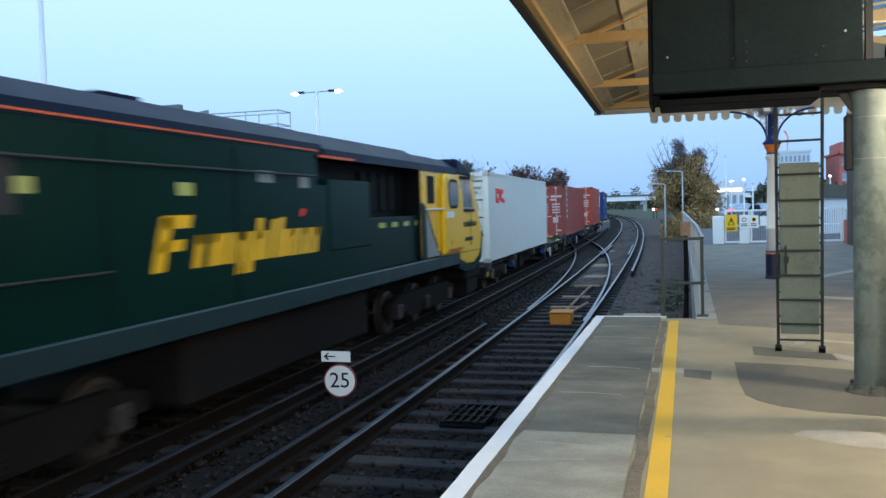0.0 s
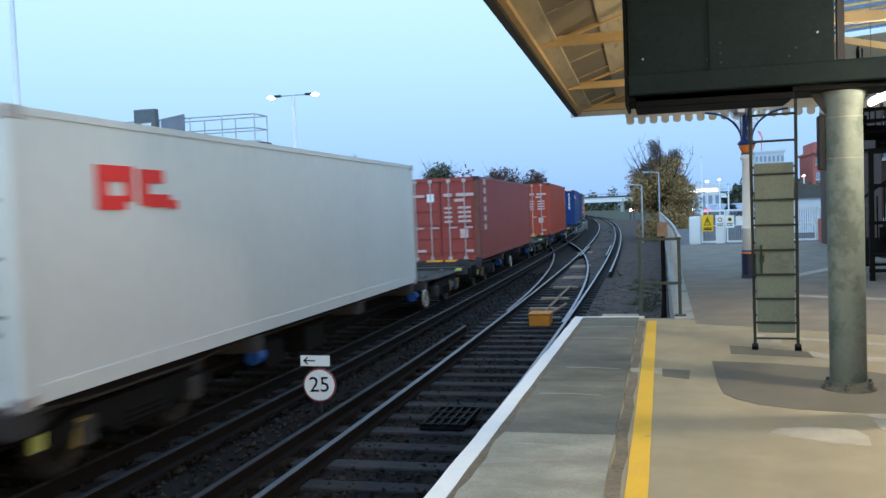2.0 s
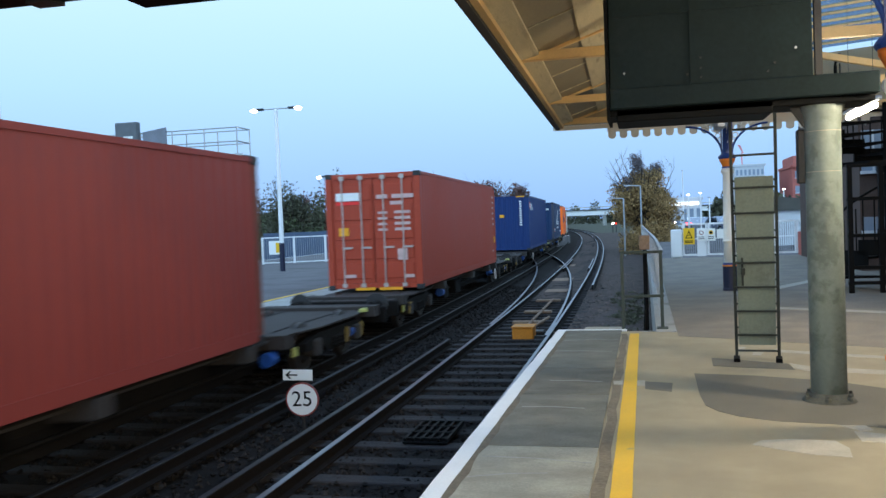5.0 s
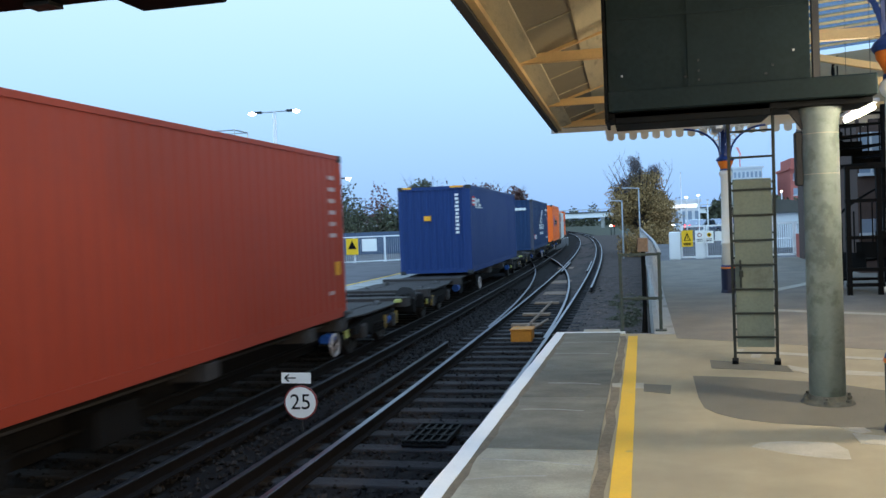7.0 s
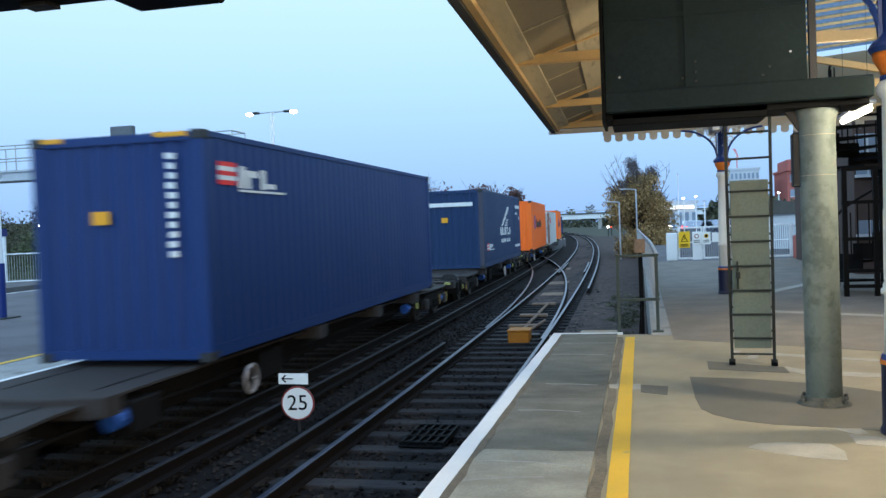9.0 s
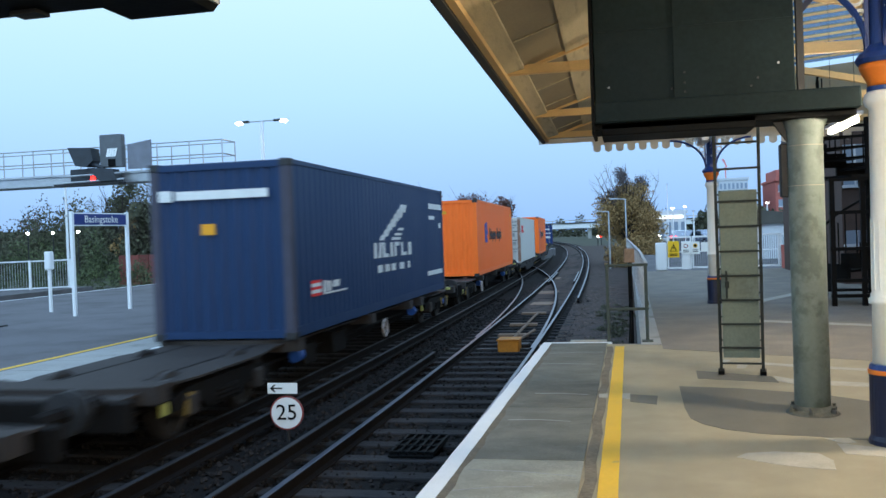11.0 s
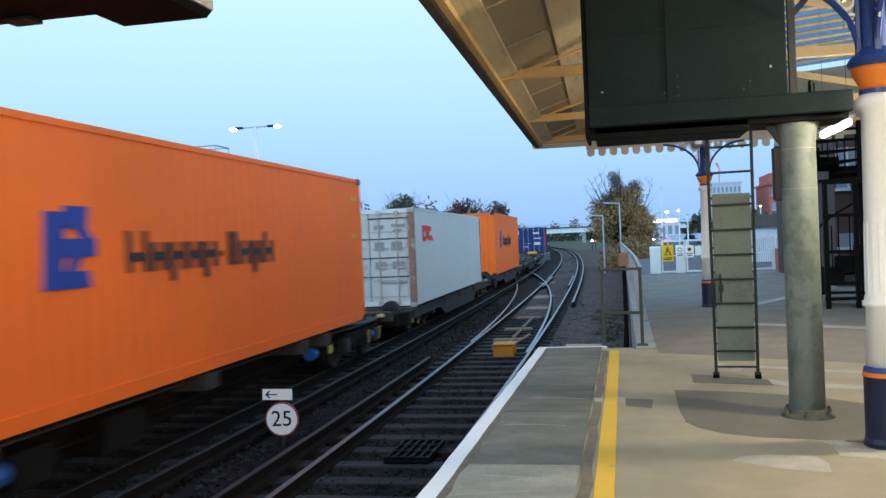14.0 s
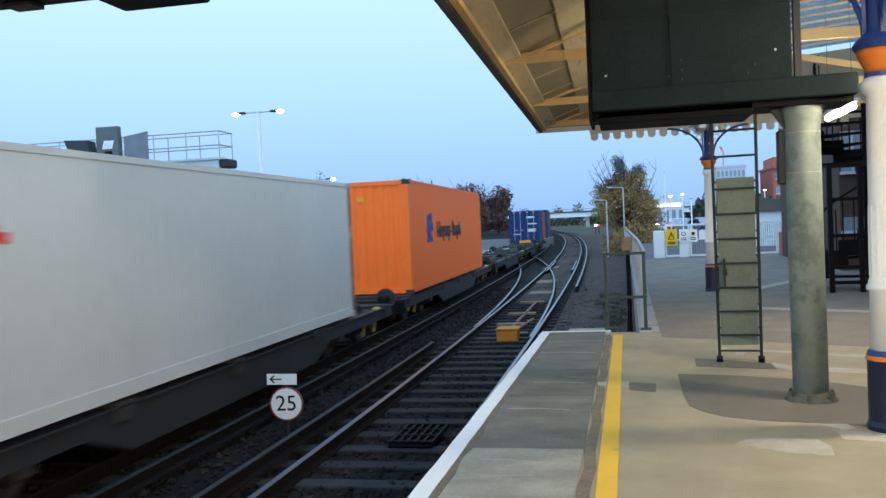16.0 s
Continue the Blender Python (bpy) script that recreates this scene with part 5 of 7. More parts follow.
# ---- ladder with a locked guard panel ----
lad = empty("ladder", pose(0.86, 9.03, 0, 12.5, 0, -6), "dark steel ladder with grey-green locked guard panel", "ladder")
for x in (0, 0.395):
    part("stile", box(x - 0.014, x + 0.014, -0.025, 0.025, 0.0, 2.72), M_LADDER, lad)
    part("rubber_foot", box(x - 0.03, x + 0.03, -0.045, 0.045, -0.005, 0.05), M_BLACK, lad)
for k in range(11):
    part("rung", bar((0, 0, 0.12 + k * 0.245), (0.395, 0, 0.12 + k * 0.245), 0.011), M_LADDER, lad)
gp = part("guard_panel", box(0.025, 0.37, -0.055, -0.035, 0.20, 1.88, 0.006), M_LADPANEL, lad, "grey-green locked guard panel")
for k in range(7):
    part("panel_strap", box(0.0, 0.395, -0.07, -0.055, 0.30 + k * 0.245, 0.318 + k * 0.245), M_LADDER, gp)
part("padlock", box(0.06, 0.10, -0.10, -0.07, 0.93, 1.0, 0.006), M_LADDER, gp)
part("hasp", box(0.065, 0.085, -0.085, -0.07, 0.82, 1.1), M_LADDER, gp)


# ---- cast iron columns ----
def iron_column(m):
    c = empty("iron_column", m, "white cast iron canopy column with navy foot and orange collar", "column", "canopy columns")
    part("foot", lathe(((0.15, 0.0), (0.15, 0.03), (0.138, 0.06), (0.138, 0.47)), 28), M_NAVY, c, "navy painted foot")
    part("foot_band", lathe(((0.145, 0.47), (0.145, 0.50)), 28), M_ORANGEP, c, "orange band")
    part("foot_ring", lathe(((0.14, 0.50), (0.13, 0.535)), 28), M_BLUE, c)
    part("shaft", lathe(((0.115, 0.535), (0.108, 0.93), (0.128, 0.94), (0.128, 0.97), (0.115, 0.98), (0.115, 1.0), (0.105, 1.02), (0.093, 2.23), (0.118, 2.26), (0.126, 2.29), (0.118, 2.33), (0.096, 2.35)), 28), M_CREAM, c, "cream white shaft", smooth=True)
    for k in range(16):
        a = k * math.tau / 16
        part("flute", bar((0.106 * math.cos(a), 0.106 * math.sin(a), 1.03), (0.101 * math.cos(a), 0.101 * math.sin(a), 1.5), 0.004, n=6), M_CREAM, c)
    part("neck_ring", lathe(((0.102, 2.35), (0.102, 2.38)), 24), M_BLUE, c)
    part("collar", lathe(((0.095, 2.38), (0.10, 2.41), (0.142, 2.49), (0.147, 2.53)), 28), M_ORANGEP, c, "orange bell collar", smooth=True)
    part("capital", lathe(((0.155, 2.53), (0.172, 2.56), (0.155, 2.59), (0.11, 2.63), (0.08, 2.66), (0.075, 3.25)), 24), M_BLUE, c, "royal blue capital")
    for k in range(4):
        b = part("bracket", sweep_arc(), M_BLUE, c, "royal blue curved bracket", pose(0, 0, 0, 0, 0, 90 * k))
        lace = bmesh.new()
        for r, x, z in ((0.07, 0.20, 3.12), (0.05, 0.16, 2.98), (0.045, 0.32, 3.18), (0.035, 0.13, 2.86), (0.035, 0.42, 3.21)):
            ring = [(x + r * math.cos(i * math.tau / 14), z + r * math.sin(i * math.tau / 14)) for i in range(15)]
            for p, q in zip(ring, ring[1:]):
                add_bar(lace, (p[0], 0, p[1]), (q[0], 0, q[1]), 0.012, n=5, caps=False)
        part("lacework", lace, M_CREAM, b, "white scrolled iron lacework")
        part("bracket_post", box(0.085, 0.11, -0.02, 0.02, 2.62, 3.25), M_BLUE, c, m=pose(0, 0, 0, 0, 0, 90 * k))
    return c


def sweep_arc():
    bm = bmesh.new()
    pts = [(0.09 + 0.66 * (1 - math.cos(a)), 2.62 + 0.56 * math.sin(a)) for a in np.linspace(0, math.pi / 2, 12)]
    for p, q in zip(pts, pts[1:]):
        add_bar(bm, (p[0], 0, p[1]), (q[0], 0, q[1]), 0.022, n=6)
    return bm


iron_column(pose(1.68, 6.23, 0))
iron_column(pose(1.58, 17.38, 0))
iron_column(pose(1.78, -4.9, 0))

# ---- the canopy ----
can = empty("platform_canopy", pose(-1.20, 0, 0, 0, 0, 1.35), "cream boarded timber platform canopy with trusses and scalloped valance", "canopy", "", "structure")
Y0, Y1 = -16.0, 17.45
part("fascia", box(-0.05, 0.02, Y0, Y1, 3.28, 3.42), M_FASCIA, can, "dark weathered fascia")
part("gutter", box(-0.12, -0.052, Y0, Y1, 3.34, 3.42, 0.012), M_FASCIA, can)
part("inner_board", prism([(0.022, 3.35), (0.30, 3.42), (0.30, 3.46), (0.022, 3.39)], "y", Y0, Y1), M_BOARD, can)
part("soffit", prism([(0.26, 3.44), (2.6, 4.26), (2.6, 4.30), (0.26, 3.49)], "y", Y0, Y1), M_GLAZE, can, "brown boarded soffit")
part("purlin", box(0.03, 0.10, Y0, Y1 - 0.1, 3.30, 3.36), M_TIMBER, can)
for x, w in ((0.78, 0.52), (1.75, 0.20), (2.46, 0.20)):
    z = 3.35 + 0.35 * x
    part("purlin", prism([(x, z - 0.03), (x + w, z - 0.03 + 0.35 * w), (x + w, z + 0.01 + 0.35 * w), (x, z + 0.01)], "y", Y0, Y1 - 0.1), M_BOARD, can, "pale boarded purlin")
for k in range(10):
    y = 17.25 - (0 if k == 0 else 3.2) - max(0, k - 1) * 3.9
    part("tie_beam", box(0.04, 6.0, y - 0.05, y + 0.05, 3.36, 3.47), M_TIMBER, can)
    part("rafter", prism([(0.10, 3.36), (2.6, 4.16), (2.6, 4.24), (0.10, 3.44)], "y", y + 0.051, y + 0.12), M_TIMBER, can)
    part("far_rafter", prism([(2.6, 4.16), (6.0, 3.36), (6.0, 3.46), (2.6, 4.26)], "y", y - 0.04, y + 0.04), M_TIMBER, can)
for k in range(22):
    y = Y0 + k * 1.55
    part("board_batten", prism([(0.31, 3.445), (2.55, 4.228), (2.55, 4.248), (0.31, 3.465)], "y", y, y + 0.03), M_BOARD, can)
glass = bpy.data.materials.new("blue_roof_glazing")
glass.use_nodes = True
gb = glass.node_tree.nodes["Principled BSDF"]
gb.inputs["Base Color"].default_value, gb.inputs["Roughness"].default_value = (0.20, 0.27, 0.37, 1), 0.25
gb.inputs["Transmission Weight"].default_value, gb.inputs["IOR"].default_value = 1.0, 1.02
for k in range(12):
    y = Y0 + 0.3 + k * 2.75
    pane = part("glass_pane", prism([(2.66, 4.31), (7.5, 4.70), (7.5, 4.71), (2.66, 4.32)], "y", y, y + 2.7), glass, can, "bluish roof glazing")
    pane.visible_shadow = False
    for j in range(5):
        part("glazing_bar", prism([(2.66, 4.28), (7.5, 4.67), (7.5, 4.72), (2.66, 4.33)], "y", y + j * 0.54, y + j * 0.54 + 0.03), M_TIMBER, can)
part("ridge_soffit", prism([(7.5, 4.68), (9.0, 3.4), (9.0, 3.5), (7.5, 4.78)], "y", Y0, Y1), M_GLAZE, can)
part("end_board", box(-0.12, 6.0, Y1, Y1 + 0.04, 3.27, 3.36), M_VALANCE, can)
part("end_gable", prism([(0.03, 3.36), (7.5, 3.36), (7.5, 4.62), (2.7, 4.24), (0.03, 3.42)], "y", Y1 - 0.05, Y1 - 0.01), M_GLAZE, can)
part("valance_top", box(0.95, 6.0, Y1 + 0.001, Y1 + 0.03, 3.19, 3.27), M_VALANCE, can)
tooth = None
for k in range(22):
    x = 1.04 + k * 0.222
    out = [(-0.075, 0.0), (-0.075, -0.09), (-0.05, -0.125), (0.0, -0.14), (0.05, -0.125), (0.075, -0.09), (0.075, 0.0)]
    if tooth is None:
        tooth = part("valance_tooth", prism(out, "y", 0, 0.02), M_VALANCE, can, m=pose(x, Y1 + 0.005, 3.19))
    else:
        o = new("valance_tooth", tooth.data)
        o.parent = can
        o.matrix_local = pose(x, Y1 + 0.005, 3.19)
part("lamp_speaker", box(2.95, 3.15, Y1 - 0.6, Y1 - 0.25, 3.08, 3.3, 0.04), M_GALV, can)


# ---- lit tubes under the canopy ----
def tube_lamp(x, y, watts):
    t = empty("tube_lamp", pose(x, y, 2.66), "lit white fluorescent tube in a hung fitting", "lamp", "platform lamps")
    part("housing", box(-0.05, 0.05, -0.78, 0.78, 0.045, 0.09, 0.01), M_GALV, t)
    part("tube", bar((0, -0.66, 0), (0, 0.66, 0), 0.036, n=12), M_TUBE, t, "glowing white tube")
    for yy in (-0.6, 0.6):
        part("hanger", bar((0, yy, 0.09), (0, yy, 1.76), 0.003, n=6), M_DARK, t)
    soft_lamp("tube_light", Matrix.Translation((x, y, 2.55)), 0.1, watts, (1.0, 0.86, 0.63))


for y, watts in ((-9.5, 340.0), (-4.0, 400.0), (1.5, 320.0), (6.4, 180.0), (11.4, 140.0)):
    tube_lamp(2.6, y, watts)

# ---- display housing hung near the platform edge ----
disp = empty("hanging_display", Matrix(), "dark display housing hung under the canopy", "display")
part("housing", prism([(-2.6, 2.31), (-1.72, 2.31), (-1.72, 2.9), (-2.6, 2.9)], "y", 2.3, 2.63), M_BLACK, disp)
part("hood", prism([(-1.72, 2.31), (-1.40, 2.31), (-1.38, 2.33), (-1.38, 2.9), (-1.72, 2.9)], "y", 2.45, 2.80), M_BLACK, disp)
part("hood_edge", box(-1.378, -1.368, 2.46, 2.79, 2.33, 2.9), M_GALV, disp)
part("hinge", box(-2.02, -1.92, 2.55, 2.625, 2.295, 2.309), M_DARK, disp)
part("hanger", box(-1.66, -1.56, 2.52, 2.6, 2.9, 3.30), M_DARK, disp)
part("hanger_arm", box(-1.66, -1.2, 2.52, 2.6, 3.30, 3.36), M_DARK, disp)

# ---- railing at the platform end ----
rl = empty("railing", Matrix(), "green-grey tubular railing with mesh beside the track", "railing")


def rail_x(y):
    return 0.20 - max(0.0, y - 18) * 0.0125


for z in (1.02, 0.44):
    part("cross_rail", box(-0.33, 0.22, 11.62, 11.67, z - 0.018, z + 0.018, 0.006), M_RAILGREEN, rl)
for x in (-0.31, 0.19):
    part("post", box(x - 0.021, x + 0.021, 11.61, 11.66, -1.1 if x < 0 else 0.0, 1.04, 0.004), M_RAILGREEN, rl)
part("post_foot", box(0.12, 0.26, 11.55, 11.7, 0.012, 0.03), M_RAILGREEN, rl)
for z in (1.02, 0.5):
    bm = sweep([(rail_x(y), y, z) for y in np.arange(11.7, 46, 2.0)], ((-0.022, -0.022), (0.022, -0.022), (0.022, 0.022), (-0.022, 0.022)))
    part("top_rail" if z > 1 else "mid_rail", bm, M_GALV if z > 1 else M_RAILGREEN, rl)
for y in np.arange(13.7, 46, 2.0):
    part("post", box(rail_x(y) - 0.025, rail_x(y) + 0.025, y - 0.025, y + 0.025, 0.0, 1.02), M_RAILGREEN, rl)
bm = bmesh.new()
for y in np.arange(11.75, 45, 0.12):
    add_box(bm, rail_x(y) - 0.03, rail_x(y) - 0.024, y - 0.005, y + 0.005, 0.06, 1.0)
for z in np.arange(0.1, 1.0, 0.1):
    for y in np.arange(11.75, 44, 2.0):
        add_box(bm, rail_x(y + 1) - 0.034, rail_x(y + 1) - 0.03, y, y + 2, z - 0.004, z + 0.004)
part("mesh_infill", bm, M_GALV, rl, "galvanised mesh infill")
mk = empty("marker_post", Matrix(), "black post with tan box head beside the railing", "post")
part("post", box(-0.04, 0.02, 12.5, 12.56, -1.1, 1.02), M_BLACK, mk)
part("head", box(-0.09, 0.06, 12.46, 12.6, 1.02, 1.22, 0.01), M_RUSTBAR, mk, "tan box head")
part("stay", bar((0.0, 12.5, 0.5), (-0.12, 12.0, -1.0), 0.015), M_BLACK, mk)

# ---- lamp posts along the walkway ----
for x, y, top in ((-0.2, 60, 3.55), (-1.3, 58, 2.7)):
    lp = empty("lamp_post", pose(x, y, 0), "thin grey lamp post with short arm beside the track", "lamp post", "trackside lamp posts")
    part("pole", bar((0, 0, -1.2), (0, 0, top), 0.06, 0.045), M_GALV, lp)
    part("arm", bar((0, 0, top), (-0.75, 0, top + 0.06), 0.035), M_GALV, lp)
    part("lantern", box(-1.05, -0.7, -0.1, 0.1, top, top + 0.1, 0.03), M_GALV, lp)


# ---- fence, gate and signs at the end of the walkway ----
fen = empty("gate_fence", Matrix(), "galvanised mesh gates with white panels and warning signs", "fence")
FY = 31.2
part("white_block", box(0.88, 1.26, FY - 0.1, FY + 0.15, 0.0, 0.98, 0.03), M_WHITE, fen, "white painted block")
for x0, x1 in ((1.28, 2.1), (2.12, 2.95), (2.98, 4.0), (4.1, 5.0), (5.02, 6.2)):
    gate = part("gate_frame", box(x0, x1, FY, FY + 0.04, 1.12, 1.18), M_WHITE, fen, "white gate frame")
    for a, b, c, d in ((x0, x1, 0.05, 0.11), (x0, x0 + 0.05, 0.11, 1.12), (x1 - 0.05, x1, 0.11, 1.12), (x0, x1, 0.62, 0.65)):
        part("gate_bar", box(a, b, FY, FY + 0.04, c, d), M_WHITE, gate)
    bm = bmesh.new()
    for x in np.arange(x0 + 0.1, x1 - 0.05, 0.07):
        add_box(bm, x, x + 0.012, FY + 0.015, FY + 0.025, 0.1, 1.12)
    part("mesh", bm, M_DARK, gate)
part("post_panel", box(1.76, 2.06, FY - 0.03, FY + 0.06, 0.02, 1.0, 0.01), M_WHITE, fen, "white post panel")
ys_ = part("warning_sign", box(1.3, 1.68, FY - 0.06, FY - 0.04, 0.45, 1.02), M_SIGNYEL, fen, "yellow warning sign with black triangle")
part("triangle", prism([(1.37, 0.66), (1.61, 0.66), (1.49, 0.94)], "y", FY - 0.068, FY - 0.06), M_BLACK, ys_)
part("triangle_inner", prism([(1.41, 0.68), (1.57, 0.68), (1.49, 0.87)], "y", FY - 0.072, FY - 0.068), M_SIGNYEL, ys_)
part("stroke", box(1.48, 1.50, FY - 0.076, FY - 0.072, 0.73, 0.83), M_BLACK, ys_)
for z in (0.5, 0.55):
    part("plain_bar", box(1.36, 1.62, FY - 0.066, FY - 0.06, z, z + 0.03), M_BLACK, ys_)
for x, mm in ((1.76, M_SIGNRED), (2.08, M_SIGNYEL)):
    wsn = part("notice", box(x, x + 0.29, FY - 0.06, FY - 0.04, 0.55, 0.98), M_SIGNWHITE, fen, "white notice")
    part("symbol", bar((x + 0.145, FY - 0.062, 0.84), (x + 0.145, FY - 0.068, 0.84), 0.075, n=16), mm, wsn)
    part("symbol_inner", bar((x + 0.145, FY - 0.068, 0.84), (x + 0.145, FY - 0.072, 0.84), 0.05, n=16), M_SIGNWHITE if mm is M_SIGNRED else M_BLACK, wsn)
    for z in (0.62, 0.68):
        part("plain_bar", box(x + 0.05, x + 0.24, FY - 0.066, FY - 0.06, z, z + 0.025), M_DARK, wsn)
part("notice", box(2.42, 2.85, FY - 0.05, FY - 0.03, 0.62, 0.95), M_SIGNWHITE, fen, "white notice")
pier = link("brick_pier", box(5.0, 5.4, 30.2, 30.9, 0.0, 0.78, 0.01), M_BRICKRED)
tagged(pier, "low red brick pier beside the gates", "brick pier")

carpark = link("car_park", box(0.4, 90, 31.0, 130, -1.3, -0.25), M_FARPLAT)
tagged(carpark, "grey car park beyond the fence", "car park", kind="structure")
shed = empty("low_shed", Matrix(), "low grey shed with pitched roof beyond the fence", "shed")
part("wall", box(6.0, 11.5, 46, 50, -0.25, 1.5), M_PALEWALL, shed)
part("roof", prism([(5.8, 1.5), (11.7, 1.5), (11.7, 1.6), (5.8, 2.3)], "y", 45.8, 50.2), M_FASCIA, shed)


def car(m, color, label):
    c = empty("parked_car", m, label, "car", "parked cars")
    body = part("body", prism([(-2.1, 0.3), (2.1, 0.3), (2.15, 0.7), (1.3, 0.88), (0.6, 1.42), (-1.1, 1.45), (-1.9, 0.95), (-2.15, 0.8)], "y", -0.85, 0.85), color, c)
    part("side_glass", prism([(1.0, 0.92), (0.5, 1.34), (-1.0, 1.36), (-1.55, 0.95)], "y", -0.862, 0.862), M_GLASS, body)
    for x in (-1.35, 1.3):
        for y in (-0.8, 0.8):
            w = part("wheel", bar((x, y - 0.1, 0.32), (x, y + 0.1, 0.32), 0.32, n=16), M_BLACK, c)
            part("rim", bar((x, y - 0.11, 0.32), (x, y + 0.11, 0.32), 0.19, n=12), M_GALV, w)
    part("headlamp", box(2.08, 2.16, -0.8, -0.5, 0.6, 0.72), M_SIGNWHITE, c)
    part("tail_lamp", box(-2.16, -2.08, -0.8, -0.5, 0.7, 0.85), M_SIGNRED, c)
    return c


random.seed(11)
car_paints = [mat("silver_car_paint", (0.42, 0.45, 0.5), 0.25, 0.6, var=0.05), mat("blue_car_paint", (0.05, 0.11, 0.28), 0.25, 0.3, var=0.05), mat("white_car_paint", (0.7, 0.72, 0.74), 0.3, var=0.04)]
names = ["silver parked saloon car in the car park", "dark blue parked hatchback in the car park", "white parked hatchback in the car park"]
for k in range(9):
    car(pose(5.2 + (k % 5) * 2.9 + random.uniform(-0.3, 0.3), 80 + (k // 5) * 9, -0.25, 0, 0, (90 if k % 2 else 62) + random.uniform(-4, 4)), car_paints[k % 3], names[k % 3])
for x, y, h, lit in ((3.2, 66, 2.9, True), (4.6, 75, 3.2, True), (5.5, 60, 4.6, False), (6.4, 70, 4.2, False), (8.2, 80, 3.2, True), (4.1, 58, 2.5, False), (11.0, 74, 3.2, True), (3.6, 84, 5.6, False)):
    lp = empty("car_park_lamp", pose(x, y, -0.25), "pale lamp post in the car park", "lamp post", "car park lamps")
    part("pole", bar((0, 0, 0), (0, 0, h + 0.25), 0.05, 0.04), M_WHITE, lp)
    part("lantern", box(-0.11, 0.11, -0.06, 0.06, h + 0.25, h + 0.31, 0.02), M_LAMPGLOW if lit else M_GALV, lp)
for x, y, r, mm in ((2.3, 70, 0.14, M_LAMPGLOW), (2.75, 60, 0.10, M_REDGLOW), (3.1, 61, 0.07, M_REDGLOW)):
    lg = empty("low_lamp", pose(x, y, -0.25), "small lit lamp on a low post in the car park", "lamp", "car park low lamps")
    part("post", bar((0, 0, 0), (0, 0, 1.0), 0.04), M_DARK, lg)
    part("globe", lathe([(0.02, -r), (r * 0.8, -r * 0.6), (r, 0), (r * 0.8, r * 0.6), (0.02, r)], 12), mm, lg, m=pose(0, 0, 1.1))


def facade(name, x0, x1, y, z0, z1, material, rows, cols, label, glow=False):
    b = empty(name, Matrix(), label, "building")
    part("wall", box(x0, x1, y, y + 14, z0, z1), material, b)
    part("parapet", box(x0 - 0.2, x1 + 0.2, y - 0.15, y + 14.2, z1, z1 + 0.4), material, b)
    dx, dz = (x1 - x0) / cols, (z1 - z0) / rows
    for r in range(rows):
        for c in range(cols):
            w = part("window", box(x0 + c * dx + dx * 0.22, x0 + c * dx + dx * 0.78, y - 0.06, y + 0.02, z0 + r * dz + dz * 0.3, z0 + r * dz + dz * 0.75), M_PALEGLASS, b)
            part("sill", box(x0 + c * dx + dx * 0.2, x0 + c * dx + dx * 0.8, y - 0.14, y, z0 + r * dz + dz * 0.24, z0 + r * dz + dz * 0.3), M_PALEWALL, w)
    return b


facade("office_block", 14.8, 19.4, 150, -1.2, 9.0, M_PALEWALL, 5, 7, "pale office block with rows of windows")
rb = facade("brick_block", 23.4, 30.3, 148, -1.2, 8.4, M_BRICKRED, 4, 4, "tall red brick building with lit stair windows")
part("stair_tower", box(23.4, 27.4, 147.2, 158, 8.4, 10.2), M_BRICKRED, rb)
part("roof_plant", box(24.8, 27.0, 147.15, 147.25, 9.2, 9.9), M_BRICKDARK, rb)
for z in (4.6, 6.2):
    part("lit_window", box(26.0, 27.4, 147.9, 148.05, z, z + 1.1), mat("lit_window_glow", (0.9, 0.85, 0.8), 0.5, glow=0.8), rb)
crane = empty("tower_crane", Matrix(), "red tower crane jib above the roofs", "crane")
part("mast", bar((20.2, 190, -1), (20.2, 190, 14.0), 0.12), M_CRANE, crane)
part("jib", prism([(19.4, 15.6), (20.0, 15.5), (20.6, 13.8), (20.4, 13.8)], "y", 189.9, 190.1), M_CRANE, crane)
sb = facade("supermarket", 3.0, 7.4, 118, -1.2, 3.4, M_PALEWALL, 1, 5, "low white retail building with lit front")
part("lit_sign", box(3.0, 7.0, 117.7, 117.9, 2.7, 3.1), M_SHOPGLOW, sb, "glowing white fascia sign")

# ---- spiral stair and the brick station building ----
st = empty("spiral_stair", pose(4.35, 17.2, 0), "black iron spiral stair in a steel frame", "spiral stair")
part("centre_pole", bar((0, 0, 0), (0, 0, 3.4), 0.07), M_BLACK, st)
def fan(a0, a1, r0, r1):
    """A ring sector between two angles, in degrees."""
    arc = [radians(a0 + (a1 - a0) * i / 6) for i in range(7)]
    return [(r1 * math.cos(a), r1 * math.sin(a)) for a in arc] + [(r0 * math.cos(a), r0 * math.sin(a)) for a in arc[::-1]]


for k in range(17):
    a0, z = 150 + k * 24, 0.19 * (k + 1)
    low_flight = k < 11
    part("tread", prism(fan(a0, a0 + 30, 0.06, 0.80 if low_flight else 0.98), "z", z, z + 0.045), M_BLACK, st)
    part("string", prism(fan(a0 - 3, a0 + 33, 0.80 if low_flight else 0.98, 0.83 if low_flight else 1.02), "z", z - 0.12, z + 0.16), M_BLACK, st)
    for aa in (a0 + 4, a0 + 18):
        u, v = 0.82 * math.cos(radians(aa)), 0.82 * math.sin(radians(aa))
        part("baluster", bar((u, v, z), (u, v, z + 0.9), 0.013, n=6), M_BLACK, st)
pts = [(0.84 * math.cos(radians(150 + k * 9)), 0.84 * math.sin(radians(150 + k * 9)), 1.1 + 0.071 * k) for k in range(46)]
bm = bmesh.new()
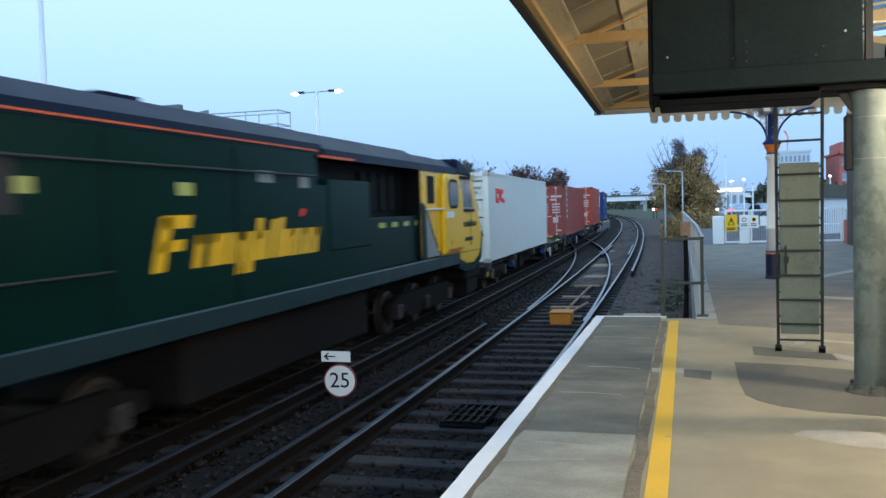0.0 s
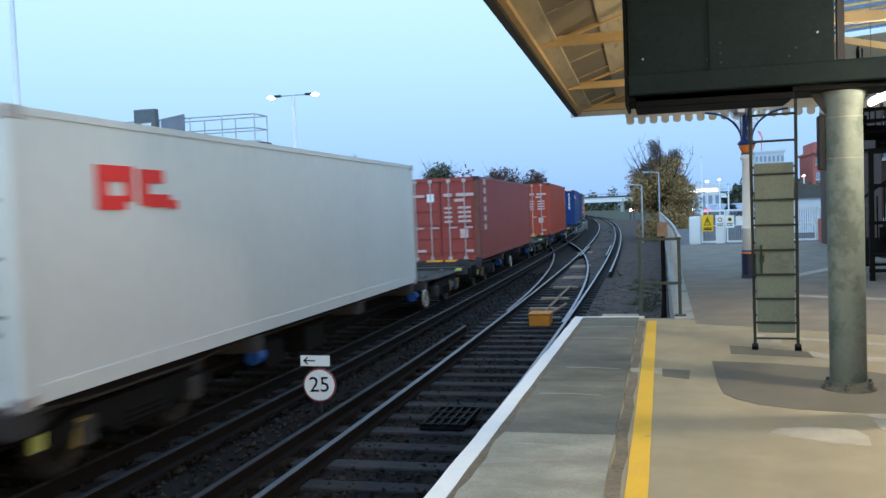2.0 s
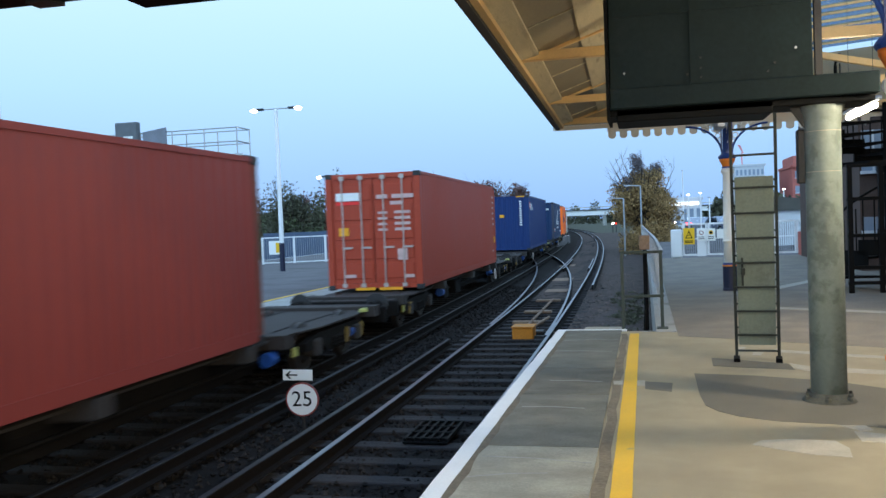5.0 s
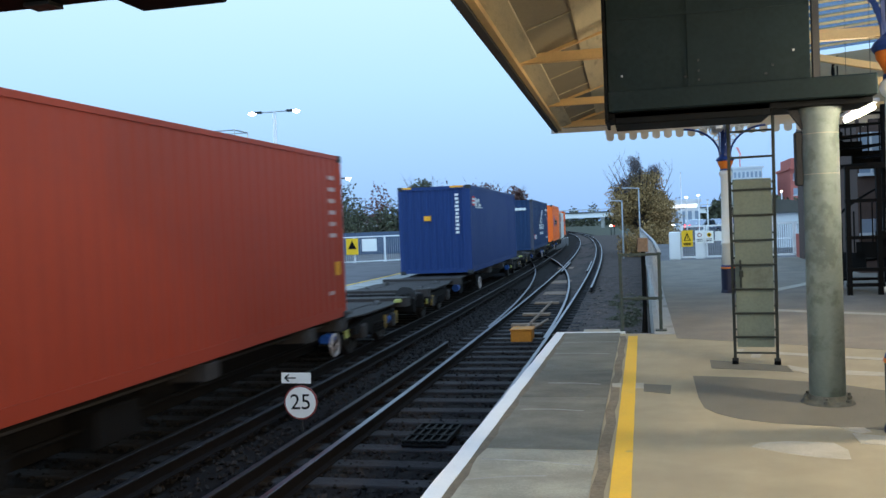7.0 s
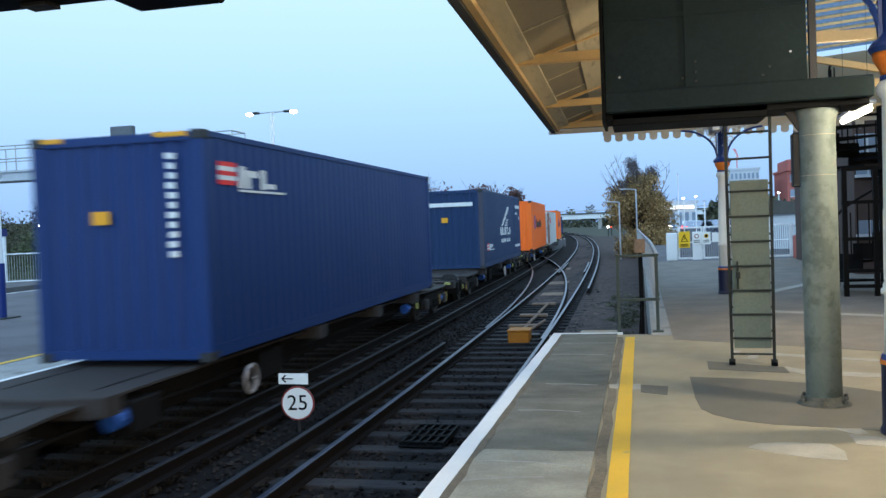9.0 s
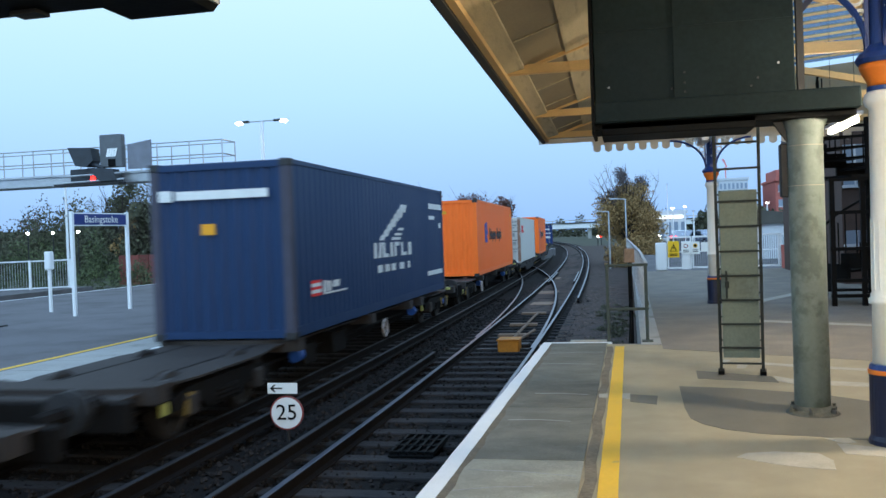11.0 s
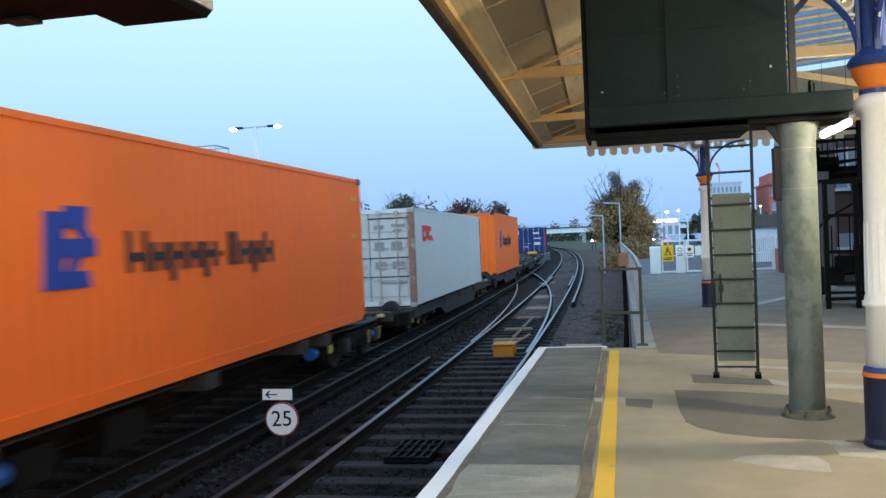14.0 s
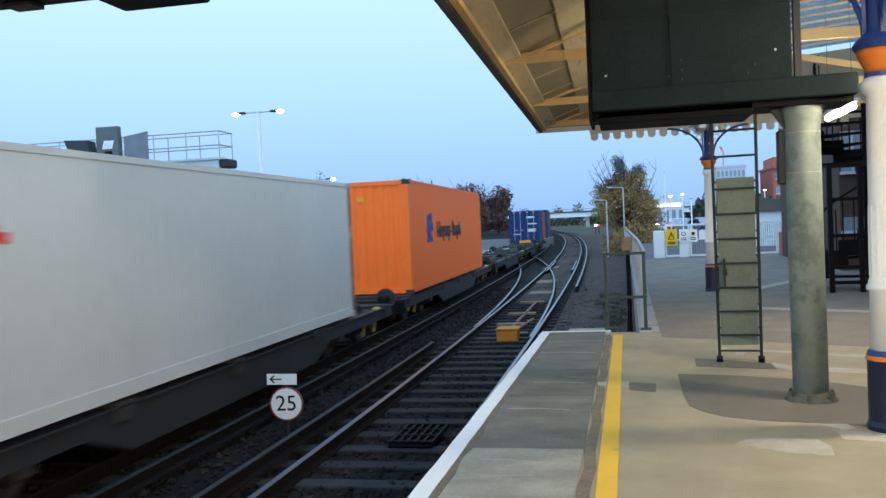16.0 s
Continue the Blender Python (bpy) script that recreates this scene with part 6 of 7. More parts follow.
for p, q in zip(pts, pts[1:]):
    add_bar(bm, p, q, 0.022, n=5, caps=False)
part("handrail", bm, M_BLACK, st)
part("landing", prism(fan(170, 380, 0.06, 1.02), "z", 2.26, 2.31), M_BLACK, st)
for x in (-0.85, -0.35, 0.3, 0.85):
    part("frame_post", box(x - 0.04, x + 0.04, -0.95, -0.87, 0.0, 2.24), M_BLACK, st)
for z in (0.15, 0.42, 0.98, 1.62, 2.2):
    part("frame_rail", box(-0.9, 0.9, -0.96, -0.88, z, z + 0.06), M_BLACK, st)
bd = empty("station_building", Matrix(), "dark brick station building with windows", "building")
part("wall", box(5.6, 12, 14, 30, 0.0, 4.2), M_BRICKDARK, bd)
part("wall", box(4.95, 5.58, 22, 30, 0.0, 4.2), M_BRICKDARK, bd)
for z, h in ((0.95, 0.32), (2.35, 0.95)):
    wn_ = part("window", box(5.0, 5.5, 21.95, 22.02, z, z + h), M_PALEGLASS, bd, "window with sky reflection in its pale colour")
    part("sill", box(4.97, 5.54, 21.9, 22.0, z - 0.07, z), M_PALEWALL, wn_)
    part("glazing_bar", box(5.23, 5.27, 21.93, 21.95, z, z + h), M_PALEWALL, wn_)
# out of view: added only to close the scene on the platform side
bk = link("unseen_closing_wall", box(6.5, 6.8, -40, 12, 0.0, 4.2), M_BRICKDARK)
tagged(bk, "unseen brick wall added to close the scene behind the platform", "wall", kind="structure")

# ---- things on the island platform ----
FZ = FAR_Z
sg = empty("station_sign", Matrix(), "blue station name board with white letters on two white posts", "sign", "station name boards")
for x, y in ((-14.26, 20.0), (-13.97, 22.07)):
    part("post", box(x - 0.045, x + 0.045, y - 0.045, y + 0.045, FZ, 2.5, 0.006), M_WHITE, sg)
turn = math.degrees(math.atan2(0.29, 2.07))
sgm = pose(-14.115, 21.03, 0, 0, 0, -turn)
bdp = part("board", box(-0.03, 0.03, -1.0, 1.0, 2.12, 2.47), M_WHITE, sg, "white edged board", sgm)
part("blue_panel", box(0.031, 0.038, -0.98, 0.98, 2.15, 2.44), M_SIGNBLUE, bdp)
writing("station_name", "Basingstoke", 0.27, M_SIGNWHITE, bdp, pose(0.041, 0.02, 2.29, 90, 0, 90))
s2 = empty("station_sign", Matrix(), "small far blue station name board with white bars", "sign", "station name boards")
for y in (32.4, 34.1):
    part("post", box(-28.56, -28.44, y - 0.05, y + 0.05, FZ, 2.2), M_WHITE, s2)
b2p = part("board", box(-28.44, -28.4, 32.2, 34.2, 1.85, 2.2), M_SIGNBLUE, s2)
part("plain_bar", box(-28.4, -28.39, 32.6, 33.8, 1.96, 2.08), M_SIGNWHITE, b2p)
hp = empty("help_point", pose(-16.1, 21.5, FZ), "white help point box on a post", "help point")
part("post", bar((0, 0, 0), (0, 0, 1.25), 0.05), M_WHITE, hp)
part("box", box(-0.1, 0.1, -0.1, 0.1, 1.2, 1.72, 0.03), M_WHITE, hp)
lpp = empty("platform_lamp_post", pose(-14.7, 17.4, FZ), "tall white lamp post with navy foot on the island platform", "lamp post", "island lamp posts")
part("pole", bar((0, 0, 1.3), (0, 0, 8.0), 0.085, 0.06, 14), M_WHITE, lpp)
part("foot", bar((0, 0, 0.02), (0, 0, 1.3), 0.11, n=16), M_SIGNBLUE, lpp, "navy blue foot")
part("foot_plate", box(-0.28, 0.28, -0.28, 0.28, 0, 0.03), M_DARK, lpp)
part("clamp", box(-0.11, 0.11, -0.11, 0.11, 3.3, 3.42), M_GALV, lpp)


def twin_lamp(x, y, h):
    t = empty("twin_lamp", pose(x, y, FZ), "tall pale lamp post with two lit lanterns", "lamp post", "island lamp posts")
    part("pole", bar((0, 0, 1.2), (0, 0, h), 0.10, 0.075, 12), M_WHITE, t)
    part("foot", bar((0, 0, 0), (0, 0, 1.2), 0.11, n=14), M_NAVY, t)
    part("cross_arm", bar((-0.75, 0, h + 0.02), (0.75, 0, h + 0.02), 0.025), M_GALV, t)
    for sg_ in (-1, 1):
        ln = part("lantern", box(sg_ * 0.72 - 0.16, sg_ * 0.72 + 0.16, -0.09, 0.09, h - 0.02, h + 0.07, 0.02), M_DARK, t)
        part("lit_glass", lathe([(0.02, -0.10), (0.14, -0.06), (0.17, 0.0), (0.10, 0.05), (0.02, 0.07)], 14), M_LAMPGLOW, ln, "bright lit lantern glass", pose(sg_ * 1.0, 0, h))
    return t


twin_lamp(-15.0, 34, 6.85)
for x, y, h in ((-18.4, 50, 4.9),):
    twin_lamp(x, y, h)

yp = empty("yard_pole", pose(-36.0, 50, FAR_Z), "plain tall pale pole behind the far platform", "pole")
part("pole", bar((0, 0, -0.9), (0, 0, 6.4), 0.09, 0.07, 10), M_WHITE, yp)
part("bracket", box(-0.12, 0.12, -0.08, 0.08, 3.9, 4.05), M_GALV, yp)

# signal gantry
M_HOOD = mat("blue_black_signal_paint", (0.022, 0.028, 0.036), 0.5, var=0.4, scale=4)
M_SIDEGREY = mat("grey_signal_back_panel", (0.17, 0.18, 0.21), 0.6, var=0.3, scale=2)
M_INDIC = mat("indicator_grey", (0.10, 0.11, 0.12), 0.5, var=0.3, scale=3)
gy = 33.9
ga = empty("signal_gantry", Matrix(), "grey steel signal gantry with railings over the tracks", "signal gantry")
part("leg", lathe(((0.34, FZ), (0.34, 0.1), (0.27, 0.2), (0.27, 3.7), (0.45, 4.28)), 20), M_GALV, ga, m=pose(-17.1, gy, 0))
part("beam", box(-48, -16.6, gy - 0.5, gy + 0.5, 4.3, 4.78, 0.03), M_GALV, ga)
part("beam_end", box(-16.6, -16.2, gy - 0.45, gy + 0.45, 4.35, 4.72, 0.06), M_DARK, ga)
part("walkway", box(-48, -16.3, gy - 0.62, gy - 0.5, 4.70, 4.78), M_GALV, ga)
for z in (5.30, 5.88):
    part("hand_rail", bar((-48, gy - 0.6, z), (-16.5, gy - 0.6, z), 0.03, n=6), M_GALV, ga)
    part("hand_rail", bar((-48, gy + 0.6, z), (-16.5, gy + 0.6, z), 0.03, n=6), M_GALV, ga)
    part("end_rail", bar((-16.5, gy - 0.6, z), (-16.5, gy + 0.6, z), 0.03, n=6), M_GALV, ga)
for k in range(21):
    x = -16.5 - k * 1.5
    for yy in (gy - 0.6, gy + 0.6):
        part("rail_post", bar((x, yy, 4.7), (x, yy, 5.9), 0.03, n=6), M_GALV, ga)
sh = empty("colour_light_signal", Matrix(), "dark hooded signal head showing red on the gantry", "signal")
part("hood", prism([(-23.3, 5.85), (-22.2, 5.78), (-22.1, 5.25), (-22.4, 5.0), (-22.95, 5.05)], "y", gy - 1.3, gy - 0.7), M_HOOD, sh)
part("bracket", box(-24.1, -21.0, gy - 1.2, gy - 0.65, 4.22, 4.32), M_DARK, sh)
part("backboard", box(-23.5, -22.0, gy - 0.9, gy - 0.68, 4.3, 4.95, 0.03), M_HOOD, sh)
part("hood", prism([(-22.4, 4.95), (-21.2, 4.85), (-21.0, 4.35), (-21.8, 4.35)], "y", gy - 1.3, gy - 0.8), M_HOOD, sh)
part("red_lens", bar((-22.35, gy - 0.95, 4.5), (-22.35, gy - 1.0, 4.5), 0.12, n=16), M_REDGLOW, sh, "glowing red lens")
ri = part("route_indicator", box(-22.0, -20.95, gy - 0.95, gy - 0.65, 4.95, 6.35, 0.03), M_INDIC, sh, "grey route indicator panel")
for k in range(4):
    part("stripe", prism([(-21.7 + k * 0.12, 5.4), (-21.6 + k * 0.12, 5.4), (-21.5 + k * 0.12, 5.75), (-21.6 + k * 0.12, 5.75)], "y", gy - 0.965, gy - 0.95), M_SIGNWHITE, ri)
part("plate", box(-21.6, -21.25, gy - 0.965, gy - 0.95, 4.97, 5.3), M_BLACK, ri)
for z0 in (4.35, 4.62):
    part("bracket_bar", bar((-23.6, gy - 1.25, z0), (-20.7, gy - 1.25, z0 + 0.05), 0.04, n=6), M_GALV, sh)
part("lamp_arm", bar((-22.5, gy - 1.1, 5.2), (-21.7, gy - 1.1, 4.9), 0.09, n=8), M_HOOD, sh)
part("side_panel", prism([(-20.8, 4.85), (-19.7, 4.85), (-19.7, 6.05), (-20.8, 5.9)], "y", gy - 0.75, gy - 0.68), M_SIDEGREY, sh)

for x0, w_, hh_ in ((-19.65, 0.85, 1.15), (-18.75, 0.7, 1.05), (-18.0, 0.7, 1.1), (-17.25, 0.5, 1.05)):
    cb = empty("relay_cabinet", pose(x0, 33.2, FZ), "grey metal trackside cabinet on the island platform", "cabinet", "relay cabinets")
    bdy = part("body", box(0, w_, 0, 0.6, 0.0, hh_, 0.01), M_GALV, cb)
    part("lid", box(-0.03, w_ + 0.03, -0.03, 0.63, hh_, hh_ + 0.05), M_GALV, cb)
    dr = part("door", box(0.05, w_ - 0.05, -0.015, 0.0, 0.08, hh_ - 0.08), M_GALV, bdy)
    part("handle", box(w_ / 2, w_ / 2 + 0.1, -0.03, -0.015, hh_ * 0.55, hh_ * 0.65), M_DARK, dr)


def mesh_fence(p, q, h, label, z=FZ):
    a, b = Vector((*p, z)), Vector((*q, z))
    f = empty("mesh_fence", Matrix(), label, "fence", "island fences")
    n = max(1, round((b - a).length / 1.7))
    for k in range(n + 1):
        c = a.lerp(b, k / n)
        part("post", box(c.x - 0.045, c.x + 0.045, c.y - 0.045, c.y + 0.045, z, z + h), M_WHITE, f)
    for zz in (0.06, h - 0.04):
        part("rail", bar(a + Vector((0, 0, zz)), b + Vector((0, 0, zz)), 0.035, n=6), M_WHITE, f)
    bm = bmesh.new()
    m = round((b - a).length / 0.11)
    for k in range(m):
        c = a.lerp(b, k / m)
        add_box(bm, c.x - 0.006, c.x + 0.006, c.y - 0.006, c.y + 0.006, z + 0.06, z + h - 0.04)
    part("mesh", bm, M_GALV, f)
    return f


fr = mesh_fence((-19.3, 41.3), (-9.0, 46.0), 1.4, "white framed mesh fence across the island platform end")
fr2 = mesh_fence((-27.9, 33.1), (-25.1, 35.0), 1.33, "white framed mesh fence on the far platform")
fr3 = mesh_fence((-31.0, 30.6), (-28.0, 33.0), 1.33, "white framed mesh fence on the far platform")
n1 = part("notice", box(-18.9, -18.2, 41.2, 41.24, 0.25, 0.95), M_SIGNWHITE, fr, "white and yellow notice")
part("symbol", box(-18.5, -18.24, 41.18, 41.2, 0.35, 0.85), M_SIGNYEL, n1)
n2 = part("warning_sign", box(-15.2, -14.55, 42.9, 42.94, 0.2, 1.05), M_SIGNYEL, fr, "yellow warning sign with black triangle")
part("triangle", prism([(-15.1, 0.5), (-14.65, 0.5), (-14.87, 0.95)], "y", 42.88, 42.9), M_BLACK, n2)
part("notice", box(-14.4, -13.6, 43.1, 43.14, 0.35, 1.0), M_SIGNWHITE, fr, "white notice")

# ---- bridge over the line ----
br = empty("road_bridge", Matrix(), "long pale girder road bridge over the tracks", "bridge")
part("girder", box(-110, 30, 300, 306, 2.5, 4.1), M_BRIDGE, br)
part("deck", box(-110, 30, 299.6, 306.4, 4.1, 4.5), M_FASCIA, br)
for x in np.arange(-110, 30, 3.0):
    part("parapet_post", box(x, x + 0.25, 299.6, 299.8, 4.5, 5.4), M_GALV, br)
part("parapet_rail", box(-110, 30, 299.55, 299.75, 5.1, 5.4), M_GALV, br)
for x in (-48, -33, -14):
    part("pier", box(x, x + 1.2, 301, 305, -1.2, 2.5), M_CONCRETE, br)
for x, y, r, mm in ((-5.3, 150, 0.17, M_LAMPGLOW), (-4.75, 150, 0.15, M_REDGLOW)):
    lg = empty("track_signal", pose(x, y, 0), "small lit trackside signal far along the line", "signal", "far signals")
    part("post", bar((0, 0.1, -1.15), (0, 0.1, 0.2), 0.08), M_DARK, lg)
    part("lens", lathe([(0.02, -r), (r * 0.8, -r * 0.6), (r, 0), (r * 0.8, r * 0.6), (0.02, r)], 12), mm, lg, m=pose(0, 0, 0.45))


# ---- trees ----
M_HOARD = mat("blue_grey_hoarding", (0.06, 0.09, 0.15), 0.6, var=0.15)

def leaf_cloud(n, blobs, size, seed):
    rng = np.random.default_rng(seed)
    w = np.array([b[3] * b[4] * b[5] for b in blobs])
    pick = rng.choice(len(blobs), n, p=w / w.sum())
    B = np.array([b[:6] for b in blobs])[pick]
    d = rng.normal(size=(n, 3))
    d /= np.linalg.norm(d, axis=1)[:, None]
    r = rng.random(n) ** 0.5
    ragged = 1 + 0.25 * np.sin(d[:, 0] * 7 + pick) * np.cos(d[:, 2] * 9)
    c = B[:, :3] + d * r[:, None] * B[:, 3:6] * ragged[:, None]
    u = rng.normal(size=(n, 3))
    u /= np.linalg.norm(u, axis=1)[:, None]
    v = np.cross(u, rng.normal(size=(n, 3)))
    v /= np.linalg.norm(v, axis=1)[:, None]
    s = size * rng.uniform(0.5, 1.3, (n, 1))
    pts = np.stack((c - u * s, c + v * s * 0.55, c + u * s, c - v * s * 0.55), 1).reshape(-1, 3)
    return pts.tolist(), (np.arange(n)[:, None] * 4 + np.arange(4)[None]).tolist()


def limbs(root, h, spread, seed, n=14, r=0.12):
    rng = random.Random(seed)
    bm = bmesh.new()
    root = Vector(root)
    add_bar(bm, root, root + Vector((0, 0, h * 0.45)), r, r * 0.7, 8)
    for k in range(n):
        a = rng.uniform(0, math.tau)
        p = root + Vector((0, 0, h * rng.uniform(0.12, 0.45)))
        q = p + Vector((math.cos(a) * spread * rng.uniform(0.3, 0.7), math.sin(a) * spread * rng.uniform(0.3, 0.7), h * rng.uniform(0.25, 0.4)))
        e = q + Vector((math.cos(a) * spread * 0.3, math.sin(a) * spread * 0.3, h * rng.uniform(0.12, 0.3)))
        add_bar(bm, p, q, r * 0.4, r * 0.22, 5)
        add_bar(bm, q, e, r * 0.22, r * 0.06, 4)
        for _ in range(3):
            g = q.lerp(e, rng.random())
            add_bar(bm, g, g + Vector((rng.uniform(-1, 1), rng.uniform(-1, 1), rng.uniform(0.3, 1.2))) * spread * 0.35, r * 0.09, r * 0.03, 3)
    return bm


def tree(name, x, y, z, h, wide, leaf, n, size, seed, label, bare=0.25, twigs=0):
    t = empty(name, Matrix(), label, "tree", "trees")
    part("trunk", limbs((x, y, z), h, wide, seed, 34, 0.022 * h), M_TRUNK, t)
    rng = random.Random(seed)
    blobs = []
    for k in range(26):
        a, rr, zz = rng.uniform(0, math.tau), rng.uniform(0.1, 0.75) * wide, rng.uniform(0.12, 1 - bare)
        taper = 1.0 if zz < 0.55 else 1.25 - zz * 0.75
        b = wide * rng.uniform(0.25, 0.5)
        blobs.append((x + math.cos(a) * rr * taper, y + math.sin(a) * rr * taper, z + zz * h, b, b, b * 0.8))
    raw("crown", *leaf_cloud(n, blobs, size, seed), leaf, t)
    if twigs:
        tips = []
        for k in range(22):
            a, rr, zz = rng.uniform(0, math.tau), rng.uniform(0.0, 0.8) * wide, rng.uniform(0.6, 1.0)
            tips.append((x + math.cos(a) * rr * (1.75 - zz), y + math.sin(a) * rr, z + zz * h, 0.16 * wide, 0.16 * wide, 0.09 * h))
        raw("upper_crown", *leaf_cloud(twigs, tips, size * 0.7, seed + 50), M_TWIGS, t, "grey bare twigs above the leaves")
    return t


tree("autumn_tree", -0.1, 64, -1.1, 7.0, 2.6, M_LEAF_AUTUMN, 24000, 0.08, 3, "thinning yellow-brown autumn tree beside the walkway", 0.2, 9000)
tree("autumn_tree", 0.5, 68, -1.1, 5.2, 2.0, M_LEAF_AUTUMN, 20000, 0.08, 4, "thinning yellow-brown autumn tree beside the walkway", 0.15)
tree("round_tree", -53.0, 205, -1.1, 14.5, 5.0, M_LEAF_DARK, 5000, 0.35, 6, "bare rounded dark tree on the skyline", 0.1)
tree("round_tree", -62.0, 230, -1.1, 13.0, 4.0, M_LEAF_DARK, 3000, 0.35, 7, "bare rounded dark tree on the skyline", 0.1)
tree("rust_tree", -36.0, 200, -1.0, 12.0, 5.5, M_LEAF_RUST, 6000, 0.35, 8, "rust brown tree beyond the tracks", 0.08)
tree("rust_tree", -30.0, 205, -1.0, 11.5, 5.0, M_LEAF_RUST, 6000, 0.35, 9, "rust brown tree beyond the tracks", 0.08)
tree("rust_tree", -42.0, 210, -1.0, 10.0, 5.5, M_LEAF_RUST, 5000, 0.35, 10, "rust brown tree beyond the tracks", 0.08)
tree("round_tree", -50.0, 78, -1.0, 9.0, 3.0, M_LEAF_DARK, 5000, 0.2, 12, "dark rounded tree behind the far platform", 0.05)
tree("round_tree", -40.0, 66, -1.0, 6.5, 2.6, M_LEAF_DARK, 5000, 0.2, 13, "dark green tree behind the station sign", 0.08)


def thicket(name, leaf, x0, x1, y, h, n, size, seed, label):
    rng = random.Random(seed)
    blobs = []
    k = max(6, int((x1 - x0) / (h * 0.35)))
    for i in range(k):
        x = x0 + (x1 - x0) * (i + rng.random()) / k
        hh = h * rng.choice((0.5, 0.65, 0.8, 1.0, 1.2)) * rng.uniform(0.85, 1.1)
        blobs.append((x, y + rng.uniform(-3, 3), -1.1 + hh * 0.45, h * rng.uniform(0.25, 0.45), h * 0.4, hh * 0.58))
    return tagged(raw(name, *leaf_cloud(n, blobs, size, seed), leaf), label, "trees", kind="stuff")


thicket("far_woods", M_LEAF_DARK, -75, -26, 76, 5.6, 34000, 0.15, 21, "dark autumn scrub behind the far platforms")
thicket("far_woods", M_LEAF_GREEN, -78, -24, 70, 3.6, 16000, 0.14, 22, "olive green scrub behind the far platforms")
thicket("far_woods", M_LEAF_DARK, -100, -40, 92, 8.2, 42000, 0.18, 29, "tall dark autumn trees behind the yard")
thicket("far_woods", M_LEAF_GREEN, -50, -27, 50, 1.7, 9000, 0.09, 30, "low dark green bushes behind the far platform")
tree("round_tree", -58.0, 88, -1.0, 8.0, 2.4, M_LEAF_DARK, 5000, 0.16, 41, "thin dark tree behind the far platform", 0.1)
tree("autumn_tree", -45.0, 72, -1.0, 6.0, 2.0, M_LEAF_AUTUMN, 4000, 0.14, 42, "yellowing tree behind the far platform", 0.15)
tree("autumn_tree", -31.5, 74, -1.0, 6.2, 2.2, M_LEAF_DARK, 5000, 0.15, 43, "dark olive tree behind the far platform", 0.15)
panel = empty("red_fence", Matrix(), "dull red timber fence behind the far platform", "fence")
M_REDFENCE = mat("dull_red_timber", (0.17, 0.045, 0.035), 0.8, var=0.25, per_object=0.25)
for k in range(6):
    part("board", box(-36.2 + k * 0.8, -35.45 + k * 0.8, 56, 56.08, -1.17, 0.95), M_REDFENCE, panel)
hoard = empty("blue_hoarding", Matrix(), "blue-grey metal hoarding behind the island platform", "hoarding")
for k in range(10):
    part("sheet", box(-27.0 + k * 1.2, -25.83 + k * 1.2, 58, 58.06, -0.6, 1.3), M_HOARD, hoard)
thicket("far_woods", M_LEAF_DARK, -230, -40, 235, 10.5, 22000, 0.5, 23, "dark woods along the skyline")
thicket("far_woods", M_LEAF_RUST, -280, -50, 300, 16.0, 20000, 0.6, 24, "brown wooded hillside on the skyline")
thicket("far_woods", M_LEAF_DARK, -120, 60, 420, 9.5, 12000, 0.8, 25, "dark woods beyond the bridge")
thicket("far_woods", M_LEAF_DARK, 15, 34, 125, 6.5, 6000, 0.4, 26, "dark trees before the brick building")
thicket("lineside_scrub", M_LEAF_AUTUMN, -1.3, 1.9, 62, 2.3, 9000, 0.08, 28, "brown scrub round the foot of the autumn tree")
thicket("far_woods", M_LEAF_DARK, 4, 16, 132, 4.5, 4000, 0.4, 27, "dark trees behind the car park")
hill = link("hill", prism([(-400, -2), (-30, -2), (-45, 3), (-80, 6), (-160, 9), (-400, 12)], "y", 330, 360), M_GRASS)
tagged(hill, "dim wooded hillside behind the station", "hill", kind="structure")


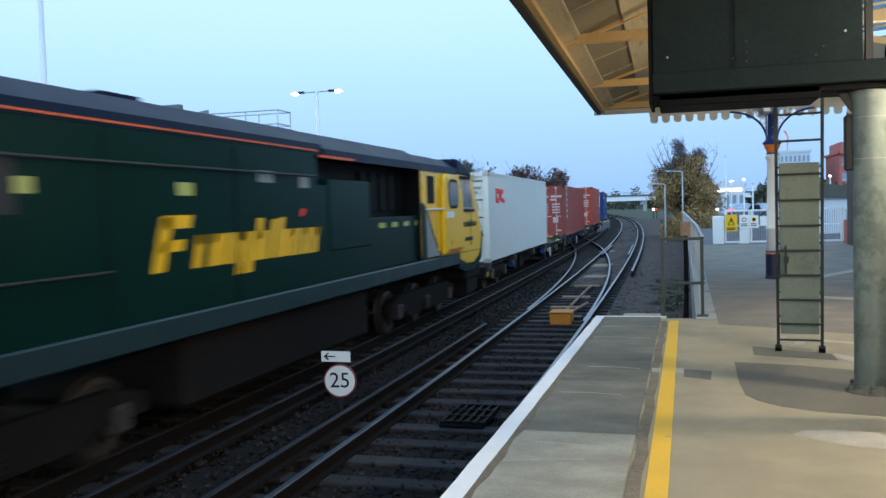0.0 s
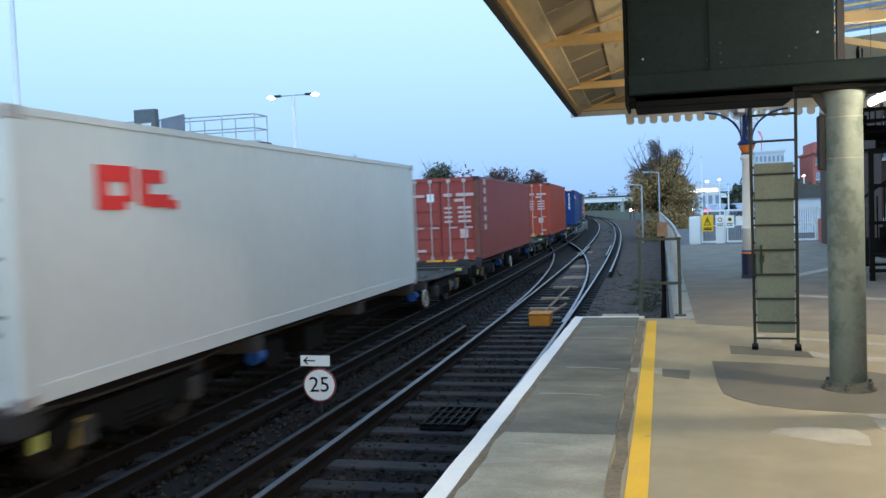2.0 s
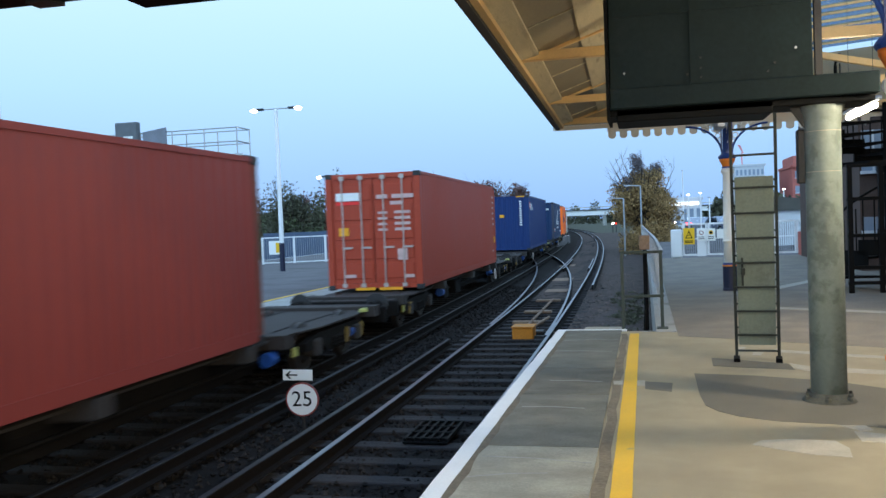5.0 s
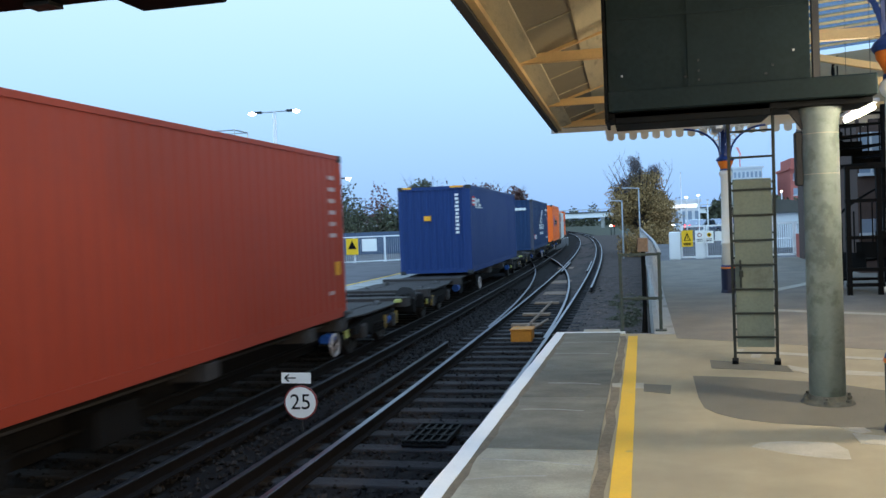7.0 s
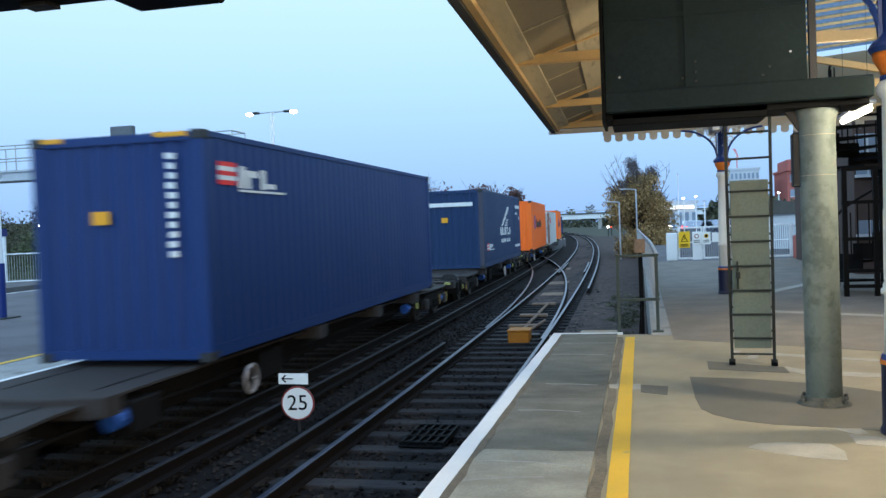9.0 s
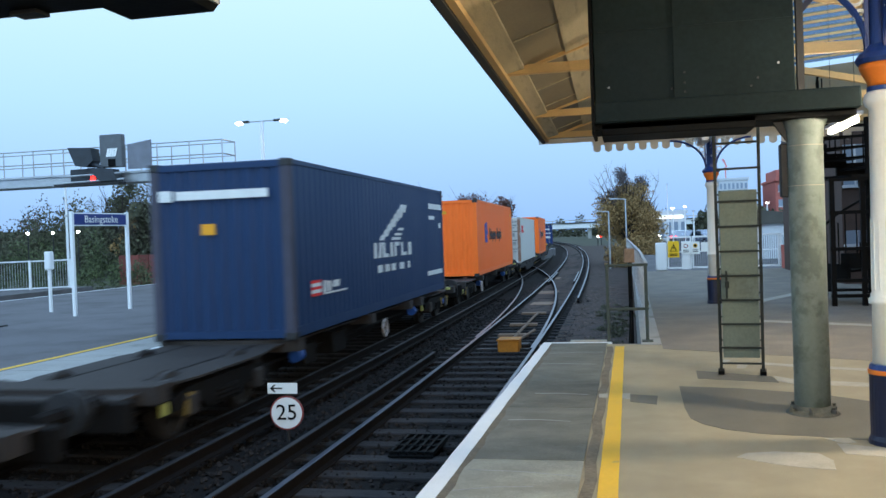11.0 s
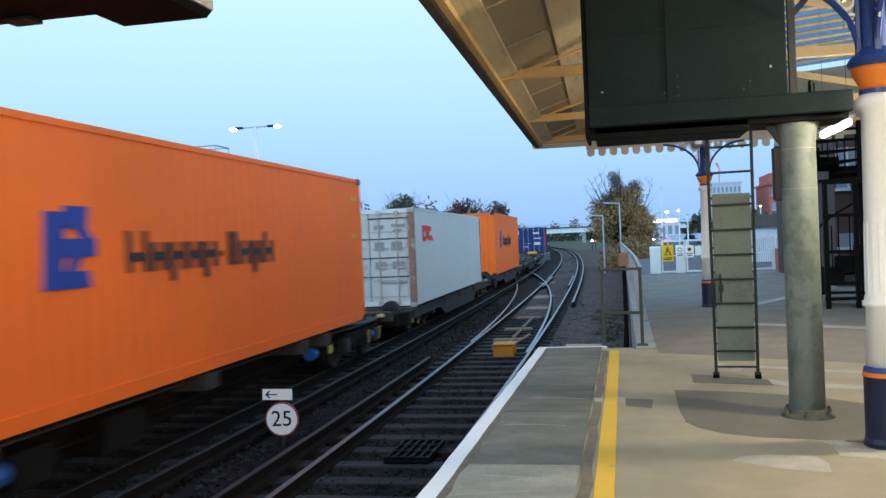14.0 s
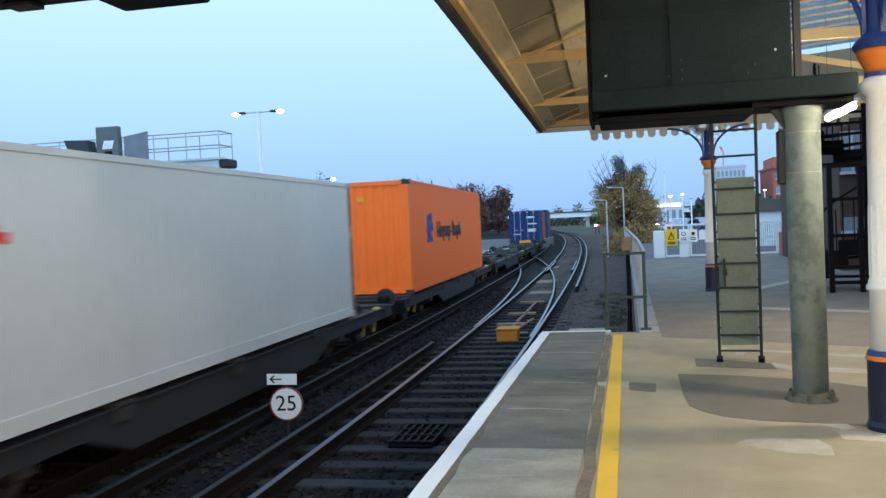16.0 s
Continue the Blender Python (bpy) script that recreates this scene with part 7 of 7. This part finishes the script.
# ---- cables on the ballast past the platform end ----
cable_rng = random.Random(4)
for x0, y0 in ((-1.3, 19.0), (-0.9, 23.0), (-1.5, 27.5)):
    pts = [Vector((x0, y0, -1.085))]
    for k in range(14):
        pts.append(pts[-1] + Vector((cable_rng.uniform(0.02, 0.16), cable_rng.uniform(-0.5, 0.7), 0)))
    bm = bmesh.new()
    for p, q in zip(pts, pts[1:]):
        add_bar(bm, p, q, 0.022, n=6)
    tagged(link("cable", bm, M_BLACK), "black cable lying loose on the ballast", "cable", "loose cables")
wd_rng = np.random.default_rng(9)
blobs = [(wd_rng.uniform(-1.0, 0.0), wd_rng.uniform(12.5, 30), -1.08, 0.16, 0.2, 0.10) for _ in range(70)]
tagged(raw("weeds", *leaf_cloud(9000, blobs, 0.03, 31), M_LEAF_DARK), "low dark weeds on the ballast beside the railing", "weeds", kind="stuff")
for x, y in ((-48.3, 62.0), (-46.4, 62.6), (-44.5, 63.2)):
    yl = empty("yard_lamp", pose(x, y, FAR_Z), "small lit yard lamp on a post behind the far platform", "lamp", "yard lamps")
    part("post", bar((0, 0, -0.9), (0, 0, 3.1), 0.04), M_DARK, yl)
    part("lit_head", lathe([(0.02, -0.12), (0.11, -0.07), (0.14, 0), (0.11, 0.07), (0.02, 0.12)], 12), M_LAMPGLOW, yl, m=pose(0, 0, 3.2))


def motions():
    """The train rolls towards and past the camera at an even speed."""
    for thing, s, z in MOVERS:
        rows = []
        for k in range(33):
            t = k * 0.5
            p, _ = on_track(s - SPEED * t, TRAIN_X)
            far_end, _ = on_track(s - SPEED * t + 12.0, TRAIN_X)
            turn = math.atan2(far_end.x - p.x, far_end.y - p.y)
            rows.append((t, Matrix.Translation((p.x, p.y, z)) @ Matrix.Rotation(-turn, 4, "Z")))
        walk(thing, rows)
    # the wheels roll
    step = 2 / 30
    for wheels, a in SPINNERS:
        walk(wheels, [(k * step, pose(0, a, 0.425, math.degrees(SPEED * k * step / 0.425), 0, 0)) for k in range(241)])


motions()
